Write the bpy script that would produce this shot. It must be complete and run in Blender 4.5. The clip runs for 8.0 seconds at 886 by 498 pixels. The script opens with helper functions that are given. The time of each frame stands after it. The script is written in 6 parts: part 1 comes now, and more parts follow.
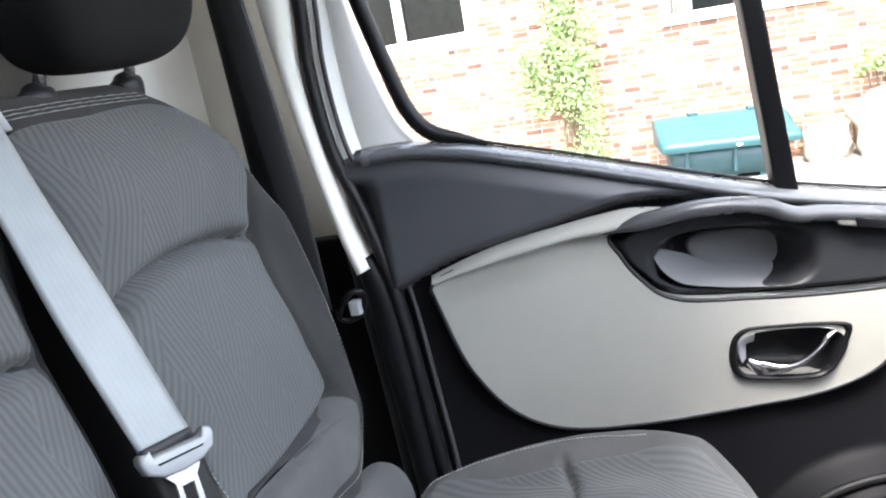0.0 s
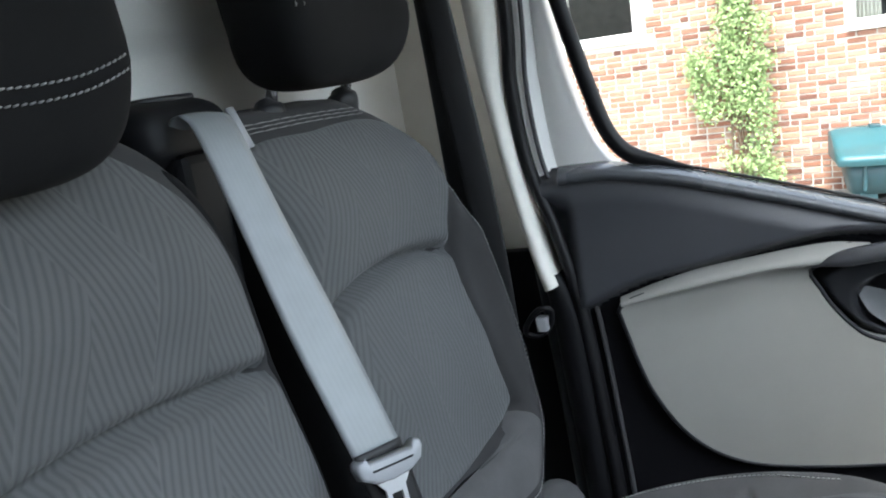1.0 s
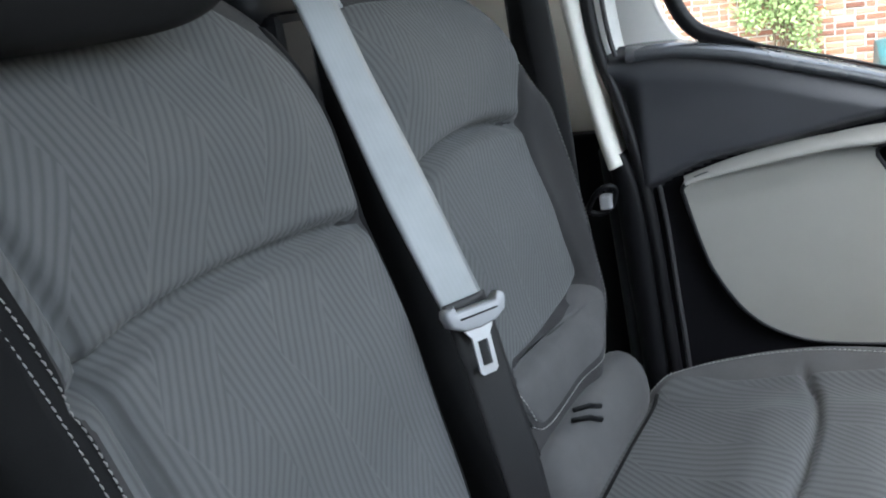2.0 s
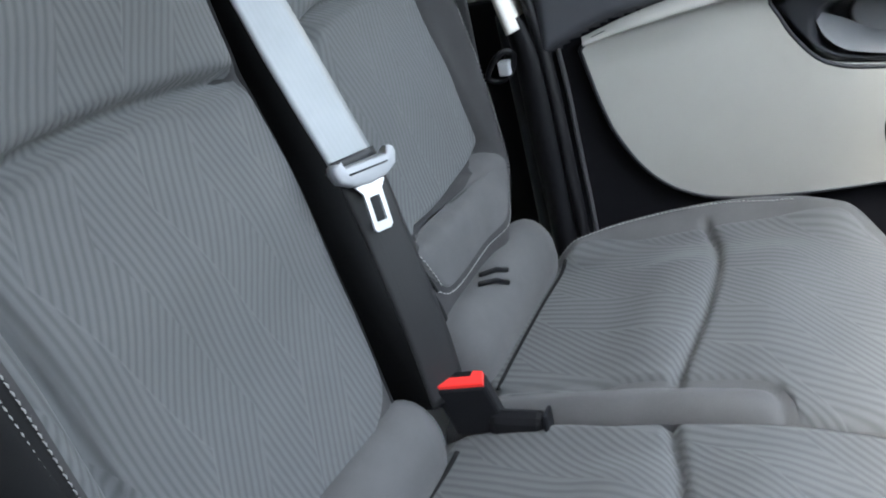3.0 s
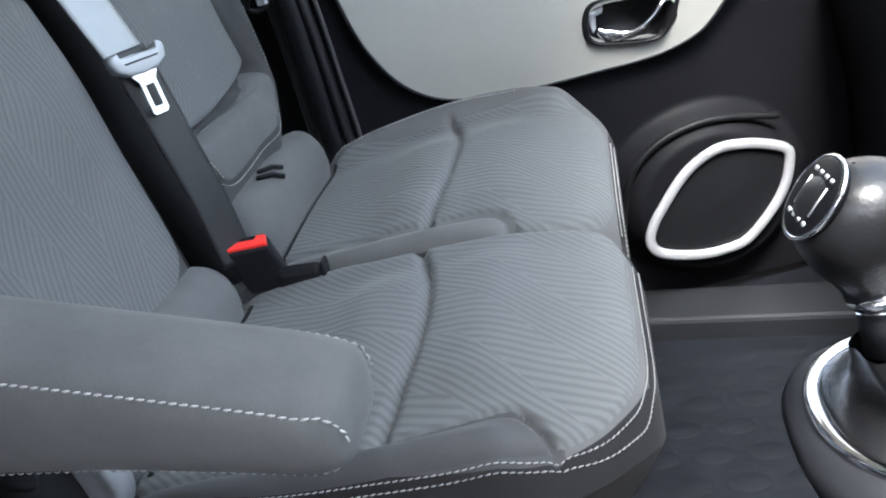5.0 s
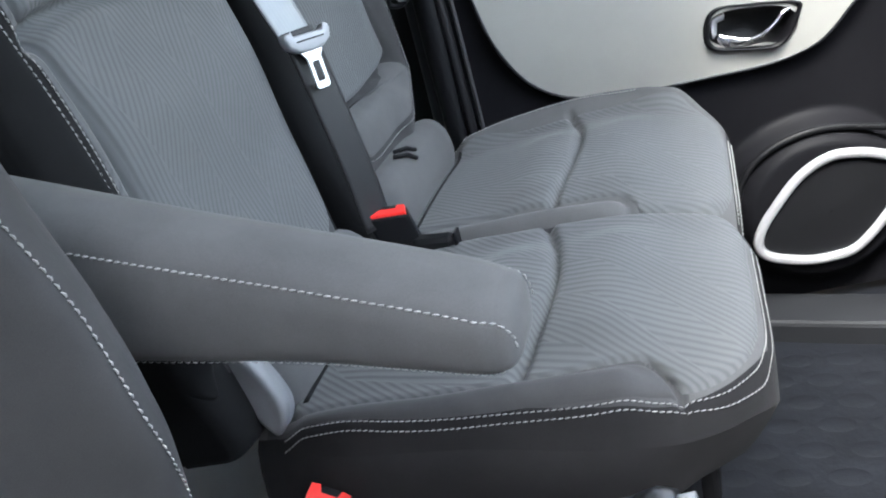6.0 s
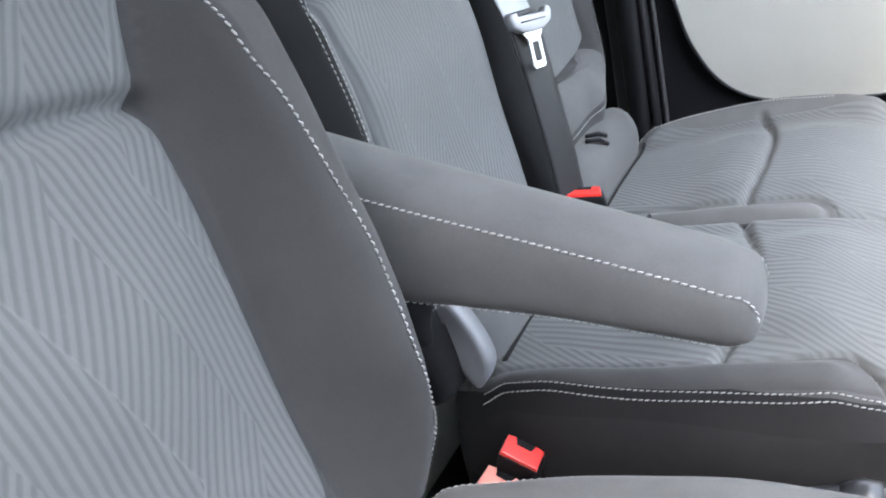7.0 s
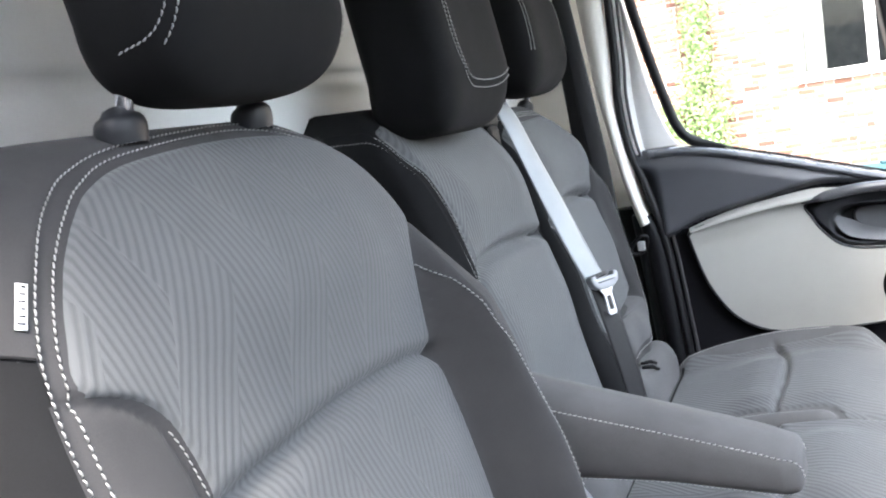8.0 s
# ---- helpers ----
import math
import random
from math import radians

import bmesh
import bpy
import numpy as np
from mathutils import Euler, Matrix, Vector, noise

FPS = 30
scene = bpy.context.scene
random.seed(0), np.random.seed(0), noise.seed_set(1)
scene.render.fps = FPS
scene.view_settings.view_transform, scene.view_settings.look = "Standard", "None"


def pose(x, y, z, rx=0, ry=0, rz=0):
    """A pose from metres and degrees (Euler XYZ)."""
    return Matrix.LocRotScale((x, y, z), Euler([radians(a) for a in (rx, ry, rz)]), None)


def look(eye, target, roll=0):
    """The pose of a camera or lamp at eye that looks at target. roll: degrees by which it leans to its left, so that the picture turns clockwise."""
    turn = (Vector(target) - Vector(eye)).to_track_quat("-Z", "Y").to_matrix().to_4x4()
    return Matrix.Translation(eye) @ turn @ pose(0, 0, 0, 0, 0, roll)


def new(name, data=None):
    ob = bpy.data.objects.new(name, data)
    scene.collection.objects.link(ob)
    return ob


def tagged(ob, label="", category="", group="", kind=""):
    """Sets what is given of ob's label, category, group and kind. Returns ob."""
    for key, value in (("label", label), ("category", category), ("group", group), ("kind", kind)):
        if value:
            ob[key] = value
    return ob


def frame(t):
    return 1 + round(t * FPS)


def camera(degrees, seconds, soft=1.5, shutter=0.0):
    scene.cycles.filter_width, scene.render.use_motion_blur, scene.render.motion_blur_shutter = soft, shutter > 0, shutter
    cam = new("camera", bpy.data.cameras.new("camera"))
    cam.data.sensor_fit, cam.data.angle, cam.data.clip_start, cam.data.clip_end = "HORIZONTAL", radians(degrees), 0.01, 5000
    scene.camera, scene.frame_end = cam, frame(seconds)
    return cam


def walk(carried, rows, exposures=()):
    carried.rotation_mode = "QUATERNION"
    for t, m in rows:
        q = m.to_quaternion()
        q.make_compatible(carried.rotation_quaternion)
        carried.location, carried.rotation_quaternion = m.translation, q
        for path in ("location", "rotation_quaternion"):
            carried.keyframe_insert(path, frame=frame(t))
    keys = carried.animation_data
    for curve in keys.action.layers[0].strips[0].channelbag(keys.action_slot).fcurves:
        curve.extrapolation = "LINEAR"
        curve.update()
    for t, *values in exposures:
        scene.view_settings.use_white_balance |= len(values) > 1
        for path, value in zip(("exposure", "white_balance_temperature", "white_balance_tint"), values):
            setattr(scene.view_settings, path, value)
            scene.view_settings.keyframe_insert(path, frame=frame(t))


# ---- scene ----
cam = camera(53.0, 8.0, soft=2.0)
PATH = [
    (0, (0.05, 0.084, 1.654), (-0.555, 1.944, 1.236), -11.6),
    (0.5, (0.036, 0.072, 1.681), (-0.714, 1.89, 1.314), -10.4),
    (1, (0.005, 0.059, 1.693), (-0.904, 1.802, 1.327), -10.0),
    (1.2, (-0.001, 0.049, 1.691), (-0.938, 1.776, 1.316), -9.8),
    (2.3, (-0.035, -0.006, 1.642), (-1.002, 1.635, 1.033), -10.4),
    (2.5, (-0.029, -0.001, 1.63), (-0.957, 1.648, 0.984), -11.1),
    (3, (-0.013, 0.012, 1.594), (-0.845, 1.674, 0.854), -12.5),
    (3.2, (-0.005, 0.0088, 1.5848), (-0.7996, 1.6774, 0.8189), -12.88),
    (3.5, (0.007, 0.004, 1.571), (-0.718, 1.683, 0.764), -12.9),
    (3.7, (0.0178, -0.0032, 1.5662), (-0.6557, 1.6807, 0.7256), -12.71),
    (4, (0.034, -0.014, 1.559), (-0.578, 1.687, 0.703), -13.3),
    (4.2, (0.045, -0.042, 1.553), (-0.503, 1.677, 0.69), -13.1),
    (5.3, (0.067, -0.224, 1.526), (-0.342, 1.557, 0.712), -14.2),
    (5.5, (0.06, -0.245, 1.526), (-0.395, 1.536, 0.737), -13.9),
    (6, (0.031, -0.284, 1.528), (-0.566, 1.463, 0.759), -13.0),
    (6.2, (0.0154, -0.292, 1.5276), (-0.6536, 1.4285, 0.7582), -12.54),
    (6.5, (-0.008, -0.304, 1.527), (-0.818, 1.357, 0.762), -13.0),
    (6.7, (-0.0184, -0.3264, 1.5346), (-0.8793, 1.3061, 0.7637), -12.44),
    (6.9, (-0.0288, -0.3488, 1.5422), (-0.8842, 1.292, 0.7831), -10.81),
    (7, (-0.034, -0.36, 1.546), (-0.885, 1.29, 0.805), -10.1),
    (7.2, (-0.037, -0.421, 1.57), (-0.904, 1.265, 0.932), -9.3),
    (7.5, (-0.046, -0.548, 1.603), (-0.84, 1.228, 1.14), -10.3),
    (7.7, (-0.045, -0.641, 1.629), (-0.88, 1.142, 1.276), -12.0),
    (7.8, (-0.035, -0.69, 1.638), (-0.877, 1.095, 1.32), -11.5),
    (8, (-0.026, -0.747, 1.667), (-0.847, 1.06, 1.419), -10.9),
]
walk(cam, [(t, look(eye, target, roll)) for t, eye, target, roll in PATH],
     exposures=[(0.0, 3.7, 6500, 12), (0.5, 3.2, 6400, 11), (1.0, 2.97, 6350, 7), (2.5, 3.42, 6400, 8), (3.0, 3.64, 6350, 8), (4.2, 3.53, 6200, 8), (5.5, 3.58, 6120, 8), (6.0, 3.68, 6200, 8), (6.5, 4.0, 6300, 9), (7.0, 4.22, 6450, 11), (7.5, 4.22, 6450, 11), (8.0, 3.98, 6450, 12)])

# ------------------------------------------------------------------ light
world = bpy.data.worlds.new("sky")
scene.world = world
world.use_nodes = True
_wn = world.node_tree
_bg = _wn.nodes["Background"]
_sky = _wn.nodes.new("ShaderNodeTexSky")
_sky.sky_type, _sky.sun_disc = "NISHITA", False
_sky.sun_elevation, _sky.sun_rotation = radians(63), radians(167)
_sky.air_density, _sky.dust_density, _sky.ozone_density = 1.0, 3.0, 1.0
_soft = _wn.nodes.new("ShaderNodeHueSaturation")
_soft.inputs["Saturation"].default_value = 0.5
_wn.links.new(_sky.outputs[0], _soft.inputs["Color"])
_wn.links.new(_soft.outputs[0], _bg.inputs[0])
_bg.inputs[1].default_value = 0.15
sun_data = bpy.data.lights.new("sun", "SUN")
sun_data.energy, sun_data.angle, sun_data.color = 1.15, radians(16), (1.0, 0.95, 0.88)
sun = new("sun", sun_data)
sun.matrix_world = look((0.6, -2.6, 5.4), (0, 0, 0.4))


# ------------------------------------------------------------------ materials
class Nodes:
    """Small helper round one node material."""

    def __init__(self, name, rough=0.6, metal=0.0, spec=0.5):
        self.mat = bpy.data.materials.new(name)
        self.mat.use_nodes = True
        self.tree = self.mat.node_tree
        self.bsdf = self.tree.nodes["Principled BSDF"]
        self.bsdf.inputs["Roughness"].default_value = rough
        self.bsdf.inputs["Metallic"].default_value = metal
        self.bsdf.inputs["Specular IOR Level"].default_value = spec

    def node(self, kind):
        return self.tree.nodes.new(kind)

    def link(self, a, b):
        self.tree.links.new(a, b)

    def math(self, op, a, b=None, c=None):
        n = self.node("ShaderNodeMath")
        n.operation = op
        for i, v in enumerate((a, b, c)):
            if v is None:
                continue
            if isinstance(v, (int, float)):
                n.inputs[i].default_value = v
            else:
                self.link(v, n.inputs[i])
        return n.outputs[0]

    def coords(self, kind="Object"):
        return self.node("ShaderNodeTexCoord").outputs[kind]

    def noise(self, scale, detail=4, vec=None, rough=0.6):
        n = self.node("ShaderNodeTexNoise")
        n.inputs["Scale"].default_value = scale
        n.inputs["Detail"].default_value = detail
        n.inputs["Roughness"].default_value = rough
        self.link(vec if vec is not None else self.coords(), n.inputs["Vector"])
        return n.outputs["Fac"]

    def ramp(self, fac, stops):
        n = self.node("ShaderNodeValToRGB")
        el = n.color_ramp.elements
        while len(el) < len(stops):
            el.new(0.5)
        for e, (p, c) in zip(el, stops):
            e.position, e.color = p, (*c, 1)
        self.link(fac, n.inputs[0])
        return n.outputs[0]

    def mix(self, fac, a, b, blend="MIX"):
        n = self.node("ShaderNodeMix")
        n.data_type, n.blend_type = "RGBA", blend
        for sock, v in ((n.inputs[0], fac), (n.inputs[6], a), (n.inputs[7], b)):
            if isinstance(v, (int, float)):
                sock.default_value = v
            elif isinstance(v, tuple):
                sock.default_value = (*v, 1)
            else:
                self.link(v, sock)
        return n.outputs[2]

    def color(self, c):
        if isinstance(c, tuple):
            self.bsdf.inputs["Base Color"].default_value = (*c, 1)
        else:
            self.link(c, self.bsdf.inputs["Base Color"])

    def bump(self, height, strength=0.3, dist=0.002, under=None):
        n = self.node("ShaderNodeBump")
        n.inputs["Strength"].default_value, n.inputs["Distance"].default_value = strength, dist
        self.link(height, n.inputs["Height"])
        if under is not None:
            self.link(under, n.inputs["Normal"])
        self.link(n.outputs[0], self.bsdf.inputs["Normal"])
        return n.outputs[0]


def vary(c, k):
    return tuple(min(1.0, v * k) for v in c)


def plain(name, c, rough=0.55, metal=0.0, grain=400.0, depth=0.0003, spec=0.5, spread=0.12, big=9.0):
    """A surface with fine grain and slow uneven tone."""
    m = Nodes(name, rough, metal, spec)
    slow, fine = m.noise(big, 3), m.noise(grain, 2)
    tone = m.math("ADD", m.math("MULTIPLY", slow, 0.7), m.math("MULTIPLY", fine, 0.3))
    m.color(m.ramp(tone, [(0.3, vary(c, 1 - spread)), (0.7, vary(c, 1 + spread))]))
    m.link(m.math("MULTIPLY_ADD", slow, 0.16, rough - 0.08), m.bsdf.inputs["Roughness"])
    if depth:
        m.bump(fine, 0.35, depth)
    return m.mat


def fabric(name, c, sheen=0.08, spec=0.15):
    """Plain woven seat cloth."""
    m = Nodes(name, 0.85, 0, spec)
    uv = m.coords()
    weave = m.noise(1500, 1, uv)
    slow = m.noise(14, 4, uv)
    tone = m.math("ADD", m.math("MULTIPLY", slow, 0.55), m.math("MULTIPLY", weave, 0.45))
    m.color(m.ramp(tone, [(0.3, vary(c, 0.78)), (0.7, vary(c, 1.2))]))
    m.bsdf.inputs["Sheen Weight"].default_value = sheen
    m.bsdf.inputs["Sheen Roughness"].default_value = 0.45
    fine = m.bump(weave, 0.35, 0.0004)
    wrinkle = m.noise(22, 3, uv)
    m.bump(wrinkle, 0.25, 0.003, fine)
    return m.mat


def ribbed(name, c, pitch=0.0072):
    """Seat cloth with fine raised ribs that change direction in long zigzag fields."""
    m = Nodes(name, 0.8, 0, 0.18)
    sep = m.node("ShaderNodeSeparateXYZ")
    m.link(m.coords("UV"), sep.inputs[0])
    u, v = sep.outputs[0], sep.outputs[1]
    # long diamonds: the zigzag border slides sideways with height
    tri = m.math("PINGPONG", m.math("ADD", v, 0.07), 0.17)
    field = m.math("FRACT", m.math("DIVIDE", m.math("ADD", u, m.math("MULTIPLY", tri, 0.42)), 0.118))
    pick = m.math("GREATER_THAN", field, 0.52)
    a = m.math("ADD", m.math("MULTIPLY", u, 0.992), m.math("MULTIPLY", v, 0.12))
    b = m.math("SUBTRACT", m.math("MULTIPLY", u, 0.90), m.math("MULTIPLY", v, 0.44))
    n1 = m.math("MULTIPLY", m.noise(60, 2), 0.0012)
    wa = m.math("SINE", m.math("MULTIPLY", m.math("ADD", a, n1), 2 * math.pi / pitch))
    wb = m.math("SINE", m.math("MULTIPLY", m.math("ADD", b, n1), 2 * math.pi / pitch))
    wave = m.math("ADD", m.math("MULTIPLY", wa, m.math("SUBTRACT", 1.0, pick)), m.math("MULTIPLY", wb, pick))
    rib = m.math("SMOOTH_MIN", m.math("MULTIPLY_ADD", wave, 0.5, 0.5), 0.8, 0.3)
    weave, slow = m.noise(1400, 1), m.noise(12, 4)
    seam = m.math("LESS_THAN", m.math("ABSOLUTE", m.math("SUBTRACT", field, 0.52)), 0.009)
    tone = m.math("ADD", m.math("MULTIPLY", slow, 0.3), m.math("MULTIPLY", rib, 0.5))
    tone = m.math("ADD", tone, m.math("MULTIPLY", weave, 0.2))
    cloth = m.ramp(tone, [(0.2, vary(c, 0.77)), (0.75, vary(c, 1.14))])
    m.color(m.mix(m.math("MULTIPLY", seam, 0.22), cloth, vary(c, 1.5)))
    m.bsdf.inputs["Sheen Weight"].default_value = 0.10
    m.bsdf.inputs["Sheen Roughness"].default_value = 0.45
    fine = m.bump(weave, 0.3, 0.0003)
    m.bump(rib, 0.5, 0.0011, fine)
    return m.mat


def webbing(name, c, rough=0.34, spec=0.8):
    m = Nodes(name, rough, 0, spec)
    sep = m.node("ShaderNodeSeparateXYZ")
    m.link(m.coords("UV"), sep.inputs[0])
    cross = m.math("SINE", m.math("MULTIPLY", sep.outputs[0], 2 * math.pi / 0.0047))
    twill = m.math("SINE", m.math("MULTIPLY", m.math("ADD", sep.outputs[0], sep.outputs[1]), 2 * math.pi / 0.0016))
    slow = m.noise(18, 3)
    tone = m.math("ADD", m.math("MULTIPLY", slow, 0.6), m.math("MULTIPLY_ADD", cross, 0.03, 0.2))
    m.color(m.ramp(tone, [(0.25, vary(c, 0.8)), (0.75, vary(c, 1.2))]))
    m.bump(m.math("ADD", m.math("MULTIPLY", cross, 0.25), m.math("MULTIPLY", twill, 0.4)), 0.2, 0.0003)
    return m.mat


def glass_pane(name):
    """Clear car glass: sees through, with a faint mirror."""
    m = Nodes(name)
    tree = m.tree
    out = tree.nodes["Material Output"]
    clear, gloss, mixer, fres = (m.node(k) for k in ("ShaderNodeBsdfTransparent", "ShaderNodeBsdfGlossy", "ShaderNodeMixShader", "ShaderNodeFresnel"))
    clear.inputs[0].default_value = (0.93, 0.96, 0.95, 1)
    gloss.inputs["Roughness"].default_value = 0.02
    fres.inputs[0].default_value = 1.3
    m.link(fres.outputs[0], mixer.inputs[0])
    m.link(clear.outputs[0], mixer.inputs[1])
    m.link(gloss.outputs[0], mixer.inputs[2])
    m.link(mixer.outputs[0], out.inputs[0])
    return m.mat


def brick_mat():
    m = Nodes("brick_clay", 0.85, 0, 0.3)
    rnd = m.node("ShaderNodeObjectInfo").outputs["Random"]
    isl = m.node("ShaderNodeNewGeometry").outputs["Random Per Island"]
    pick = m.math("FRACT", m.math("ADD", m.math("MULTIPLY", rnd, 7.3), isl))
    base = m.ramp(pick, [(0.0, (0.12, 0.055, 0.040)), (0.2, (0.31, 0.15, 0.095)), (0.45, (0.40, 0.25, 0.17)), (0.7, (0.26, 0.115, 0.078)), (0.85, (0.46, 0.33, 0.25)), (1.0, (0.17, 0.080, 0.060))])
    stain = m.noise(9, 5)
    fine = m.noise(120, 3)
    m.color(m.mix(0.5, base, m.ramp(m.math("ADD", m.math("MULTIPLY", stain, 0.6), m.math("MULTIPLY", fine, 0.4)), [(0.3, (0.25, 0.2, 0.18)), (0.7, (1, 0.95, 0.9))]), "MULTIPLY"))
    m.bump(fine, 0.5, 0.003)
    return m.mat


def leaf_mat(name, c):
    m = Nodes(name, 0.5, 0, 0.4)
    isl = m.node("ShaderNodeNewGeometry").outputs["Random Per Island"]
    m.color(m.ramp(isl, [(0.0, vary(c, 0.65)), (0.55, c), (1.0, vary(c, 1.5))]))
    m.bsdf.inputs["Subsurface Weight"].default_value = 0.0
    return m.mat


CLOTH = fabric("seat_cloth", (0.083, 0.083, 0.084))
BLACK_CLOTH = fabric("black_side_cloth", (0.018, 0.0175, 0.0185), 0.03, 0.08)
HEAD_CLOTH = fabric("headrest_cloth", (0.011, 0.011, 0.0115), 0.02, 0.08)
CLOTH_SIDE = fabric("seat_side_cloth", (0.038, 0.0375, 0.0385))
PAD_CLOTH = fabric("dark_pad_cloth", (0.054, 0.054, 0.056))
RIBBED = ribbed("ribbed_cloth", (0.092, 0.095, 0.097))
THREAD = plain("pale_thread", (0.30, 0.30, 0.29), 0.7, grain=900)
TRIM_BLACK = plain("black_trim", (0.0075, 0.0078, 0.009), 0.5, grain=700, depth=0.0005, spec=0.16)
TRIM_DARK = plain("dark_grey_trim", (0.018, 0.019, 0.022), 0.40, grain=700, depth=0.0005, spec=0.3)
UPPER_TRIM_LIT = plain("black_trim_lit", (0.044, 0.046, 0.052), 0.42, grain=700, depth=0.0004, spec=0.45)
DOOR_BLACK = plain("door_trim_black", (0.0065, 0.0065, 0.008), 0.58, grain=700, depth=0.0004, spec=0.08)
TRIM_GLOSS = plain("gloss_black", (0.005, 0.005, 0.006), 0.36, grain=300, depth=0, spec=0.18)
PULL_SKIN = plain("satin_pull_skin", (0.060, 0.062, 0.068), 0.27, grain=500, depth=0.0002)
PANEL_GREY = plain("grey_door_panel", (0.29, 0.286, 0.266), 0.42, grain=1200, depth=0.0003, spread=0.06)
BEIGE = plain("pale_pillar_trim", (0.78, 0.76, 0.70), 0.6, grain=700, spread=0.06)
PAINT_WHITE = plain("white_paint", (0.86, 0.86, 0.84), 0.3, grain=300, depth=0, spread=0.03)
PAINT_GREY = plain("pale_grey_paint", (0.66, 0.67, 0.655), 0.4, grain=300, depth=0.0002, spread=0.06)
RUBBER = plain("black_rubber", (0.008, 0.008, 0.009), 0.45, grain=500, spec=0.25)
RUBBER_MAT = plain("rubber_floor", (0.005, 0.006, 0.0085), 0.55, grain=90, depth=0.002, spread=0.35, big=25, spec=0.2)
SILL_GREY = plain("worn_sill_plastic", (0.013, 0.014, 0.016), 0.45, grain=300, depth=0.0005, spread=0.2, spec=0.3)
SEAL_GREY = plain("grey_seal_edge", (0.055, 0.055, 0.058), 0.35, grain=400, depth=0.0002)
PALE_RED = plain("pale_red_button", (0.80, 0.30, 0.24), 0.35, grain=200, depth=0, spread=0.1)
SATIN = plain("satin_silver", (0.62, 0.63, 0.66), 0.32, 0.6, grain=400, depth=0, spread=0.05)
CHROME = plain("chrome", (0.82, 0.82, 0.85), 0.1, 1.0, grain=100, depth=0, spread=0.03)
TONGUE = plain("grey_tongue_plastic", (0.30, 0.31, 0.325), 0.4, grain=500, spread=0.06)
RED = plain("red_button", (0.75, 0.03, 0.025), 0.32, grain=200, depth=0, spread=0.06)
BELT = webbing("grey_webbing", (0.18, 0.195, 0.205))
BELT_DARK = webbing("black_webbing", (0.012, 0.012, 0.013), 0.5, 0.4)
LEATHER = plain("black_leather", (0.010, 0.010, 0.011), 0.32, grain=420, depth=0.0006, spec=0.4)
PULL_PAD = plain("grey_bowl", (0.17, 0.175, 0.185), 0.4, grain=500, spread=0.08)
TRIM_SHEEN = plain("sheen_black", (0.020, 0.021, 0.024), 0.28, grain=600, depth=0.0002)
GLASS = glass_pane("clear_glass")
BRICK = brick_mat()
# sky glare on the black window ledge, painted in as a paler grey
LEDGE_GLARE = plain("ledge_glare", (0.085, 0.09, 0.098), 0.27, grain=500, depth=0.0002)
MORTAR = plain("mortar", (0.50, 0.475, 0.43), 0.9, grain=60, depth=0.003, spread=0.15, big=4)
UPVC = plain("white_window_frame", (0.64, 0.635, 0.60), 0.35, grain=200, depth=0, spread=0.03)
TEAL = plain("teal_plastic", (0.010, 0.042, 0.052), 0.45, grain=150, depth=0.001, spread=0.15)
TEAL_LID = plain("pale_teal_plastic", (0.020, 0.082, 0.096), 0.4, grain=150, depth=0.001, spread=0.12)
LEAF = leaf_mat("climber_leaf", (0.20, 0.28, 0.11))
BARK = plain("bark", (0.12, 0.085, 0.055), 0.9, grain=80, depth=0.004, spread=0.3)
GRAVEL = plain("pale_paving", (0.26, 0.245, 0.22), 0.9, grain=40, depth=0.006, spread=0.25, big=1.2)
STONE = plain("pale_stone", (0.42, 0.38, 0.31), 0.9, grain=40, depth=0.006, spread=0.25, big=6)
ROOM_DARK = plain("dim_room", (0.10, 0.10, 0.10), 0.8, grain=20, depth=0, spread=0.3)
PANE_REFLECTION = plain("pale_reflection", (0.30, 0.30, 0.28), 0.9, grain=60, depth=0.002, spread=0.1)


# ------------------------------------------------------------------ building helpers
def thing(name, base, label, category, group="", kind=""):
    ob = new(name)
    ob.empty_display_size = 0.05
    ob.location = base
    return tagged(ob, label, category, group, kind)


def part(name, verts, faces, material, parent=None, label="", smooth=True, uvs=None):
    """One mesh object, given in world coordinates, under a thing or a part."""
    me = bpy.data.meshes.new(name)
    me.from_pydata([tuple(v) for v in verts], [], [tuple(f) for f in faces])
    me.materials.append(material)
    if smooth:
        me.polygons.foreach_set("use_smooth", [True] * len(me.polygons))
    if uvs is not None:
        lay = me.uv_layers.new(name="UVMap")
        idx = np.empty(len(me.loops), dtype=np.int32)
        me.loops.foreach_get("vertex_index", idx)
        lay.data.foreach_set("uv", np.asarray(uvs, dtype=np.float32)[idx].ravel())
    me.update()
    ob = new(name, me)
    if parent is not None:
        ob.parent = parent
        if parent.type == "EMPTY":
            ob.matrix_parent_inverse = Matrix.Translation(-parent.location)
    if label:
        ob["label"] = label
    return ob


def bm_part(name, bm, material, parent=None, label="", smooth=False):
    bmesh.ops.recalc_face_normals(bm, faces=bm.faces[:])
    verts = [v.co.copy() for v in bm.verts]
    bm.verts.index_update()
    faces = [[v.index for v in f.verts] for f in bm.faces]
    bm.free()
    return part(name, verts, faces, material, parent, label, smooth)


def grid_faces(rows, cols, close_c=False, close_r=False):
    out = []
    for r in range(rows if close_r else rows - 1):
        for c in range(cols if close_c else cols - 1):
            r2, c2 = (r + 1) % rows, (c + 1) % cols
            out.append((r * cols + c, r * cols + c2, r2 * cols + c2, r2 * cols + c))
    return out


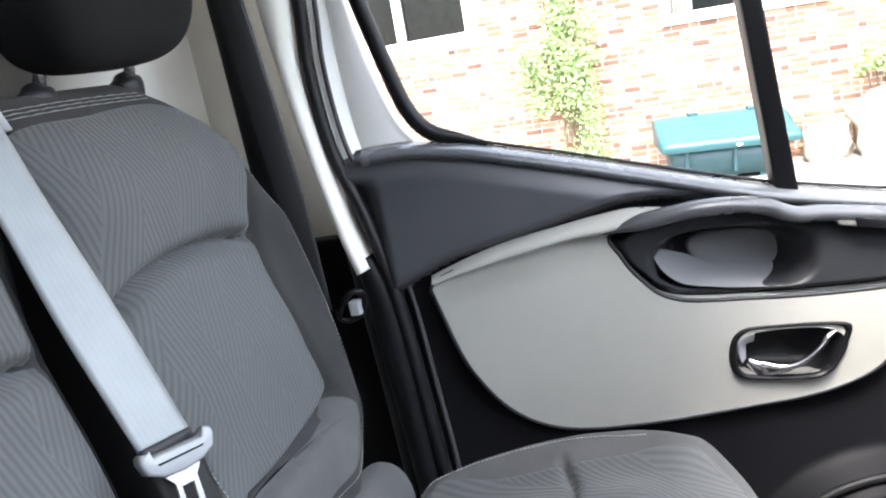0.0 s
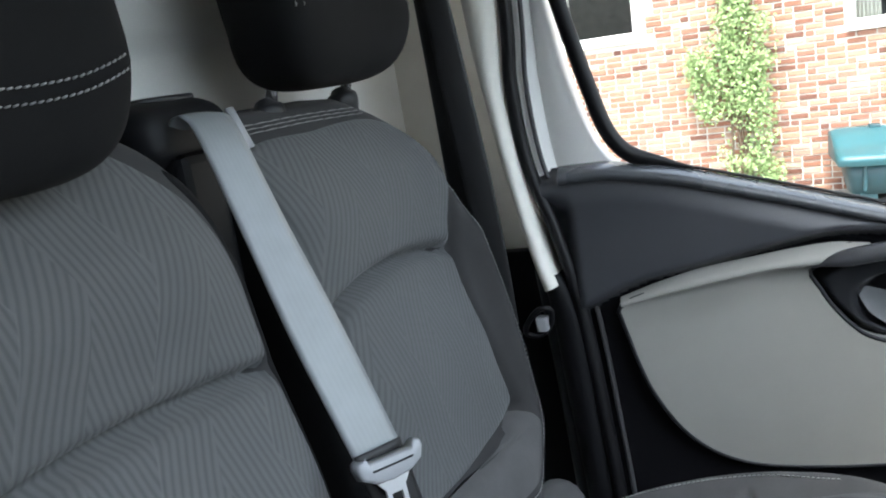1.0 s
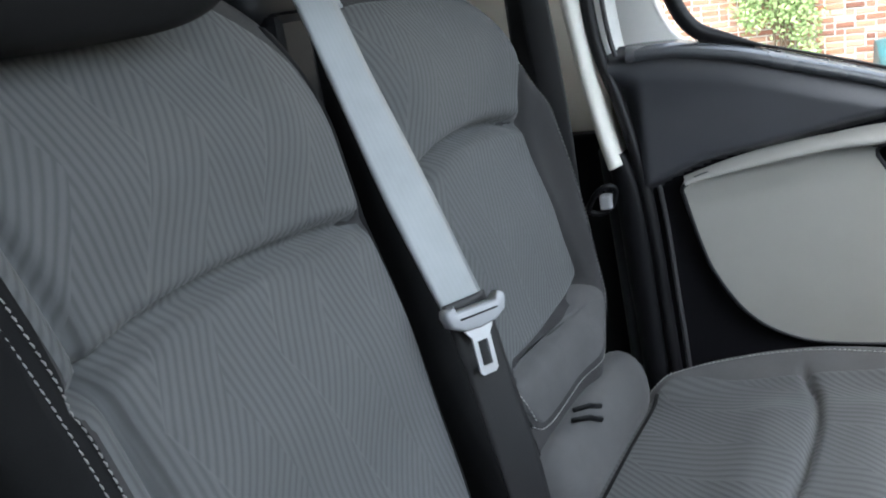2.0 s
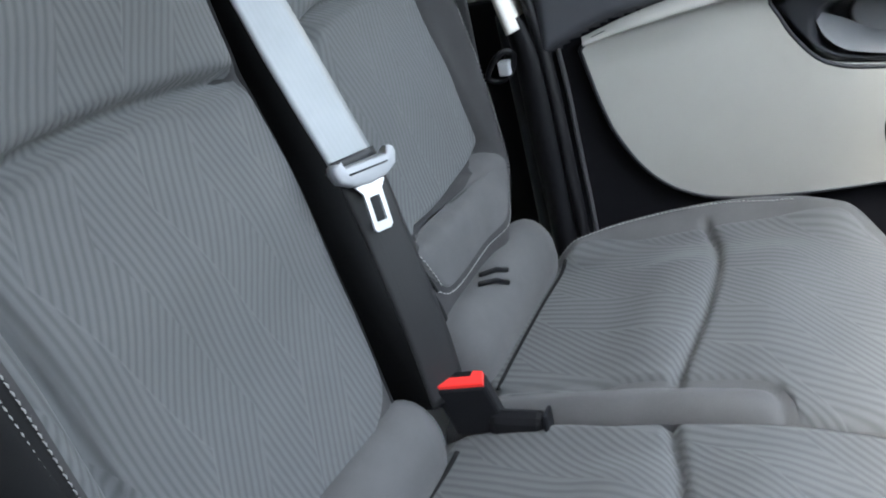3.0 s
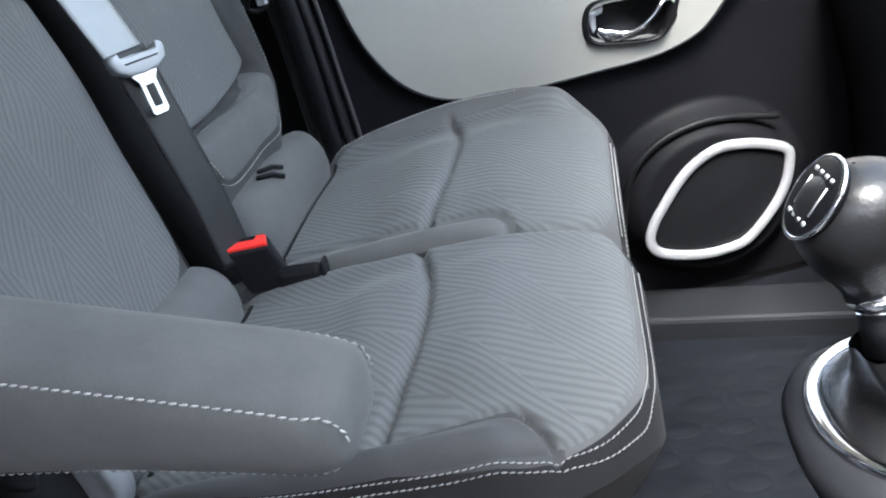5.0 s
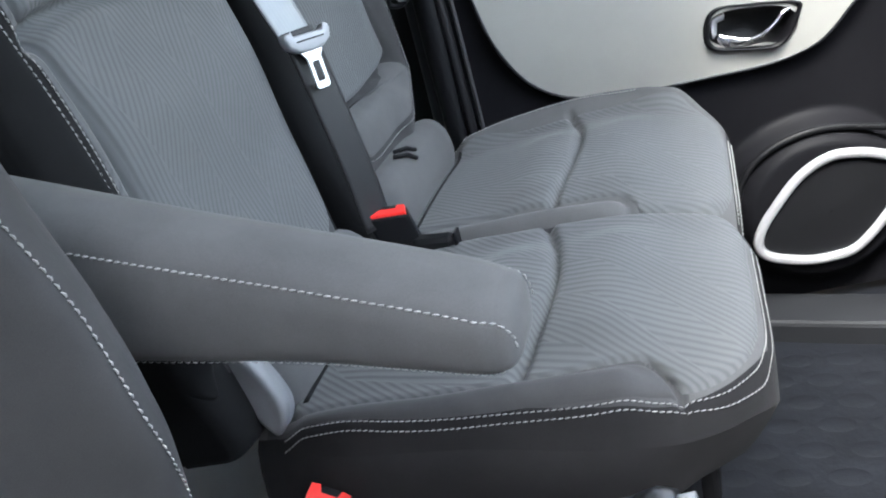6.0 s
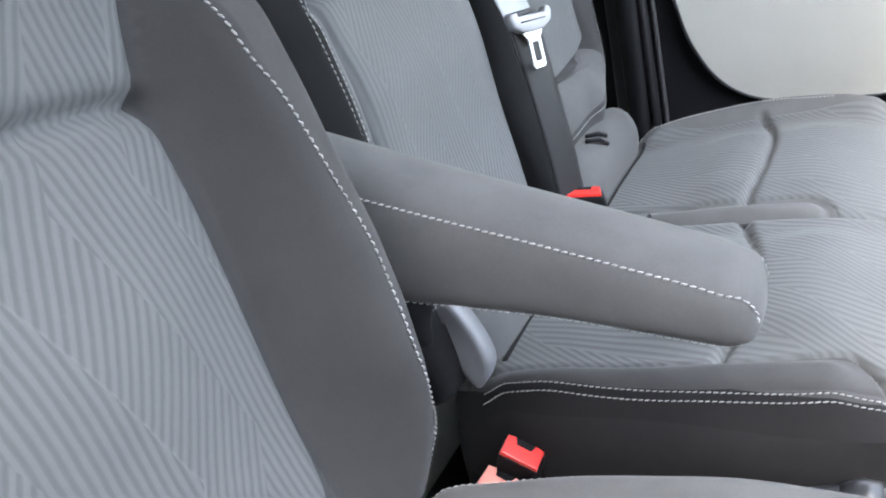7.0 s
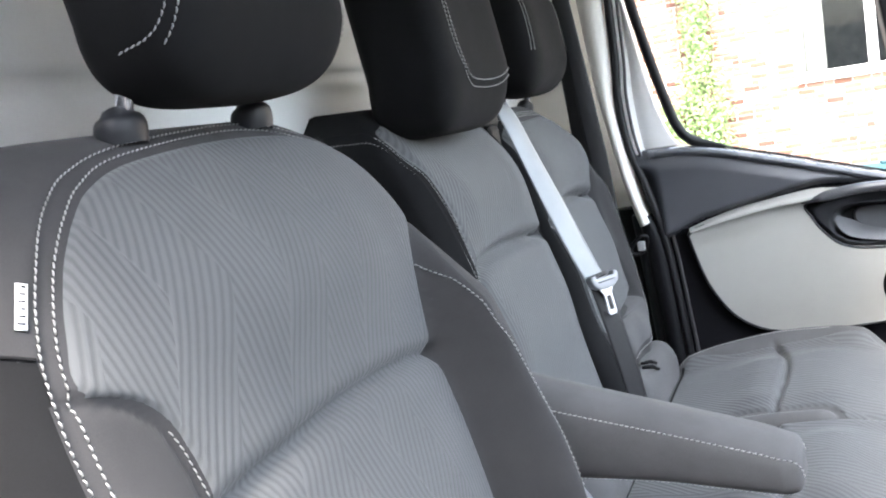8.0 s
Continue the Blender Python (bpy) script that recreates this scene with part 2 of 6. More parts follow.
def spline(pts, n=8, closed=False):
    """Catmull-Rom through points of any dimension."""
    p = [np.array(q, float) for q in pts]
    k = len(p)
    out = []
    for i in range(k if closed else k - 1):
        if closed:
            a, b, c, d = p[(i - 1) % k], p[i], p[(i + 1) % k], p[(i + 2) % k]
        else:
            a, b, c, d = p[max(i - 1, 0)], p[i], p[i + 1], p[min(i + 2, k - 1)]
        for j in range(n):
            t = j / n
            out.append(0.5 * (2 * b + (c - a) * t + (2 * a - 5 * b + 4 * c - d) * t * t + (3 * b - a - 3 * c + d) * t ** 3))
    if not closed:
        out.append(p[-1])
    return out


def tube(path, ra, rb=None, sides=10, closed=False, up=(0, 0, 1)):
    """Vertices and faces of a tube with an oval section (ra along up, rb across)."""
    path = [Vector(p) for p in path]
    n = len(path)
    ra = ra if hasattr(ra, "__len__") else [ra] * n
    rb = ra if rb is None else (rb if hasattr(rb, "__len__") else [rb] * n)
    verts, faces = [], []
    for i, p in enumerate(path):
        q0, q1 = (path[(i - 1) % n], path[(i + 1) % n]) if closed else (path[max(i - 1, 0)], path[min(i + 1, n - 1)])
        d = (q1 - q0).normalized()
        side = d.cross(Vector(up))
        side = side.normalized() if side.length > 1e-6 else Vector((1, 0, 0))
        top = side.cross(d).normalized()
        for k in range(sides):
            a = 2 * math.pi * k / sides
            verts.append(p + top * (math.cos(a) * ra[i]) + side * (math.sin(a) * rb[i]))
    faces = grid_faces(n, sides, True, closed)
    if not closed:
        faces += [tuple(range(sides - 1, -1, -1)), tuple(range((n - 1) * sides, n * sides))]
    return verts, faces


def joined(pieces):
    verts, faces = [], []
    for v, f in pieces:
        k = len(verts)
        verts += list(v)
        faces += [tuple(i + k for i in q) for q in f]
    return verts, faces


def stitch_line(name, path, normals, parent, dash=0.0043, gap=0.0015, thick=0.00062, label="pale contrast stitching"):
    """Separate thread stitches laid along a line on a surface, joined into one seam."""
    pts = [Vector(p) for p in path]
    nrm = [Vector(q) for q in normals]
    lens = [0.0]
    for a, b in zip(pts, pts[1:]):
        lens.append(lens[-1] + (b - a).length)
    total = lens[-1]

    def at(s):
        s = min(max(s, 0.0), total)
        i = min(max(int(np.searchsorted(lens, s)) - 1, 0), len(pts) - 2)
        w = (s - lens[i]) / max(lens[i + 1] - lens[i], 1e-9)
        return pts[i].lerp(pts[i + 1], w), nrm[i].lerp(nrm[i + 1], w).normalized()

    out, s, k = [], 0.0, 0
    while s + dash < total:
        (a, na), (b, nb) = at(s), at(s + dash)
        d = (b - a).normalized()
        side = d.cross(na).normalized()
        # each stitch lies a little across the seam and dips at its ends
        a2, b2 = a + side * thick * 0.5, b - side * thick * 0.5
        mid = (a2 + b2) / 2 + (na + nb) / 2 * thick * 1.0
        verts = []
        for p, n_, w in ((a2, na, 0.6), (mid, na, 1.0), (b2, nb, 0.6)):
            for sx, sy in ((-1, -0.4), (1, -0.4), (0.6, 0.8), (-0.6, 0.8)):
                verts.append(p + side * (sx * thick * w) + n_ * (sy * thick * w))
        out.append((verts, grid_faces(3, 4, True) + [(3, 2, 1, 0), (8, 9, 10, 11)]))
        s += dash + gap
        k += 1
    v, f = joined(out)
    return part(name, v, f, THREAD, parent, label)


def prism(poly, fn, depth, material, name, parent, label="", bevel=0.0, smooth=True):
    """A flat outline (list of 2-vectors) pushed to depth, edges rounded; fn maps (a, b, d) to the world."""
    cen = sum((np.array(p) for p in poly)) / len(poly)
    bm = bmesh.new()
    n = len(poly)
    rings = []
    for shrink, back in [(0.0, None)] + ([(0.0, 1.0), (0.3, 0.3), (1.0, 0.0)] if bevel else [(0.0, 0.0)]):
        ring = []
        for i, p in enumerate(poly):
            a, b = np.array(poly[i - 1]), np.array(poly[(i + 1) % n])
            t = (b - a) / max(np.linalg.norm(b - a), 1e-9)
            inward = np.array((-t[1], t[0]))
            if np.dot(inward, cen - np.array(p)) < 0:
                inward = -inward
            q = np.array(p) + inward * shrink * bevel
            d = 0.0 if back is None else depth - back * bevel
            ring.append(bm.verts.new(fn(q[0], q[1], d)))
        rings.append(ring)
    for r0, r1 in zip(rings, rings[1:]):
        for i in range(n):
            bm.faces.new((r0[i], r0[(i + 1) % n], r1[(i + 1) % n], r1[i]))
    bm.faces.new(rings[0])
    bm.faces.new(rings[-1])
    return bm_part(name, bm, material, parent, label, smooth)


def box_part(name, lo, hi, material, parent=None, label="", bevel=0.004, turn=None, seg=2):
    bm = bmesh.new()
    bmesh.ops.create_cube(bm, size=1)
    lo, hi = Vector(lo), Vector(hi)
    for v in bm.verts:
        v.co = Vector(((v.co.x + 0.5) * (hi.x - lo.x) + lo.x, (v.co.y + 0.5) * (hi.y - lo.y) + lo.y, (v.co.z + 0.5) * (hi.z - lo.z) + lo.z))
    if bevel:
        bmesh.ops.bevel(bm, geom=bm.edges[:], offset=bevel, segments=seg, affect="EDGES", profile=0.5)
    if turn is not None:
        bmesh.ops.transform(bm, matrix=turn, verts=bm.verts[:])
    return bm_part(name, bm, material, parent, label, smooth=False)


def table(pairs):
    xs, ys = [p[0] for p in pairs], [p[1] for p in pairs]
    order = np.argsort(xs)
    xs, ys = np.array(xs)[order], np.array(ys)[order]

    def f(v):
        return float(np.interp(v, xs, ys))

    def soft(v, w=0.02):
        return (f(v - w) + f(v - w / 2) + f(v) * 2 + f(v + w / 2) + f(v + w)) / 6

    return soft


REACH = {}


def seg_dist(p, line, far=0.2):
    """Distance from a 2-D point to a polyline (array); points well off its box count as far."""
    key = id(line)
    if key not in REACH:
        REACH[key] = (line, *line.min(0), *line.max(0))
    _, x0, y0, x1, y1 = REACH[key]
    if p[0] < x0 - far or p[0] > x1 + far or p[1] < y0 - far or p[1] > y1 + far:
        return 9.0
    a, b = line[:-1], line[1:]
    ab = b - a
    t = np.clip(((p - a) * ab).sum(1) / np.maximum((ab * ab).sum(1), 1e-12), 0, 1)
    d = a + ab * t[:, None] - p
    return float(np.sqrt((d * d).sum(1).min()))


# ------------------------------------------------------------------ the cab's shell
FLOOR = 0.66
ROOF = 2.12
BULK = -0.66
DOOR_TURN = radians(13.5)
DU = Vector((math.cos(DOOR_TURN), math.sin(DOOR_TURN), 0))
DN = Vector((-math.sin(DOOR_TURN), math.cos(DOOR_TURN), 0))
D0 = Vector((-0.322, 1.164, 0))


def on_door(u, z, n=0.0):
    """A place on the passenger door: u forward along it, z up, n outward."""
    return D0 + DU * u + DN * n + Vector((0, 0, z))


floor = tagged(box_part("floor", (BULK - 0.05, -0.62, FLOOR - 0.05), (1.25, 1.5, FLOOR), RUBBER_MAT, bevel=0), "ribbed black rubber floor of the van cab", "floor", kind="structure")

sill_turn = Matrix.Translation((0.2, 1.18, 0)) @ Matrix.Rotation(radians(-9.5), 4, "Z") @ Matrix.Translation((-0.2, -1.18, 0))
tagged(box_part("door_sill", (-0.35, 1.13, FLOOR - 0.01), (0.62, 1.24, FLOOR + 0.04), SILL_GREY, None, "", 0.008, sill_turn), "scuffed grey step at the foot of the door", "sill", kind="structure")
studs = []
for i in range(9):
    for j in range(14):
        cx, cy = 0.02 + 0.075 * i + 0.0375 * (j % 2), 0.30 + 0.06 * j
        ring = []
        for rr, h in ((1.0, 0.0), (0.85, 0.0006), (0.0, 0.0008)):
            ring += [(cx + 0.028 * rr * math.cos(a), cy + 0.019 * rr * math.sin(a), FLOOR + h) for a in np.linspace(0, 2 * math.pi, 16, endpoint=False)]
        studs.append((ring, grid_faces(3, 16, True)))
v, f = joined(studs)
tagged(part("floor_studs", v, f, RUBBER_MAT, floor), kind="stuff")
bulkhead = thing("bulkhead", (BULK - 0.03, 0.35, FLOOR), "pale grey steel bulkhead with a pressed rib behind the seats", "bulkhead", kind="structure")


def build_bulkhead():
    ys = np.linspace(-0.66, 1.5, 60)
    zs = np.linspace(FLOOR, ROOF, 120)
    verts = []
    for z in zs:
        for y in ys:
            rib = -0.016 * math.exp(-((z - 1.775) / 0.011) ** 2) + 0.012 * math.exp(-((z - 1.20) / 0.03) ** 2)
            verts.append((BULK + rib, y, z))
    nf = len(verts)
    verts += [(BULK - 0.05, y, z) for z in (FLOOR, ROOF) for y in (-0.66, 1.5)]
    faces = grid_faces(len(zs), len(ys)) + [(nf, nf + 2, nf + 3, nf + 1)]
    part("panel", verts, faces, PAINT_GREY, bulkhead)


build_bulkhead()
ceiling = tagged(box_part("ceiling", (BULK - 0.05, -0.66, ROOF), (0.22, 1.5, ROOF + 0.05), BEIGE, bevel=0), "pale headlining of the cab", "ceiling", kind="structure")
cab_side = tagged(box_part("wall_side", (BULK - 0.02, 1.28, FLOOR), (-0.44, 1.33, ROOF), BEIGE, bevel=0), "pale trim of the cab side behind the belt", "wall", kind="structure")
cab_rear_corner = tagged(box_part("wall_driver_side", (BULK - 0.02, -0.66, FLOOR), (-0.46, -0.61, ROOF), BEIGE, bevel=0), "pale trim behind the driver's door opening", "wall", kind="structure")

# added panel, out of view: narrows the door opening to cut incoming light
tagged(box_part("wall_driver_blind", (0.62, -0.66, FLOOR), (1.15, -0.61, ROOF), TRIM_DARK, bevel=0), "plain dark unseen panel narrowing the door opening against side light", "wall", kind="structure")
tagged(box_part("wall_driver_sill", (-0.46, -0.66, FLOOR - 0.05), (0.62, -0.61, 0.80), TRIM_DARK, bevel=0), "dark sill of the driver's door opening", "wall", kind="structure")
# unseen wall added outside the driver's door to hold back side light
tagged(box_part("wall_light_block", (-3.0, -1.75, -0.06), (3.0, -1.6, 2.4), ROOM_DARK, bevel=0), "plain dark unseen wall added to block light on the driver's side", "wall", kind="structure")
tagged(box_part("wall_side_lower", (BULK - 0.01, 1.245, FLOOR), (-0.42, 1.278, 1.43), TRIM_BLACK, bevel=0.004), "black lower trim of the cab side beside the seat", "wall", kind="structure")

# windscreen, screen pillars and the outer skin in front of the cab
for name, y0, y1 in (("pillar_passenger", 1.40, 1.48), ("pillar_driver", -0.66, -0.58)):
    v, f = tube([(1.15, (y0 + y1) / 2, 1.25), (0.72, (y0 + y1) / 2, 1.75), (0.18, (y0 + y1) / 2, ROOF)], 0.04, 0.045, 10)
    tagged(part(name, v, f, BEIGE), "pale trim on the windscreen pillar", "pillar", kind="structure")
screen = tagged(part("windscreen", [(1.15, -0.6, 1.25), (1.15, 1.42, 1.25), (0.18, 1.42, ROOF), (0.18, -0.6, ROOF)], [(0, 1, 2, 3)], GLASS), "clear raked windscreen", "windscreen", kind="structure")
screen.visible_shadow = False


def ribbon(name, left, right, mat, parent, bulge=0.012, thick=0.02, n=10, label="", toward=(0, -1, 0)):
    """A rounded strip of trim between two lines, bulging into the cab."""
    lft, rgt = spline(left, 6), spline(right, 6)
    k = min(len(lft), len(rgt))
    out = Vector(toward)
    verts = []
    for i in range(k):
        a, b = Vector(lft[i]), Vector(rgt[i])
        for j in range(n + 1):
            w = j / n
            verts.append(a.lerp(b, w) + out * (bulge * (1 - abs(2 * w - 1) ** 2.4)))
        verts += [b - out * thick, a - out * thick]
    cols = n + 3
    faces = grid_faces(k, cols, True) + [tuple(range(cols - 1, -1, -1)), tuple(range((k - 1) * cols, k * cols))]
    return part(name, verts, faces, mat, parent, label)


pillar = thing("door_pillar", (-0.42, 1.16, FLOOR), "pale upper and black lower trim on the pillar beside the seat", "pillar", kind="structure")
ribbon("upper_trim",
       [(-0.482, 1.14, 2.1), (-0.471, 1.14, 1.79), (-0.463, 1.14, 1.68), (-0.446, 1.14, 1.543), (-0.43, 1.14, 1.45), (-0.418, 1.14, 1.398)],
       [(-0.42, 1.15, 2.1), (-0.427, 1.14, 1.782), (-0.434, 1.14, 1.676), (-0.425, 1.14, 1.564), (-0.409, 1.14, 1.464), (-0.394, 1.14, 1.406)],
       BEIGE, pillar, 0.016, 0.06)
ribbon("lower_trim",
       [(-0.424, 1.15, 1.42), (-0.416, 1.15, 1.36), (-0.412, 1.15, 1.25), (-0.405, 1.15, 1.12), (-0.40, 1.15, 0.9), (-0.40, 1.15, FLOOR)],
       [(-0.392, 1.145, 1.42), (-0.375, 1.145, 1.36), (-0.368, 1.145, 1.25), (-0.366, 1.145, 1.12), (-0.364, 1.145, 0.9), (-0.36, 1.145, FLOOR)],
       TRIM_BLACK, pillar, 0.014, 0.05)
ribbon("trim_edge",
       [(-0.440, 1.17, 1.42), (-0.432, 1.17, 1.25), (-0.425, 1.17, 1.0), (-0.42, 1.17, FLOOR)],
       [(-0.413, 1.16, 1.42), (-0.410, 1.16, 1.25), (-0.405, 1.16, 1.0), (-0.40, 1.16, FLOOR)],
       TRIM_DARK, pillar, 0.006, 0.05)
seal_line = spline([(-0.405, 1.152, 2.1), (-0.416, 1.150, 1.777), (-0.424, 1.148, 1.672), (-0.418, 1.148, 1.569), (-0.393, 1.148, 1.476), (-0.372, 1.148, 1.36), (-0.362, 1.148, 1.208), (-0.356, 1.148, 1.05), (-0.354, 1.148, FLOOR + 0.02)], 8)
v, f = tube(seal_line, 0.009, 0.011, 10, up=(1, 0, 0))
part("door_seal", v, f, RUBBER, pillar, "black rubber door seal")
v, f = tube([p + np.array((0.016, 0.012, 0)) for p in seal_line], 0.0035, 0.0035, 8, up=(1, 0, 0))
part("seal_lip", v, f, SEAL_GREY, pillar, "thin grey edge of the door seal")

# ------------------------------------------------------------------ passenger door
door = thing("door_1", on_door(0.3, FLOOR), "closed passenger door with a grey insert panel in black trim", "door", kind="structure")
SILL = table([(-0.10, 1.556), (-0.072, 1.556), (-0.005, 1.556), (0.073, 1.54), (0.21, 1.494), (0.344, 1.446), (0.449, 1.41), (0.60, 1.372), (0.95, 1.30)])
GREY_TOP = table([(-0.1, 1.33), (-0.003, 1.368), (0.026, 1.38), (0.104, 1.391), (0.18, 1.403), (0.256, 1.415), (0.30, 1.412), (0.36, 1.40), (0.6, 1.36), (0.95, 1.3)])
SPK = np.array((0.535, 0.865))
CUP = ((0.385, 1.328), 0.108, 0.046)
ESC = ((0.443, 1.192), 0.074, 0.033)


def smooth01(x):
    x = min(max(x, 0.0), 1.0)
    return x * x * (3 - 2 * x)


def cup_depth(u, z, spot):
    (cu, cz), ru, rz = spot
    slant = cz - 0.10 * (u - cu)
    d = (abs((u - cu) / ru) ** 3 + abs((z - slant) / rz) ** 3) ** (1 / 3)
    return smooth01((1.02 - d) / 0.45)


def door_n(u, z):
    """How far the black trim stands in from (-) or out past (+) the door's plane."""
    n = 0.0
    top = SILL(u) - z
    ridge = GREY_TOP(u) + 0.022
    # the upper part swells inward and its lower lip overhangs the grey panel
    n -= 0.020 * smooth01(top / 0.05) * smooth01((z - ridge + 0.014) / 0.02) * (1 - 0.5 * smooth01((z - ridge) / 0.10))
    n += 0.030 * smooth01((0.018 - top) / 0.018)
    n += 0.012 * smooth01((ridge - z) / 0.02)
    n += 0.055 * smooth01((-0.045 - u) / 0.04) * smooth01((1.53 - z) / 0.05)
    # loudspeaker pod
    d = np.array(((u - SPK[0]) / 0.185, (z - SPK[1]) / 0.165))
    r = float(np.hypot(*d))
    n -= 0.062 * smooth01((1.0 - r) / 0.32)
    n -= 0.015 * smooth01((0.80 - z) / 0.12)
    n += 0.075 * cup_depth(u, z, CUP) + 0.045 * cup_depth(u, z, ESC)
    return n


def build_door_trim():
    us = np.linspace(-0.085, 0.95, 200)
    ws = np.concatenate([np.linspace(0, 0.84, 120), np.linspace(0.845, 1, 50)])
    verts = []
    for w in ws:
        for u in us:
            z = FLOOR + 0.02 + (SILL(u) - FLOOR - 0.02) * w
            verts.append(on_door(u, z, door_n(u, z)))
    rows, cols = len(ws), len(us)
    # skin behind, so that the door has its thickness
    k = len(verts)
    for w in (0.0, 1.0):
        for u in (us[0], us[-1]):
            verts.append(on_door(u, FLOOR + 0.02 + (SILL(u) - 0.09 - FLOOR) * w, 0.14))
    faces = grid_faces(rows, cols)
    faces += [(k, k + 2, k + 3, k + 1)]
    faces += [(0, (rows - 1) * cols, k + 2, k), (cols - 1, k + 1, k + 3, rows * cols - 1)]
    panel = part("trim_panel", verts, faces, DOOR_BLACK, door, "moulded black plastic door trim, upper part in a lit tone")
    # same black plastic; daylight on the upper part put in as a paler material
    panel.data.materials.append(UPPER_TRIM_LIT)
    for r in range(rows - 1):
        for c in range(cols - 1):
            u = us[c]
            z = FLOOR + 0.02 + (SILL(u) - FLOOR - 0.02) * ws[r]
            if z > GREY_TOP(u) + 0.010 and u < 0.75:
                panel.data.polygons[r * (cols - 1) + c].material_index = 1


build_door_trim()

GREY_OUTLINE = [(-0.003, 1.368), (0.026, 1.381), (0.104, 1.392), (0.18, 1.404), (0.256, 1.414), (0.287, 1.412), (0.262, 1.398), (0.233, 1.386), (0.243, 1.362), (0.256, 1.337), (0.283, 1.304), (0.31, 1.289), (0.34, 1.282), (0.40, 1.274), (0.456, 1.267), (0.53, 1.260), (0.60, 1.256), (0.64, 1.254), (0.635, 1.235), (0.618, 1.212), (0.597, 1.19), (0.575, 1.165), (0.547, 1.143), (0.50, 1.128), (0.45, 1.122), (0.374, 1.121), (0.30, 1.120), (0.238, 1.122), (0.18, 1.127), (0.142, 1.134), (0.115, 1.144), (0.091, 1.158), (0.07, 1.176), (0.052, 1.198), (0.036, 1.225), (0.022, 1.255), (0.012, 1.287), (0.004, 1.32), (-0.003, 1.352)]


def grey_n(u, z):
    top = GREY_TOP(u) - z
    return -0.006 - 0.010 * smooth01((0.045 - top) / 0.045) * (1 - smooth01((u - 0.15) / 0.08)) - 0.010 * math.sin(math.pi * min(max((z - 1.12) / 0.27, 0), 1))


def build_grey_panel():
    """Filled outline with a finely divided face, rounded rim and relief; a hole where the handle sits."""
    outline = [tuple(p) for p in spline(GREY_OUTLINE, 3, True)]
    n = len(outline)
    bm = bmesh.new()
    flat = [bm.verts.new((u, z, 0)) for u, z in outline]
    (cu, cz), ru, rz = ESC
    hole = []
    for k in range(40):
        a = 2 * math.pi * k / 40
        ca, sa = math.cos(a), math.sin(a)
        u = cu + 0.98 * ru * math.copysign(abs(ca) ** 0.7, ca)
        hole.append(bm.verts.new((u, cz - 0.10 * (u - cu) + 0.98 * rz * math.copysign(abs(sa) ** 0.7, sa), 0)))
    edges = [bm.edges.new((flat[i], flat[(i + 1) % n])) for i in range(n)]
    edges += [bm.edges.new((hole[i], hole[(i + 1) % 40])) for i in range(40)]
    bmesh.ops.triangle_fill(bm, edges=edges, use_beauty=True)
    for _ in range(3):
        long = [e for e in bm.edges if e.calc_length() > 0.018 and not e.is_boundary]
        if long:
            bmesh.ops.subdivide_edges(bm, edges=long, cuts=1)
            bmesh.ops.triangulate(bm, faces=bm.faces[:])
    rim = [e for e in bm.edges if e.is_boundary]
    made = bmesh.ops.extrude_edge_only(bm, edges=rim)["geom"]
    low = {v for v in made if isinstance(v, bmesh.types.BMVert)}
    for v in bm.verts:
        u, z = v.co.x, v.co.y
        v.co = on_door(u, z, 0.02 if v in low else grey_n(u, z))
    panel = bm_part("insert_panel", bm, PANEL_GREY, door, "smooth warm grey insert panel", True)
    for poly in panel.data.polygons:
        if abs(poly.normal.dot(DN)) < 0.5:
            poly.use_smooth = False
    normals = []
    for vert in panel.data.vertices:
        q = vert.co - D0
        u, z = q.dot(DU), q.z
        nu = (grey_n(u + 0.003, z) - grey_n(u - 0.003, z)) / 0.006
        nz = (grey_n(u, z + 0.003) - grey_n(u, z - 0.003)) / 0.006
        normals.append((-DN + DU * nu + Vector((0, 0, nz))).normalized())
    panel.data.normals_split_custom_set_from_vertices(normals)
    line = [on_door(u, z, grey_n(u, z) + 0.002) for u, z in outline]
    v, f = tube(line, 0.0034, 0.0030, 8, True, up=DN)
    part("panel_edge", v, f, TRIM_DARK, door)


build_grey_panel()
us_ = np.linspace(-0.06, 0.95, 90)
shelf = [on_door(u, SILL(u) + dz, n) for n, dz in ((0.002, -0.022), (-0.0150, -0.0145), (-0.0150, -0.009), (-0.008, -0.0045), (0.01, -0.001), (0.030, 0.001)) for u in us_]
part("sill_shelf", shelf, grid_faces(6, 90), LEDGE_GLARE, door, "smooth dark window ledge, greyed for sky glare")

low_l = spline([(-0.001, 1.370), (0.05, 1.379), (0.102, 1.386), (0.177, 1.395), (0.225, 1.396), (0.262, 1.398), (0.30, 1.402)], 6)
top_l = spline([(-0.002, 1.379), (0.05, 1.394), (0.106, 1.406), (0.181, 1.414), (0.225, 1.418), (0.265, 1.419), (0.305, 1.413)], 6)
ledge = [on_door(a[0] + (c[0] - a[0]) * w, a[1] + (c[1] - a[1]) * w ** 1.3, n) for w, n in ((0.0, -0.014), (0.08, -0.0245), (0.3, -0.026), (0.65, -0.020), (1.0, -0.004)) for a, c in zip(low_l, top_l)]
part("panel_ledge", ledge, grid_faces(5, len(low_l)), PANEL_GREY, door, "rolled upper edge of the grey panel")


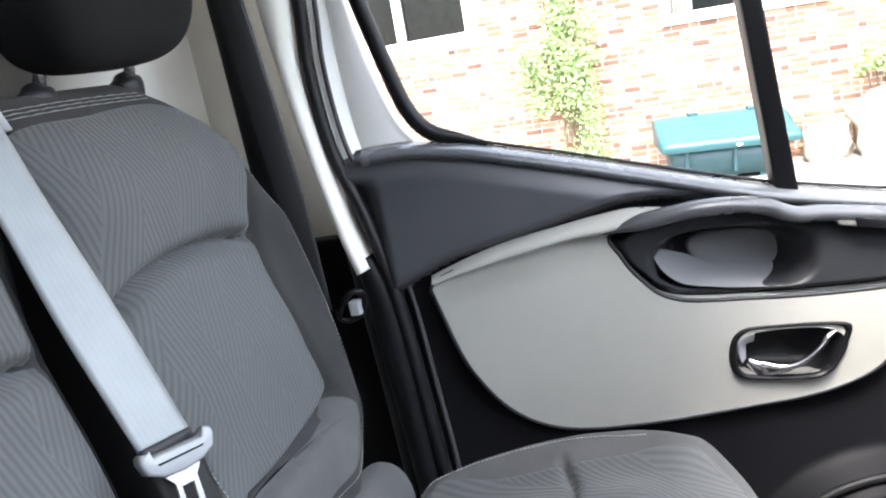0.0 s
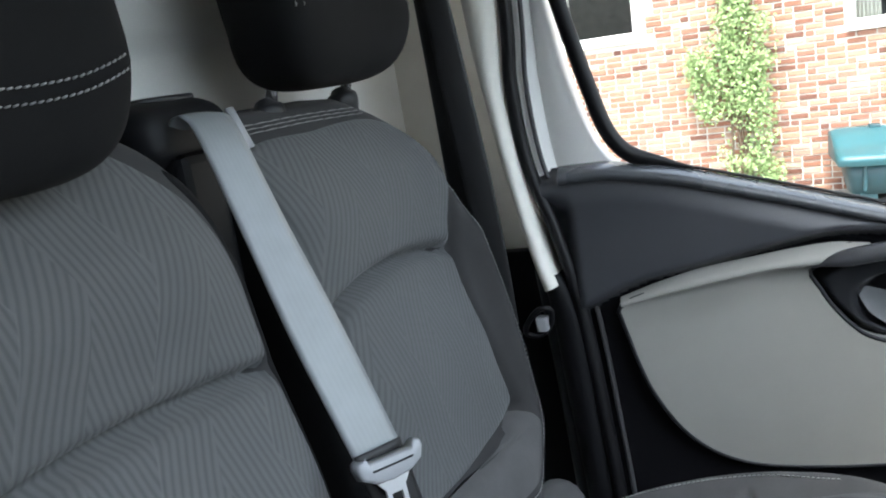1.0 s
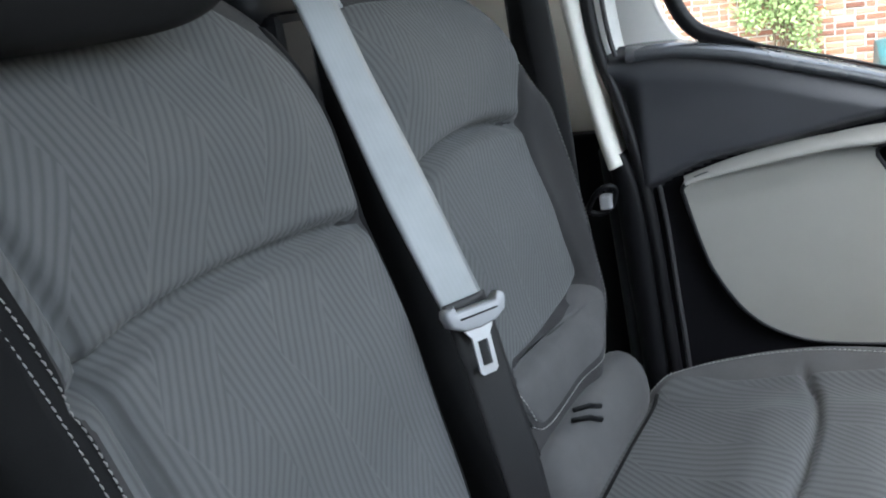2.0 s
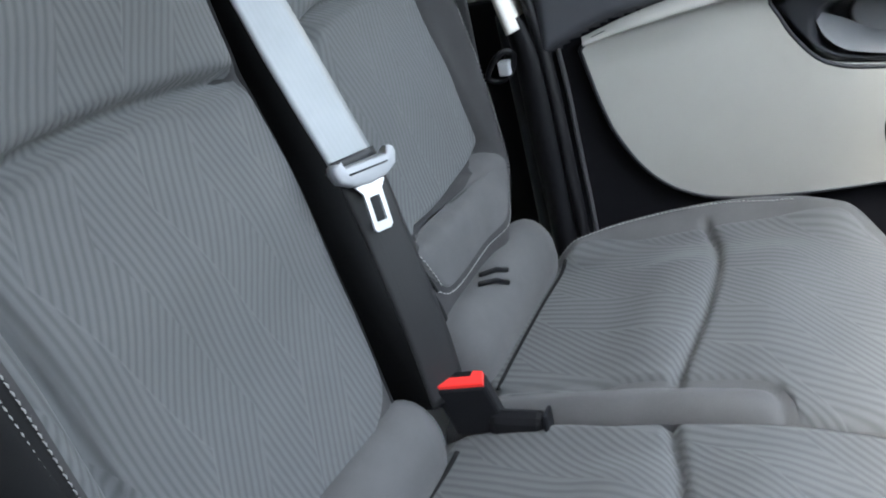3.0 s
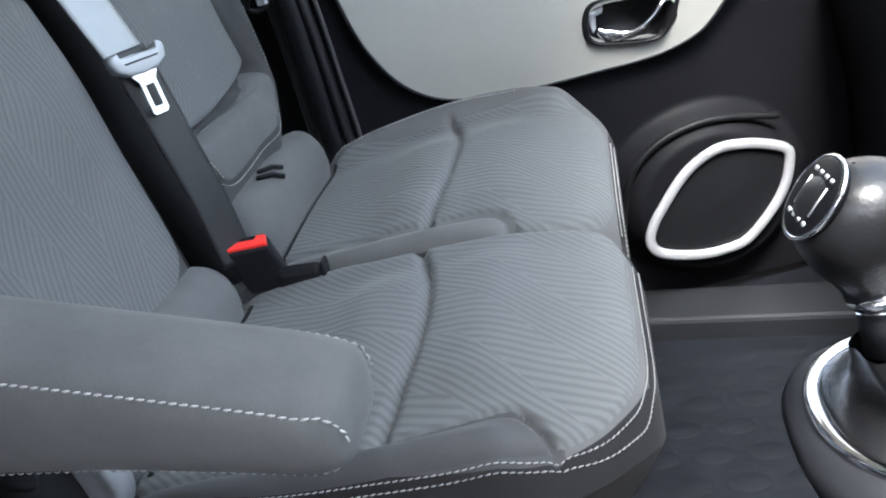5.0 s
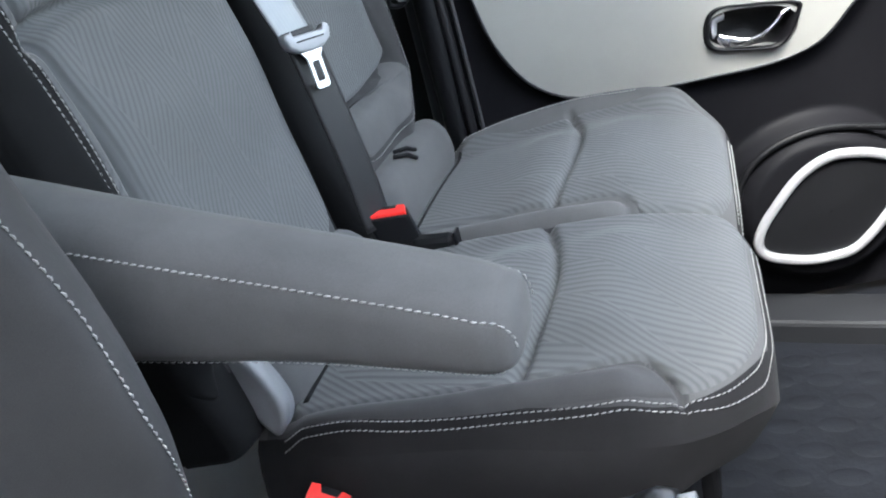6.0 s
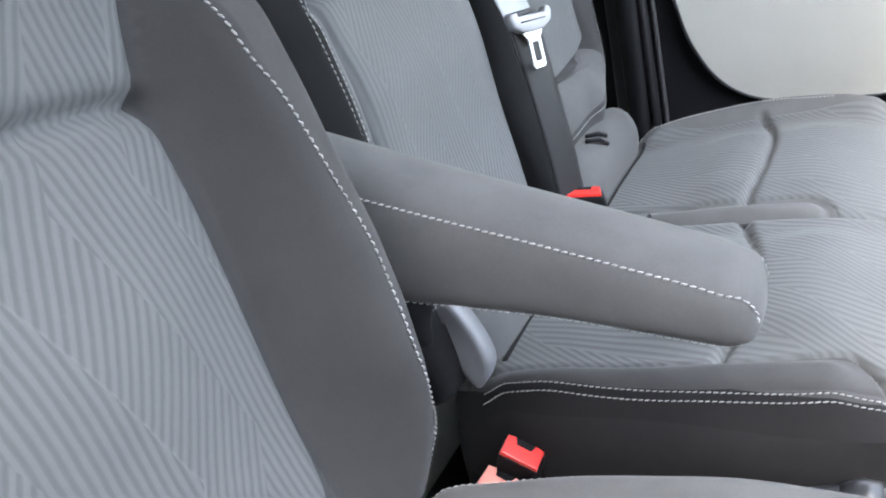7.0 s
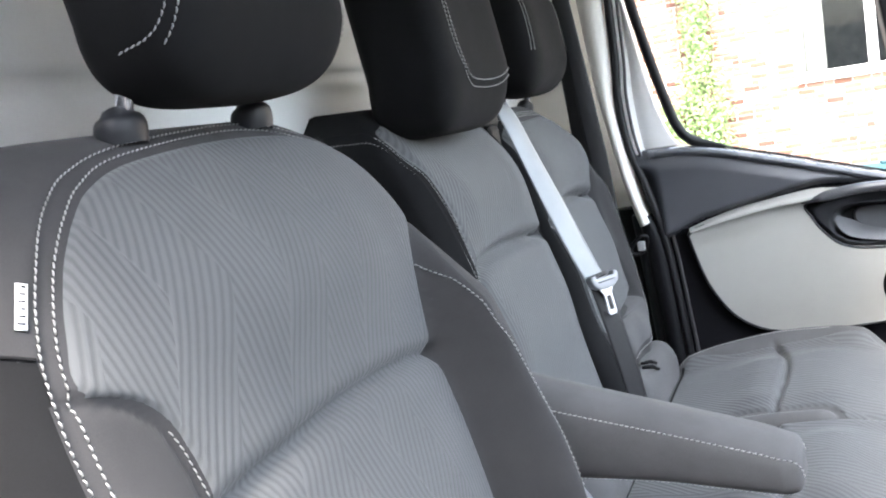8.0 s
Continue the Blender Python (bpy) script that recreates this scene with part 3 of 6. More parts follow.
def build_grab():
    """The black pull with its bowl, the arched bar over it and the switch plate."""
    outline = [(0.236, 1.383), (0.262, 1.396), (0.29, 1.402), (0.349, 1.408), (0.406, 1.403), (0.455, 1.387), (0.481, 1.372), (0.51, 1.372), (0.60, 1.345), (0.75, 1.31), (0.75, 1.255), (0.64, 1.256), (0.53, 1.262), (0.456, 1.269), (0.40, 1.276), (0.34, 1.284), (0.31, 1.291), (0.285, 1.305), (0.258, 1.338), (0.245, 1.362)]
    us = np.linspace(0.225, 0.75, 110)
    zs = np.linspace(0, 1, 60)
    lo = table([(p[0], p[1]) for p in outline[11:]] + [(0.75, 1.255), (0.225, 1.384)])
    hi = table([(p[0], p[1]) for p in outline[:10]] + [(0.225, 1.385)])
    verts = []
    for w in zs:
        for u in us:
            a, b = lo(u, 0.004), hi(u, 0.004)
            b = max(b, a + 0.0005)
            z = a + (b - a) * w
            edge = min(w, 1 - w) * (b - a)
            n = 0.010 - 0.024 * smooth01(edge / 0.012) * smooth01((u - 0.225) / 0.03)
            n += 0.075 * cup_depth(u, z, CUP)
            verts.append(on_door(u, z, n))
    pull = part("door_pull", verts, grid_faces(len(zs), len(us)), TRIM_DARK, door, "dark grey moulded door pull with a deep bowl")
    bar = spline([(0.228, 1.394, -0.010), (0.26, 1.400, -0.022), (0.286, 1.404, -0.028), (0.322, 1.408, -0.034), (0.357, 1.408, -0.036), (0.392, 1.404, -0.036), (0.426, 1.396, -0.034), (0.449, 1.383, -0.030), (0.469, 1.375, -0.026), (0.507, 1.369, -0.020), (0.60, 1.348, -0.016), (0.75, 1.315, -0.014)], 6)
    k = len(bar)
    ra = [0.003 + 0.008 * smooth01(i / 10) for i in range(k)]
    v, f = tube([on_door(*p) for p in bar], ra, [0.005 + 0.010 * smooth01(i / 8) for i in range(k)], 14)
    part("pull_bar", v, f, PULL_SKIN, pull, "satin dark grey arched bar over the bowl")
    pad = [(0.342, 1.346), (0.359, 1.357), (0.408, 1.354), (0.452, 1.344), (0.476, 1.324), (0.469, 1.297), (0.445, 1.292), (0.371, 1.308), (0.346, 1.325)]
    prism([tuple(p) for p in spline(pad, 4, True)], lambda a, b, d: on_door(a, b, 0.058 - d), 0.010, PULL_PAD, "bowl_pad", pull, "", 0.004)
    low_lip = spline([(0.286, 1.350), (0.297, 1.326), (0.32, 1.306), (0.355, 1.2955), (0.393, 1.2875), (0.44, 1.2805), (0.474, 1.2805), (0.497, 1.294), (0.503, 1.308)], 6)
    top_lip = spline([(0.292, 1.356), (0.312, 1.346), (0.335, 1.334), (0.362, 1.318), (0.396, 1.309), (0.44, 1.300), (0.470, 1.302), (0.486, 1.312), (0.498, 1.320)], 6)
    floor_n = [0.004 + 0.052 * math.sin(math.pi * i / (len(low_lip) - 1)) ** 0.6 for i in range(len(low_lip))]
    verts = []
    for w in np.linspace(0, 1, 9):
        for a_, c_, deep in zip(low_lip, top_lip, floor_n):
            verts.append(on_door(a_[0] + (c_[0] - a_[0]) * w, a_[1] + (c_[1] - a_[1]) * w, -0.004 + deep * w ** 0.8))
    part("bowl_floor", verts, grid_faces(9, len(low_lip)), PULL_PAD, pull, "smooth grey floor of the bowl")
    plate = [(0.507, 1.376), (0.60, 1.352), (0.70, 1.328), (0.70, 1.312), (0.60, 1.33), (0.516, 1.352)]
    plate_ob = prism(plate, lambda a, b, d: on_door(a, b, -0.018 - d), 0.012, PANEL_GREY, "switch_plate", door, "", 0.003)
    sw = [(0.535, 1.360), (0.575, 1.350), (0.575, 1.338), (0.537, 1.348)]
    prism(sw, lambda a, b, d: on_door(a, b, -0.030 - d), 0.005, TRIM_GLOSS, "window_switch", plate_ob, "small black window switch", 0.0015)


build_grab()


def build_handle():
    surround = [(0.364, 1.212), (0.372, 1.228), (0.39, 1.236), (0.43, 1.233), (0.48, 1.227), (0.512, 1.221), (0.524, 1.213), (0.518, 1.195), (0.506, 1.172), (0.494, 1.157), (0.474, 1.150), (0.43, 1.155), (0.38, 1.165), (0.366, 1.176), (0.362, 1.192)]
    ring = [tuple(p) for p in spline(surround, 4, True)]
    cen = np.array((0.443, 1.193))
    verts = []
    for s, n in ((1.0, 0.004), (1.0, -0.014), (0.965, -0.019), (0.90, -0.018), (0.84, -0.006), (0.80, 0.018), (0.55, 0.026), (0.0, 0.028)):
        for p in ring:
            q = cen + (np.array(p) - cen) * s
            verts.append(on_door(q[0], q[1], n))
    esc = part("handle_surround", verts, grid_faces(8, len(ring), True), TRIM_GLOSS, door, "glossy black door handle surround")
    lever = spline([(0.388, 1.186, -0.006), (0.40, 1.176, -0.012), (0.418, 1.172, -0.016), (0.44, 1.174, -0.020), (0.46, 1.182, -0.024), (0.478, 1.196, -0.026), (0.488, 1.207, -0.024), (0.50, 1.210, -0.018)], 6)
    k = len(lever)
    v, f = tube([on_door(*p) for p in lever], [0.004 + 0.007 * math.exp(-((i - 8) / 6) ** 2) for i in range(k)], [0.004] * k, 10, up=(0, 0, 1))
    part("lever", v, f, CHROME, esc, "bright chrome door release lever")
    prism([(0.376, 1.214), (0.402, 1.220), (0.398, 1.213), (0.386, 1.209), (0.388, 1.188), (0.380, 1.182)], lambda a, b, d: on_door(a, b, 0.012 - d), 0.014, SATIN, "lever_root", esc, "", 0.003)


build_handle()


def build_speaker():
    line = [(0.41, 0.83), (0.418, 0.855), (0.436, 0.882), (0.483, 0.936), (0.535, 0.963), (0.584, 0.961), (0.622, 0.95), (0.652, 0.935), (0.658, 0.916), (0.648, 0.872), (0.622, 0.831), (0.577, 0.788), (0.536, 0.779), (0.495, 0.780), (0.445, 0.793), (0.418, 0.808)]
    pts = [tuple(p) for p in spline(line, 5, True)]
    n0 = -0.066
    v, f = tube([on_door(u, z, n0) for u, z in pts], 0.006, 0.009, 10, True, up=DN)
    ring = part("speaker_ring", v, f, SATIN, door, "satin silver loudspeaker ring")
    cen = np.array((0.535, 0.865))
    verts = [on_door(*(cen + (np.array(p) - cen) * s), n0 + 0.004 - 0.006 * (1 - s)) for s in (1.0, 0.7, 0.4, 0.02) for p in pts]
    part("speaker_grille", verts, grid_faces(4, len(pts), True), TRIM_BLACK, ring, "fine black loudspeaker grille")
    arc = spline([(0.372, 0.82, -0.022), (0.383, 0.87, -0.028), (0.405, 0.945, -0.034), (0.45, 0.985, -0.036), (0.51, 1.002, -0.036), (0.57, 1.0, -0.034), (0.66, 0.98, -0.03)], 8)
    v, f = tube([on_door(*p) for p in arc], 0.006, 0.006, 10, up=DN)
    part("pod_rim", v, f, TRIM_BLACK, door)


build_speaker()

# window frame of the door, gasket, glass and the upright divider
win = thing("window_1", on_door(0.2, 1.45), "clear side window with white painted frame and black gasket", "window", kind="structure")
GLASS_EDGE = [(-0.075, 2.06), (-0.055, 1.92), (-0.036, 1.80), (-0.021, 1.72), (-0.007, 1.654), (0.008, 1.597), (0.032, 1.562), (0.073, 1.545), (0.11, 1.5315)]
edge3 = [on_door(u, z, 0.022) for u, z in GLASS_EDGE]
ribbon("painted_frame", [(-0.396, 1.19, 2.08), (-0.398, 1.19, 1.776), (-0.404, 1.19, 1.667), (-0.401, 1.19, 1.561), (-0.39, 1.19, 1.52)],
       [on_door(-0.090, 2.08, 0.03), on_door(-0.050, 1.78, 0.03), on_door(-0.034, 1.667, 0.03), on_door(-0.008, 1.575, 0.03), on_door(0.03, 1.535, 0.03)], PAINT_WHITE, win, 0.008, 0.03, label="white painted window frame")
ribbon("inner_frame", [(-0.408, 1.165, 2.08), (-0.414, 1.163, 1.776), (-0.420, 1.160, 1.667), (-0.415, 1.160, 1.561), (-0.392, 1.160, 1.50)],
       [(-0.390, 1.19, 2.08), (-0.394, 1.187, 1.776), (-0.398, 1.187, 1.667), (-0.392, 1.187, 1.561), (-0.375, 1.187, 1.50)], PAINT_WHITE, win, 0.004, 0.02, label="white inner door frame")
gask = [Vector(p) for p in spline([tuple(p) for p in edge3], 6)]
taper = [0.002 + 0.009 * smooth01((len(gask) - 1 - i) / 12) for i in range(len(gask))]
v, f = tube(gask, taper, taper, 10, up=DN)
part("gasket", v, f, RUBBER, win, "black window gasket")
sill_line = [on_door(u, SILL(u) + 0.0035, 0.030) for u in np.linspace(0.06, 0.95, 40)]
v, f = tube(sill_line, 0.0022, 0.004, 8)
part("sill_gasket", v, f, RUBBER, win, "black window gasket")
bar_poly = [(0.425, 1.78), (0.412, 2.06), (0.442, 2.06), (0.452, 1.78), (0.466, 1.64), (0.483, 1.40), (0.455, 1.40), (0.440, 1.64)]
prism(bar_poly, lambda a, b, d: on_door(a, b, 0.035 - d), 0.03, TRIM_BLACK, "divider", win, "upright black window divider", 0.003)
pane = [(-0.07, 2.05), (-0.03, 1.80), (0.0, 1.62), (0.03, 1.565), (0.08, 1.535), (0.21, 1.49), (0.45, 1.405), (0.95, 1.29), (0.80, 1.60), (0.55, 2.05)]
pane_ob = part("pane", [on_door(u, z, 0.034) for u, z in pane], [tuple(range(len(pane)))], GLASS, win, smooth=False)
pane_ob.visible_shadow = False
v, f = tube([on_door(0.95, 1.28, 0.03), on_door(0.80, 1.60, 0.03), on_door(0.55, 2.06, 0.03)], 0.03, 0.02, 8)
part("front_frame", v, f, PAINT_WHITE, win)
v, f = tube([on_door(-0.09, 2.075, 0.03), on_door(0.55, 2.075, 0.03)], 0.03, 0.02, 8)
part("top_frame", v, f, PAINT_WHITE, win)
box_part("roof_rail", (-0.66, 1.24, 2.06), (0.55, 1.50, 2.12), BEIGE, win, bevel=0.01)

# ------------------------------------------------------------------ seats
def lean(z, dx):
    """The front of a backrest in side view."""
    return dx - 0.462 - 0.19 * (z - 1.49) - 1.9 * max(0.0, z - 1.55) ** 2 + 0.15 * max(0.0, 1.28 - z) ** 1.5


class Back:
    """The front of one backrest as a surface over (y, z), with bolsters, grooves and seams pressed in."""

    def __init__(self, zb, zt, left, right, dx, grooves, ridges, thick=0.085, edge=3.2, dish=0.012, bolsters=()):
        self.zb, self.zt, self.left, self.right, self.dx = zb, zt, table(left), table(right), dx
        self.grooves = [(np.array(spline(g, 6)), d, w) for g, d, w in grooves]
        self.ridges = [(np.array(spline(g, 6)), d, w) for g, d, w in ridges]
        self.thick, self.edge, self.dish = thick, edge, dish
        self.bolsters = [(table(g), table(r), table(h), side) for g, r, h, side in bolsters]

    def x(self, y, z):
        l, r = self.left(z), self.right(z)
        a = min(max((2 * y - l - r) / (r - l), -1), 1)
        vv = abs((2 * z - self.zb - self.zt) / (self.zt - self.zb))
        round_v = max(0.0, 1 - min(vv, 1) ** 14) ** (1 / 6)
        fall = max(0.0, 1 - abs(a) ** self.edge) ** (1 / self.edge)
        x = lean(z, self.dx) - self.thick + self.thick * fall * round_v - self.dish * (1 - a * a) * round_v
        p = np.array((y, z))
        for foot, crest, high, side in self.bolsters:
            f, c = foot(z, 0.01), crest(z, 0.01)
            k = smooth01(side * (y - f) / max(side * (c - f), 0.012))
            x += high(z, 0.01) * k ** 0.75 * max(0.0, 1 - abs(a) ** 9) ** 0.5
        for line, d, w in self.ridges:
            q = seg_dist(p, line, 3 * w) / w
            if q < 3:
                x += d * math.exp(-q * q) * round_v
        for line, d, w in self.grooves:
            q = seg_dist(p, line, 4 * w) / w
            if q < 4:
                x -= d * math.exp(-q ** 1.5)
        return x

    def point(self, y, z, lift=0.0):
        h = 0.004
        n = Vector((1, -(self.x(y + h, z) - self.x(y - h, z)) / (2 * h), -(self.x(y, z + h) - self.x(y, z - h)) / (2 * h))).normalized()
        return Vector((self.x(y, z), y, z)) + n * lift, n

    def line(self, yz, lift=0.0008, n=10):
        pts = [self.point(float(p[0]), float(p[1]), lift) for p in spline(yz, n)]
        return [p for p, _ in pts], [q for _, q in pts]

    def mesh(self, cols=96, rows=96, deep=0.075):
        t = np.linspace(-1, 1, cols)
        avals = np.sin(t * math.pi / 2) * 0.45 + t * 0.55
        tt = np.linspace(-1, 1, rows)
        vvals = np.sin(tt * math.pi / 2) * 0.35 + tt * 0.65
        verts, uvs = [], []
        for v in vvals:
            z = (self.zb + self.zt) / 2 + v * (self.zt - self.zb) / 2
            l, r = self.left(z), self.right(z)
            for a in avals:
                y = (l + r) / 2 + a * (r - l) / 2
                verts.append((self.x(y, z), y, z))
                uvs.append((y, z * 1.02))
            for a in avals[::-1][1:-1]:
                y = (l + r) / 2 + a * (r - l) / 2
                vv = min(1, abs(v))
                verts.append((lean(z, self.dx) - self.thick - deep * (max(0, 1 - abs(a) ** 4) ** 0.25) * (max(0.0, 1 - vv ** 14) ** (1 / 6)), y, z))
                uvs.append((y, z))
        k = 2 * cols - 2
        faces = grid_faces(rows, k, True) + [tuple(range(k - 1, -1, -1)), tuple(range((rows - 1) * k, rows * k))]
        return verts, faces, uvs, cols, k


def spans(outline, t):
    """The stretch of an outline (pairs b, a) at height a = t."""
    hits = []
    for i in range(len(outline)):
        (b0, a0), (b1, a1) = outline[i - 1], outline[i]
        if (a0 > t) != (a1 > t):
            hits.append(b0 + (b1 - b0) * (t - a0) / (a1 - a0))
    return (min(hits), max(hits)) if len(hits) > 1 else None


def patch(name, outline, place, uv, parent, rows=130, cols=80, mat=None, label=""):
    """The ribbed cloth insert: a finely divided sheet that fills an outline, sewn just proud of the shell."""
    ring = [tuple(p) for p in spline(outline, 8, True)]
    edge = np.array(ring + ring[:1])
    lo, hi = min(p[1] for p in ring), max(p[1] for p in ring)
    verts, uvs, n = [], [], 0
    for r in range(rows + 1):
        t = lo + (hi - lo) * (0.5 - 0.5 * math.cos(math.pi * (0.02 + 0.96 * r / rows)))
        span = spans(ring, t)
        if span is None:
            continue
        n += 1
        for c in range(cols + 1):
            w = c / cols
            b = span[0] + (span[1] - span[0]) * w
            rim = seg_dist(np.array((b, t)), edge, 0.02)
            verts.append(place(b, t, -0.0010 + 0.0036 * smooth01(rim / 0.0035)))
            uvs.append(uv(b, t))
    return part(name, verts, grid_faces(n, cols + 1), mat or RIBBED, parent, label or "dark grey cloth woven in fine zigzag ribs", True, uvs)


SPANS = {}


def under(ring, b, t, rim=0.009):
    """True where a sewn insert covers the shell well inside its outline."""
    for dt in (-rim, 0.0, rim):
        key = (ring[0], len(ring), round(t + dt, 6))
        if key not in SPANS:
            SPANS[key] = spans(ring, t + dt)
        span = SPANS[key]
        if span is None or not span[0] + rim < b < span[1] - rim:
            return False
    return True


def put_back(seat, back, insert, label="", dark=0.0, black=None, fine=96):
    """Backrest shell in plain cloth and its ribbed insert as a part of its own; the rear and a strip of the inner side are black."""
    verts, faces, uvs, cols, k = back.mesh(fine, fine)
    ring = [tuple(p) for p in spline(insert, 8, True)]
    verts = [(v[0] - 0.007, v[1], v[2]) if i % k < cols and under(ring, v[1], v[2]) else v for i, v in enumerate(verts)]
    ob = part("backrest", verts, faces, CLOTH_SIDE, seat, label, True, uvs)
    ob.data.materials.append(HEAD_CLOTH)
    for poly in ob.data.polygons:
        first = poly.vertices[0]
        y, z = verts[first][1], verts[first][2]
        if dark and (first % k >= cols - 1 or y < back.left(z) + dark):
            poly.material_index = 1
        if black and (first % k >= cols - 1 or black(y, z)):
            poly.material_index = 1
    patch("backrest_insert", insert, lambda y, z, h: Vector((back.x(y, z) + h, y, z)), lambda y, z: (y, z * 1.02), ob)
    return ob


class Pad:
    """A seat cushion: its top as a surface over (x, y), with rolled edges."""

    def __init__(self, xb, xf, near, far, top, grooves, ridges, drop=0.17, edge=5.0, crown=0.014, round_near=0.07, round_far=0.07, roll_far=0.035):
        self.round_near, self.round_far, self.roll_far = round_near, round_far, roll_far
        self.xb, self.xf, self.near_side, self.far_side = xb, xf, table(near), table(far)
        self.top, self.drop, self.edge, self.crown = table(top), drop, edge, crown
        self.grooves = [(np.array(spline(g, 6)), d, w) for g, d, w in grooves]
        self.ridges = [(np.array(spline(g, 6)), d, w) for g, d, w in ridges]

    def corner(self, x, r):
        k = min(1.0, max(0.0, 1 - (self.xf - x) / r))
        return 0.96 * r * (1 - math.sqrt(max(0.0, 1 - k * k)))

    def near(self, x):
        return self.near_side(x) + self.corner(x, self.round_near)

    def far(self, x):
        return self.far_side(x) - self.corner(x, self.round_far)

    def z(self, x, y):
        n, f = self.near(x), self.far(x)
        a = min(max((2 * y - n - f) / (f - n), -1), 1)
        z = self.top(x) + self.crown * (1 - a * a)
        p = np.array((x, y))
        for line, d, w in self.ridges:
            q = seg_dist(p, line, 3 * w) / w
            if q < 3:
                z += d * math.exp(-q * q)
        for line, d, w in self.grooves:
            q = seg_dist(p, line, 4 * w) / w
            if q < 4:
                z -= d * math.exp(-q ** 1.5)
        # rolled edges
        r = 0.035
        for e, r in ((y - n, r), (f - y, self.roll_far), (self.xf - x, r)):
            if e < r:
                k = 1 - max(e, 0) / r
                z -= r * (1 - math.sqrt(max(0.0, 1 - k * k)))
        return z

    def point(self, x, y, lift=0.0):
        h = 0.003
        n = Vector((-(self.z(x + h, y) - self.z(x - h, y)) / (2 * h), -(self.z(x, y + h) - self.z(x, y - h)) / (2 * h), 1)).normalized()
        return Vector((x, y, self.z(x, y))) + n * lift, n

    def line(self, xy, lift=0.0008, n=10):
        pts = [self.point(float(p[0]), float(p[1]), lift) for p in spline(xy, n)]
        return [p for p, _ in pts], [q for _, q in pts]

    def mesh(self, rows=110, cols=96):
        ts = np.linspace(0, 1, rows - 2)
        xs = list(self.xb + (self.xf - 0.010 - self.xb) * (ts * 0.5 + 0.5 * np.sin(ts * math.pi / 2))) + [self.xf - e for e in (0.0075, 0.0055, 0.004, 0.0026, 0.0015, 0.0007, 0.0002, 0.0)]
        rows = len(xs)
        verts, uvs = [], []
        for x in xs:
            n, f = self.near(x), self.far(x)
            # an edge strip of even width all round
            o1 = min(0.03, 0.0118 * math.hypot(1, (self.near(x + 0.002) - self.near(x - 0.002)) / 0.004))
            o2 = min(0.03, 0.0118 * math.hypot(1, (self.far(x + 0.002) - self.far(x - 0.002)) / 0.004))
            ys = [n, n + o1 / 2, n + o1] + list(np.linspace(n + o1, f - o2, cols - 4)[1:-1]) + [f - o2, f - o2 / 2, f]
            for y in ys:
                verts.append((x, y, self.z(x, y)))
                uvs.append((0.74 * y + 0.555 * x, 0.74 * x))
        top = grid_faces(rows, cols)
        rim = [r * cols for r in range(rows)] + [(rows - 1) * cols + c for c in range(1, cols)] + [r * cols + cols - 1 for r in range(rows - 2, -1, -1)] + list(range(cols - 2, 0, -1))
        return verts, uvs, top, rim


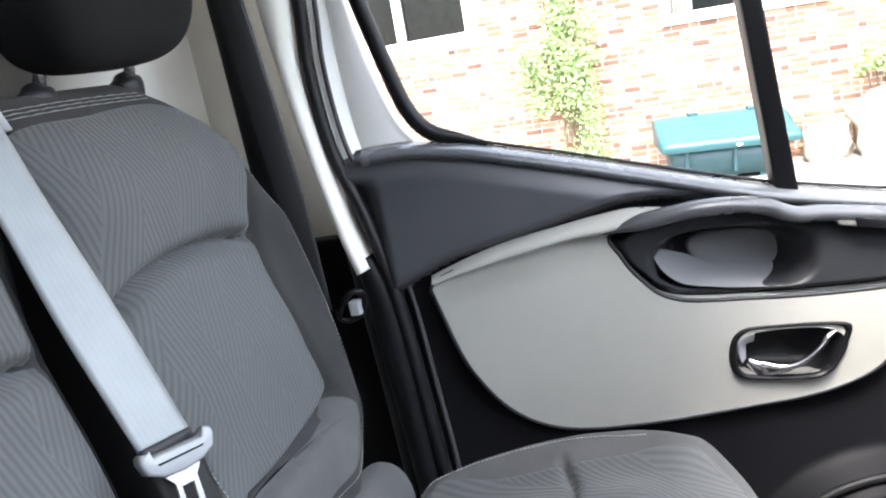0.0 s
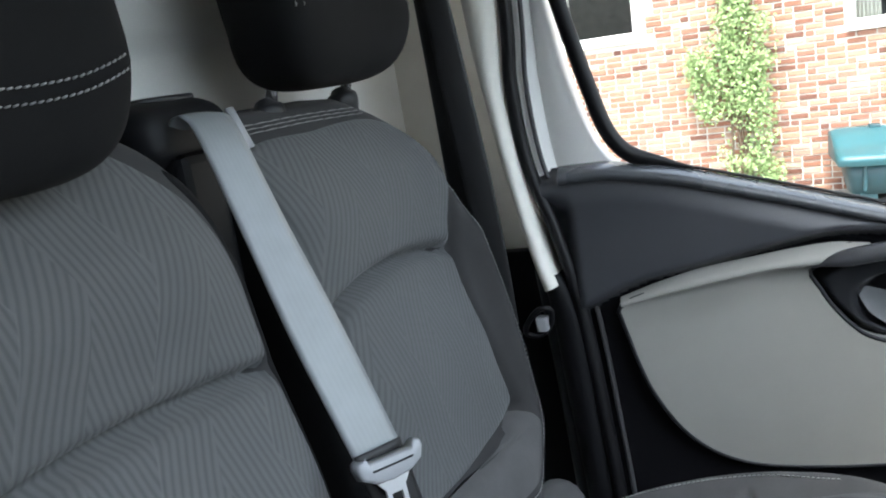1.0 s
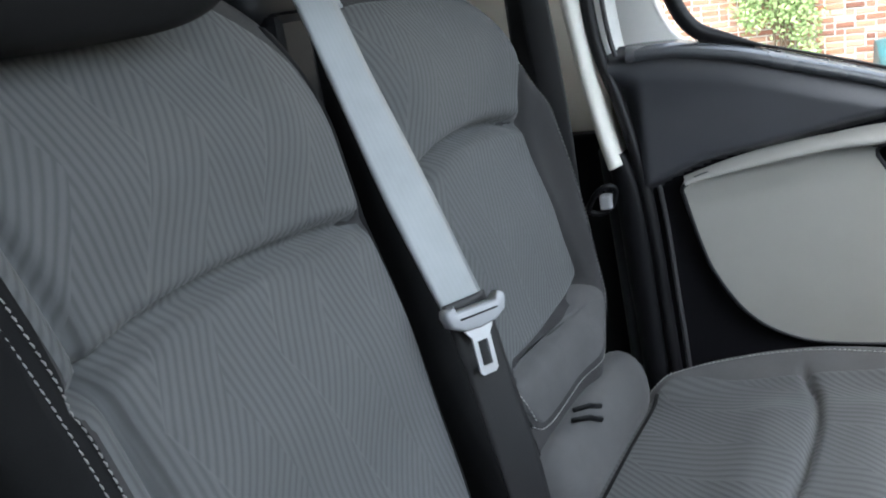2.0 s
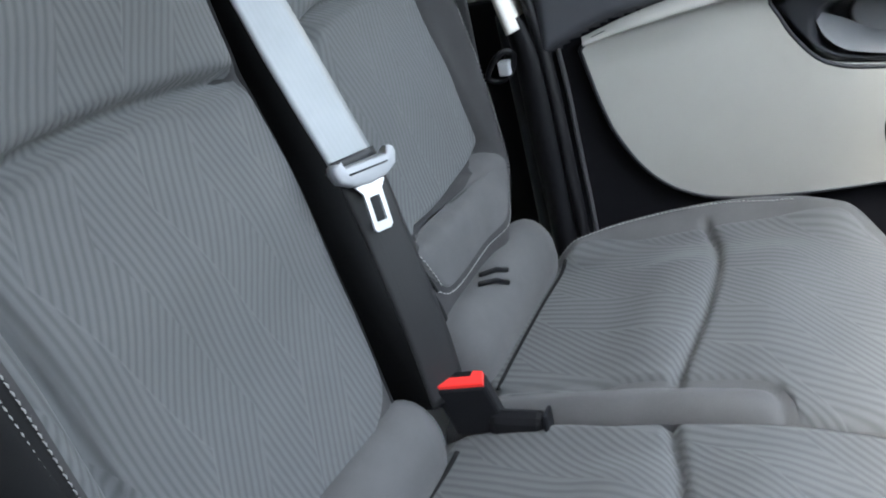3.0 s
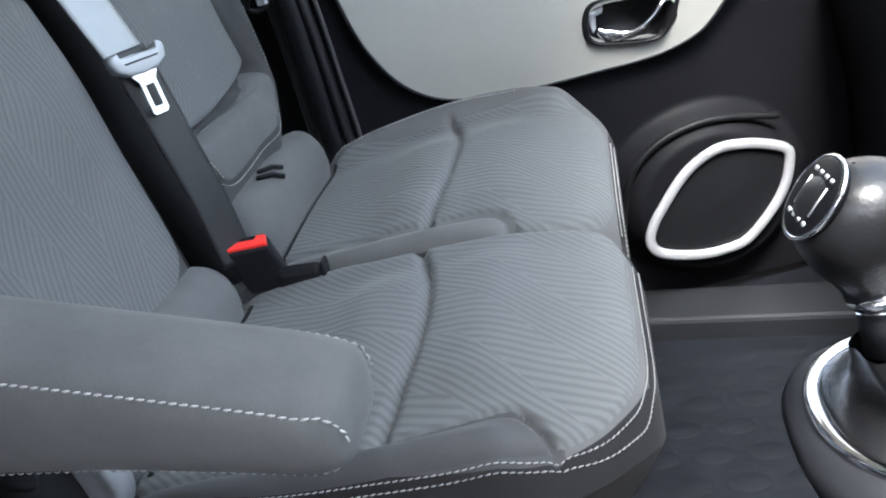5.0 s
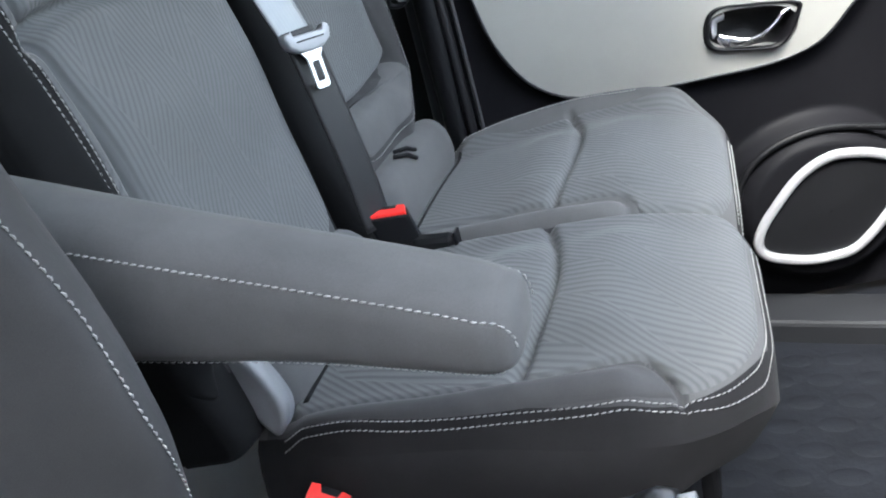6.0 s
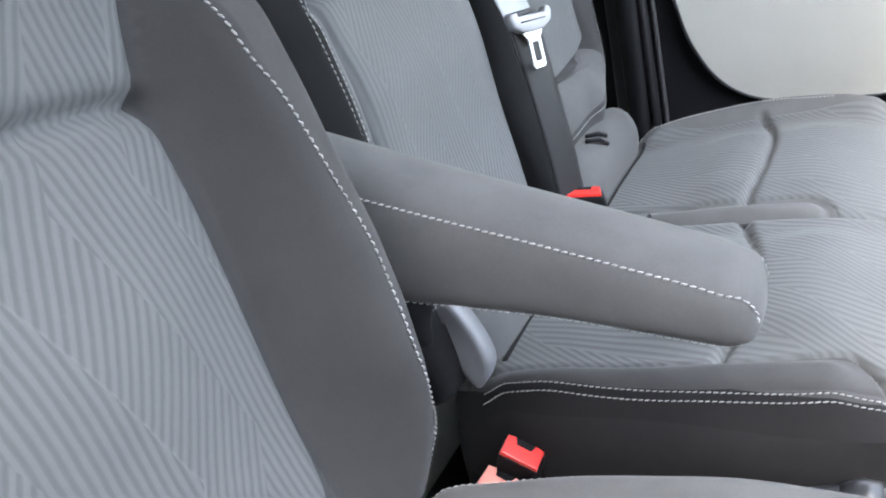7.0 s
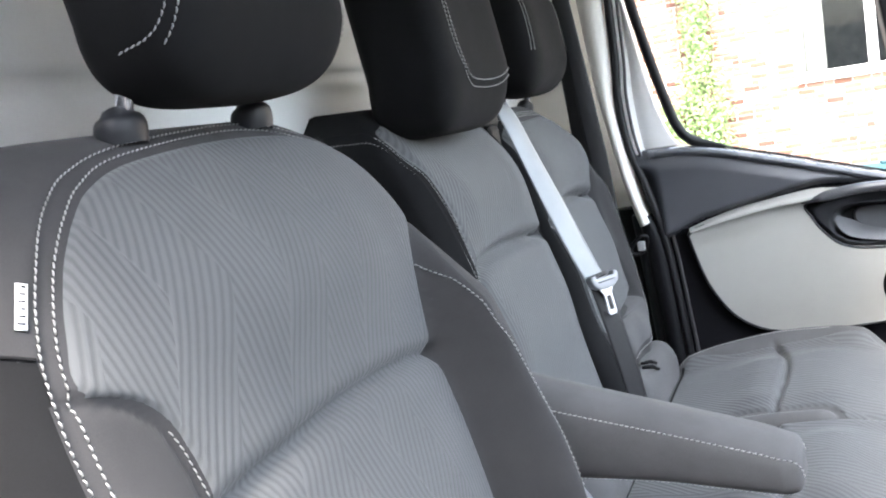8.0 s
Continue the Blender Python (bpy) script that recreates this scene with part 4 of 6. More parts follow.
def put_pad(seat, pad, insert, low=0.93, tuck=0.045, label="", black_side=True, strip=None, pale=None):
    verts, uvs, top, rim = pad.mesh()
    ring = [(y, x) for x, y in [tuple(p) for p in spline(insert, 8, True)]]
    verts = [(v[0], v[1], v[2] - 0.007) if under(ring, v[1], v[0]) else v for v in verts]
    ob = part("cushion", verts, top, CLOTH, seat, label, True, uvs)
    patch("cushion_insert", [(y, x) for x, y in insert], lambda y, x, h: Vector((x, y, pad.z(x, y) + h)), lambda y, x: (0.74 * y + 0.555 * x, 0.74 * x), ob)
    ob.data.materials.append(BLACK_CLOTH)
    if strip:
        patch("side_strip", [(y, x) for x, y in strip], lambda y, x, h: Vector((x, y, pad.z(x, y) + h)), lambda y, x: (y, x), ob, 120, 14, PAD_CLOTH, "darker plain cloth strip along the cushion edge")
    cols = 96
    if strip:
        ob.data.materials.append(PAD_CLOTH)
        loop = [tuple(p) for p in spline(strip, 8, True)]
        loop = np.array(loop + loop[:1])
    for poly in ob.data.polygons:
        r, c = divmod(poly.index, cols - 1)
        if strip and seg_dist(np.array(poly.center[:2]), loop, 0.02) < 0.007:
            poly.material_index = 2
        if poly.center.x > pad.xf - 0.0085 or (black_side and (c < 2 or c > cols - 4)):
            poly.material_index = 1
    # the upholstered sides, bulging below the edge seam and tucked under
    sv = []
    levels = [tuple(q) for q in spline([(0.0, 0.0), (0.005, 0.015), (0.006, 0.04), (0.000, 0.08), (-0.014, 0.12), (-0.03, 0.155), (-tuck - 0.02, pad.drop + 0.02)], 3)]
    k = len(rim)
    outward = []
    for j in range(k):
        p0, p1 = Vector(verts[rim[(j - 3) % k]]), Vector(verts[rim[(j + 3) % k]])
        n = Vector((p1.y - p0.y, p0.x - p1.x, 0))
        p = Vector(verts[rim[j]])
        if n.dot(p - Vector(((pad.xb + pad.xf) / 2, (pad.near(p.x) + pad.far(p.x)) / 2, p.z))) < 0:
            n = -n
        outward.append(n.normalized() if n.length > 1e-9 else Vector((-1, 0, 0)))
    for out, down in levels:
        for j, i in enumerate(rim):
            p = Vector(verts[i])
            d = outward[j] if p.x > pad.xb + 0.004 else Vector((-0.2, 0, 0))
            # sides go straight down, the front draws back under itself
            front = smooth01((d.x + 0.05) / 0.75)
            push = out * (1 - front) + -(0.42 * down + 0.5 * max(0.0, down - 0.07)) * front
            w = smooth01(down / (pad.drop + 0.02))
            z = (p.z - down) * (1 - w) + (low + pad.drop - down) * w
            sv.append(Vector((p.x, p.y, z)) + d * push)
    sf = grid_faces(len(levels), len(rim), True) + [tuple(range((len(levels) - 1) * len(rim), len(levels) * len(rim)))]
    side = part("cushion_side", sv, sf, BLACK_CLOTH, ob, "black cloth cushion side")
    if pale:
        side.data.materials.append(CLOTH)
        for poly in side.data.polygons:
            c = poly.center
            if c.x < pale and c.y < (pad.near(c.x) + pad.far(c.x)) / 2 and c.z > pad.top(c.x) - 0.07:
                poly.material_index = 1
    return ob


def head_shape(yc, zc, xc, hy, hz, hx, p=3.2, rows=44, cols=64, tilt=0.10, waist=0.0):
    """A soft block: superellipsoid, leaning back, front dished."""
    verts = []
    for i in range(rows + 1):
        fi = -math.pi / 2 + math.pi * i / rows
        cz, sz = math.copysign(abs(math.cos(fi)) ** (2 / p), math.cos(fi)), math.copysign(abs(math.sin(fi)) ** (2 / p), math.sin(fi))
        for j in range(cols):
            th = 2 * math.pi * j / cols
            cy, sx = math.copysign(abs(math.cos(th)) ** (2 / p), math.cos(th)), math.copysign(abs(math.sin(th)) ** (2 / p), math.sin(th))
            y, x, z = hy * cz * cy * (1 + waist * sz), hx * cz * sx, hz * sz
            if sx > 0:
                x -= 0.012 * (1 - min(1, abs(y / hy)) ** 2) * sx
            verts.append((xc + x - tilt * z - 0.25 * max(0, -z - hz * 0.4), yc + y, zc + z))
    return verts, grid_faces(rows + 1, cols, True)


def head_front(y, z, yc, zc, xc, hy, hz, hx, p=3.2, tilt=0.10):
    """The front of a headrest block over (y, z)."""
    v = min(0.985, abs(z / hz)) ** p
    q = max(0.0, 1 - min(0.985, abs(y / hy)) ** p - v) ** (1 / p)
    x = hx * q - 0.012 * (1 - min(1, abs(y / hy)) ** 2) * q
    return Vector((xc + x - tilt * z - 0.25 * max(0, -z - hz * 0.4), yc + y, zc + z))


def put_head(name, seat, yc, zc, xc, hy, hz, hx, post_y, post_top, post_base, label, seam="sides", p=3.6, foot=-0.3):
    """Headrest block with its seams, posts and collars."""
    v, f = head_shape(yc, zc, xc, hy, hz, hx, p)
    uv = [(p[1], p[2]) for p in v]
    hd = part(name, v, f, HEAD_CLOTH, seat, label, True, uv)
    dims = (yc, zc, xc, hy, hz, hx, p)
    if seam == "sides":
        lines = [[(sd * (hy * (0.80 + 0.12 * max(0.0, 0.15 - k) ** 1.6) + off), hz * k) for k in np.linspace(foot, 0.9, 40)] for sd in (-1, 1) for off in (0.0, 0.008)]
    else:
        lines = []
        for off in (0.0, 0.010):
            u = [(-0.62 * hy - off, 0.85 * hz), (-0.60 * hy - off, 0.2 * hz), (-0.56 * hy - off, -0.22 * hz), (-0.40 * hy, -0.46 * hz - off), (0.0, -0.52 * hz - off), (0.5 * hy, -0.50 * hz - off), (0.88 * hy, -0.40 * hz - off)]
            lines.append([tuple(p) for p in spline(u, 10)])
    for yz in lines:
        pts = [head_front(y, z, *dims) + Vector((0.0006, 0, 0)) for y, z in yz]
        stitch_line("headrest_stitching", pts, [(0.95, 0.25 * (y / hy), 0.1) for y, z in yz], hd, thick=0.0008)
    for y in post_y:
        v, f = tube([(post_base[0], y, post_base[1] - 0.02), ((post_base[0] + post_top[0]) / 2, y, (post_base[1] + post_top[1]) / 2), (post_top[0], y, post_top[1])], 0.007, 0.007, 12, up=(1, 0, 0))
        part("headrest_post", v, f, CHROME, hd, "steel headrest post")
        rings = []
        for r, h in ((0.021, -0.018), (0.0225, -0.010), (0.0228, -0.003), (0.0215, 0.002), (0.019, 0.005), (0.015, 0.007), (0.012, 0.011), (0.007, 0.013)):
            rings += [(post_base[0] + r * math.cos(a) * 0.8, y + r * math.sin(a), post_base[1] + h + 0.12 * r * math.cos(a)) for a in np.linspace(0, 2 * math.pi, 32, endpoint=False)]
        part("post_collar", rings, grid_faces(8, 32, True), TRIM_DARK, hd, "black plastic headrest collar")
    return hd


def crease_shade(seat, pad, y0, y1):
    """A dark cord standing in for shade where cushion meets the roll behind."""
    line = [(-0.3605 + 0.003 * math.sin(9 * y), y, pad.z(-0.36, y) + 0.0012) for y in np.linspace(y0, y1, 30)]
    v, f = tube(line, 0.0028, 0.0036, 8)
    part("crease_shade", v, f, HEAD_CLOTH, seat, "dark cord for the shade in the crease behind the cushion")


def roll(name, seat, y0, y1, x, z, rx, rz, mat):
    """The padded roll between cushion and backrest."""
    ys = np.linspace(y0, y1, 26)
    ends = [max(0.05, 1 - abs(2 * (y - y0) / (y1 - y0) - 1) ** 8) ** 0.35 for y in ys]
    v, f = tube([(x, y, z) for y in ys], [rz * e for e in ends], [rx * e for e in ends], 20)
    return part(name, v, f, mat, seat)


SEATS = "front seats of the van cab"


def outer_seat():
    seat = thing("passenger_seat", (-0.2, 0.9, FLOOR), "dark grey cloth outer passenger seat beside the door", "seat", SEATS)
    b = Back(1.08, 1.70,
             [(1.08, 0.73), (1.2, 0.71), (1.3, 0.70), (1.5, 0.692), (1.6, 0.696), (1.66, 0.71), (1.69, 0.74), (1.70, 0.75)],
             [(1.08, 0.93), (1.14, 1.0), (1.2, 1.05), (1.27, 1.085), (1.35, 1.10), (1.45, 1.105), (1.55, 1.095), (1.6, 1.08), (1.64, 1.055), (1.67, 1.02), (1.69, 0.985), (1.70, 0.96)], 0.0,
             [([(1.045, 1.575), (1.02, 1.54), (1.003, 1.50), (0.993, 1.432), (1.004, 1.382), (1.016, 1.33), (1.019, 1.288)], 0.020, 0.005),
              ([(0.985, 1.499), (0.94, 1.508), (0.882, 1.512), (0.803, 1.508), (0.755, 1.495), (0.735, 1.482)], 0.034, 0.007),
              ([(1.019, 1.285), (0.985, 1.273), (0.926, 1.266), (0.868, 1.261), (0.80, 1.262)], 0.030, 0.008),
              ([(0.722, 1.66), (0.725, 1.543), (0.729, 1.466), (0.74, 1.388), (0.751, 1.323), (0.77, 1.25), (0.785, 1.2)], 0.005, 0.004)],
             [([(1.055, 1.50), (1.065, 1.45), (1.07, 1.35), (1.045, 1.25), (0.97, 1.2)], 0.018, 0.034), ([(1.02, 1.60), (1.045, 1.54), (1.06, 1.46), (1.065, 1.36), (1.045, 1.26)], 0.010, 0.036),
              ([(0.80, 1.232), (0.88, 1.232), (0.96, 1.240)], 0.006, 0.03), ([(0.78, 1.40), (0.95, 1.40)], 0.014, 0.065), ([(0.78, 1.59), (0.97, 1.59)], 0.012, 0.055)])
    bk = put_back(seat, b, [(0.728, 1.655), (0.726, 1.543), (0.73, 1.466), (0.741, 1.388), (0.752, 1.323), (0.775, 1.268), (0.90, 1.266), (0.985, 1.275), (1.012, 1.292), (1.010, 1.33), (0.999, 1.382), (0.988, 1.432), (0.997, 1.50), (1.014, 1.54), (1.036, 1.575), (1.045, 1.61), (1.01, 1.65), (0.95, 1.668), (0.85, 1.667)], dark=0.028)
    patch("side_panel", [(0.78, 1.17), (0.766, 1.25), (0.747, 1.323), (0.736, 1.388), (0.725, 1.466), (0.721, 1.543), (0.720, 1.64), (0.712, 1.65), (0.6975, 1.59), (0.6935, 1.5), (0.7015, 1.3), (0.713, 1.19), (0.735, 1.12)], lambda y, z, h: Vector((b.x(y, z) + h, y, z)), lambda y, z: (y, z), bk, 80, 12, HEAD_CLOTH, "black cloth side")
    patch("lower_insert", [(0.795, 1.200), (0.780, 1.252), (0.90, 1.255), (0.975, 1.263), (1.016, 1.279), (1.036, 1.262), (1.026, 1.238), (0.995, 1.214), (0.92, 1.196), (0.84, 1.192)], lambda y, z, h: Vector((b.x(y, z) + h, y, z)), lambda y, z: (y, z), bk, 60, 50, CLOTH, "plain grey cloth below the pleat")
    p, n = b.line([(1.047, 1.565), (1.052, 1.52), (1.060, 1.45), (1.066, 1.38), (1.062, 1.31), (1.045, 1.25), (1.0, 1.208), (0.92, 1.19), (0.84, 1.186), (0.80, 1.19), (0.785, 1.20)])
    stitch_line("bolster_stitching", p, n, bk)
    cord, _ = b.line([(0.722, 1.60), (0.7235, 1.543), (0.7275, 1.466), (0.7385, 1.388), (0.7495, 1.323), (0.7685, 1.25), (0.7835, 1.2)], lift=0.0015)
    v, f = tube(cord, 0.0022, 0.0022, 6)
    part("edge_piping", v, f, HEAD_CLOTH, bk, "black piping along the seat edge")
    p, n = b.line([(0.731, 1.543), (0.735, 1.466), (0.746, 1.388), (0.757, 1.323), (0.776, 1.25), (0.790, 1.205)], lift=0.0034)
    stitch_line("edge_stitching", p, n, bk, thick=0.0008)
    for k in range(3):
        p, n = b.line([(0.74, 1.674 + 0.004 * k), (0.85, 1.675 + 0.004 * k), (0.97, 1.672 + 0.004 * k)])
        stitch_line("top_stitching", p, n, bk, dash=0.02, gap=0.001, thick=0.0006)
    pad = Pad(-0.405, 0.058,
              [(-0.41, 0.70), (-0.3, 0.692), (-0.1, 0.690), (0.06, 0.695)],
              [(-0.41, 1.08), (-0.37, 1.10), (-0.3, 1.14), (-0.22, 1.165), (-0.1, 1.172), (0.0, 1.166), (0.06, 1.150)],
              [(-0.41, 1.078), (-0.3, 1.096), (-0.16, 1.112), (-0.05, 1.114), (0.0, 1.108), (0.06, 1.098)],
              [([(-0.182, 1.105), (-0.172, 1.08), (-0.160, 1.04), (-0.152, 0.96), (-0.154, 0.88), (-0.160, 0.81), (-0.168, 0.745)], 0.015, 0.0045),
               ([(-0.36, 0.755), (-0.2, 0.745), (-0.10, 0.742), (-0.075, 0.73), (-0.068, 0.69)], 0.007, 0.005)],
              [([(-0.35, 1.095), (-0.28, 1.12), (-0.2, 1.135), (-0.10, 1.135), (-0.02, 1.11)], 0.034, 0.035),
               ([(-0.36, 0.71), (-0.2, 0.705), (-0.10, 0.705)], 0.016, 0.026),
               ([(-0.20, 0.98), (-0.20, 0.80)], 0.012, 0.045), ([(-0.09, 1.0), (-0.09, 0.80)], 0.010, 0.045)], round_far=0.125)
    pd = put_pad(seat, pad, [(-0.37, 0.765), (-0.2, 0.75), (-0.09, 0.748), (-0.062, 0.72), (-0.056, 0.703), (-0.01, 0.703), (0.025, 0.715), (0.042, 0.737), (0.0500, 0.78), (0.0505, 0.85), (0.0495, 0.97), (0.038, 1.03), (0.0, 1.09), (-0.1, 1.105), (-0.25, 1.09), (-0.37, 1.05)], black_side=False, pale=-0.075)
    p, n = pad.line([(-0.385, 1.065), (-0.35, 1.085), (-0.29, 1.108), (-0.22, 1.125), (-0.14, 1.128), (-0.07, 1.12)])
    stitch_line("cushion_stitching", p, n, pd, thick=0.0009)
    for e in (0.003, 0.0065):
        p, n = pad.line([(0.058 - e, 0.74), (0.058 - e, 0.80), (0.058 - e, 0.90), (0.058 - e, 0.98)])
        stitch_line("front_stitching", p, n, pd, thick=0.0009)
    crease_shade(seat, pad, 0.76, 1.06)
    roll("lumbar_roll", seat, 0.745, 1.075, -0.405, 1.118, 0.042, 0.060, CLOTH)
    # loose black anchor straps on the roll
    for a, c in (((-0.402, 0.865, 1.179), (-0.380, 0.900, 1.169)), ((-0.395, 0.842, 1.179), (-0.372, 0.877, 1.164))):
        v, f = tube([Vector(a), (Vector(a) + Vector(c)) / 2 + Vector((0.004, 0, 0.004)), Vector(c)], 0.0035, 0.002, 6)
        part("strap", v, f, TRIM_BLACK, seat, "short black anchor strap")
    put_head("headrest", seat, 0.90, 1.818, -0.53, 0.128, 0.110, 0.062, (0.835, 0.985), (-0.548, 1.77), (-0.578, 1.694), "black cloth headrest on two steel posts")
    box_part("seat_base", (-0.36, 0.72, FLOOR), (0.0, 1.06, 0.98), TRIM_BLACK, seat, "black steel seat base", 0.01)


def middle_seat():
    seat = thing("passenger_seat", (-0.2, 0.45, FLOOR), "dark grey ribbed cloth middle passenger seat", "seat", SEATS)
    b = Back(1.08, 1.725,
             [(1.08, 0.29), (1.2, 0.265), (1.3, 0.256), (1.45, 0.246), (1.6, 0.232), (1.66, 0.236), (1.69, 0.255), (1.715, 0.29), (1.725, 0.31)],
             [(1.08, 0.615), (1.15, 0.635), (1.25, 0.650), (1.36, 0.648), (1.48, 0.642), (1.58, 0.645), (1.64, 0.640), (1.67, 0.628), (1.70, 0.60), (1.715, 0.57), (1.725, 0.55)], 0.0,
             [([(0.618, 1.484), (0.547, 1.492), (0.444, 1.494), (0.363, 1.489), (0.30, 1.474)], 0.034, 0.007),
              ([(0.275, 1.68), (0.295, 1.60), (0.315, 1.50), (0.325, 1.40), (0.335, 1.25), (0.345, 1.18)], 0.015, 0.006)],
             [([(0.268, 1.62), (0.284, 1.48), (0.292, 1.3), (0.30, 1.2)], 0.014, 0.022),
              ([(0.38, 1.39), (0.56, 1.39)], 0.015, 0.065), ([(0.38, 1.585), (0.55, 1.585)], 0.014, 0.055)], edge=7.0)
    bk = put_back(seat, b, [(0.294, 1.49), (0.285, 1.54), (0.274, 1.60), (0.265, 1.66), (0.272, 1.688), (0.33, 1.702), (0.45, 1.704), (0.54, 1.698), (0.592, 1.66), (0.622, 1.60), (0.627, 1.48), (0.633, 1.36), (0.633, 1.25), (0.61, 1.18), (0.50, 1.15), (0.40, 1.15), (0.33, 1.17), (0.315, 1.22), (0.309, 1.30), (0.304, 1.40)], dark=0.048)
    patch("side_panel", [(0.30, 1.16), (0.297, 1.30), (0.288, 1.42), (0.278, 1.50), (0.262, 1.60), (0.256, 1.66), (0.262, 1.69), (0.25, 1.695), (0.237, 1.67), (0.2325, 1.60), (0.2465, 1.45), (0.2565, 1.30), (0.27, 1.18)], lambda y, z, h: Vector((b.x(y, z) + h, y, z)), lambda y, z: (y, z), bk, 80, 10, HEAD_CLOTH, "black cloth side")
    patch("side_panel", [(0.615, 1.12), (0.634, 1.25), (0.634, 1.36), (0.629, 1.48), (0.625, 1.60), (0.61, 1.655), (0.62, 1.66), (0.6395, 1.63), (0.644, 1.58), (0.6415, 1.48), (0.6475, 1.36), (0.6495, 1.25), (0.63, 1.13)], lambda y, z, h: Vector((b.x(y, z) + h, y, z)), lambda y, z: (y, z), bk, 80, 8, HEAD_CLOTH, "black cloth side")
    for off in (0.0, -0.009):
        p, n = b.line([(0.258 + off, 1.68), (0.267 + off, 1.60), (0.287 + off, 1.49), (0.297 + off, 1.40), (0.302 + off, 1.30), (0.310 + off, 1.18)])
        stitch_line("edge_stitching", p, n, bk)
    pad = Pad(-0.405, 0.068,
              [(-0.41, 0.325), (-0.3, 0.302), (-0.1, 0.294), (0.07, 0.296)],
              [(-0.41, 0.672), (-0.3, 0.684), (-0.1, 0.687), (0.07, 0.680)],
              [(-0.41, 1.082), (-0.3, 1.101), (-0.16, 1.114), (-0.05, 1.118), (0.0, 1.114), (0.07, 1.104)],
              [([(-0.162, 0.672), (-0.156, 0.65), (-0.143, 0.60), (-0.135, 0.52), (-0.138, 0.44), (-0.145, 0.37), (-0.148, 0.345)], 0.015, 0.0045),
               ([(-0.37, 0.345), (-0.21, 0.336), (-0.15, 0.340), (-0.10, 0.350), (-0.045, 0.364), (-0.024, 0.350), (-0.010, 0.322)], 0.008, 0.004)],
              [([(-0.34, 0.315), (-0.2, 0.312), (-0.06, 0.325)], 0.016, 0.024),
               ([(-0.19, 0.58), (-0.19, 0.43)], 0.013, 0.045), ([(-0.08, 0.60), (-0.08, 0.43)], 0.012, 0.045), ([(-0.36, 0.672), (-0.2, 0.676), (0.02, 0.672)], 0.008, 0.03)], crown=0.006, round_near=0.14, roll_far=0.016)
    pd = put_pad(seat, pad, [(-0.37, 0.352), (-0.21, 0.341), (-0.15, 0.345), (-0.10, 0.355), (-0.044, 0.368), (-0.030, 0.358), (-0.018, 0.342), (-0.006, 0.3295), (0.021, 0.348), (0.043, 0.380), (0.0525, 0.414), (0.056, 0.45), (0.056, 0.56), (0.045, 0.655), (-0.05, 0.670), (-0.2, 0.672), (-0.37, 0.66)], strip=[(-0.385, 0.331), (-0.37, 0.3445), (-0.29, 0.3395), (-0.21, 0.3355), (-0.15, 0.3395), (-0.10, 0.3495), (-0.050, 0.3625), (-0.042, 0.3605), (-0.030, 0.3515), (-0.019, 0.3365), (-0.0125, 0.3265), (-0.022, 0.3215), (-0.042, 0.3145), (-0.068, 0.3088), (-0.159, 0.3058), (-0.238, 0.3088), (-0.313, 0.3168)])
    p, n = pad.line([(-0.30, 0.338), (-0.2, 0.330), (-0.15, 0.334), (-0.10, 0.342), (-0.045, 0.354)])
    stitch_line("pad_stitching", p, n, pd)
    for run in ([(-0.37, 0.3255), (-0.313, 0.316), (-0.238, 0.308), (-0.159, 0.305), (-0.068, 0.308), (-0.012, 0.322), (0.023, 0.343), (0.047, 0.376), (0.057, 0.412), (0.0605, 0.45), (0.060, 0.53), (0.059, 0.62)],
                [(-0.37, 0.320), (-0.313, 0.311), (-0.239, 0.304), (-0.161, 0.3015), (-0.069, 0.304), (-0.012, 0.317), (0.025, 0.338), (0.051, 0.372), (0.0615, 0.41), (0.065, 0.45), (0.0645, 0.53), (0.0635, 0.62)]):
        p, n = pad.line(run)
        stitch_line("edge_stitching", p, n, pd)
    crease_shade(seat, pad, 0.365, 0.645)
    roll("lumbar_roll", seat, 0.35, 0.655, -0.405, 1.112, 0.044, 0.058, CLOTH)
    put_head("headrest", seat, 0.405, 1.802, -0.505, 0.130, 0.135, 0.070, (), (-0.53, 1.75), (-0.56, 1.70), "large black cloth headrest resting low on the backrest", "u", 4.6)
    box_part("seat_base", (-0.36, 0.34, FLOOR), (-0.02, 0.64, 0.98), TRIM_BLACK, seat, "black steel seat base", 0.01)


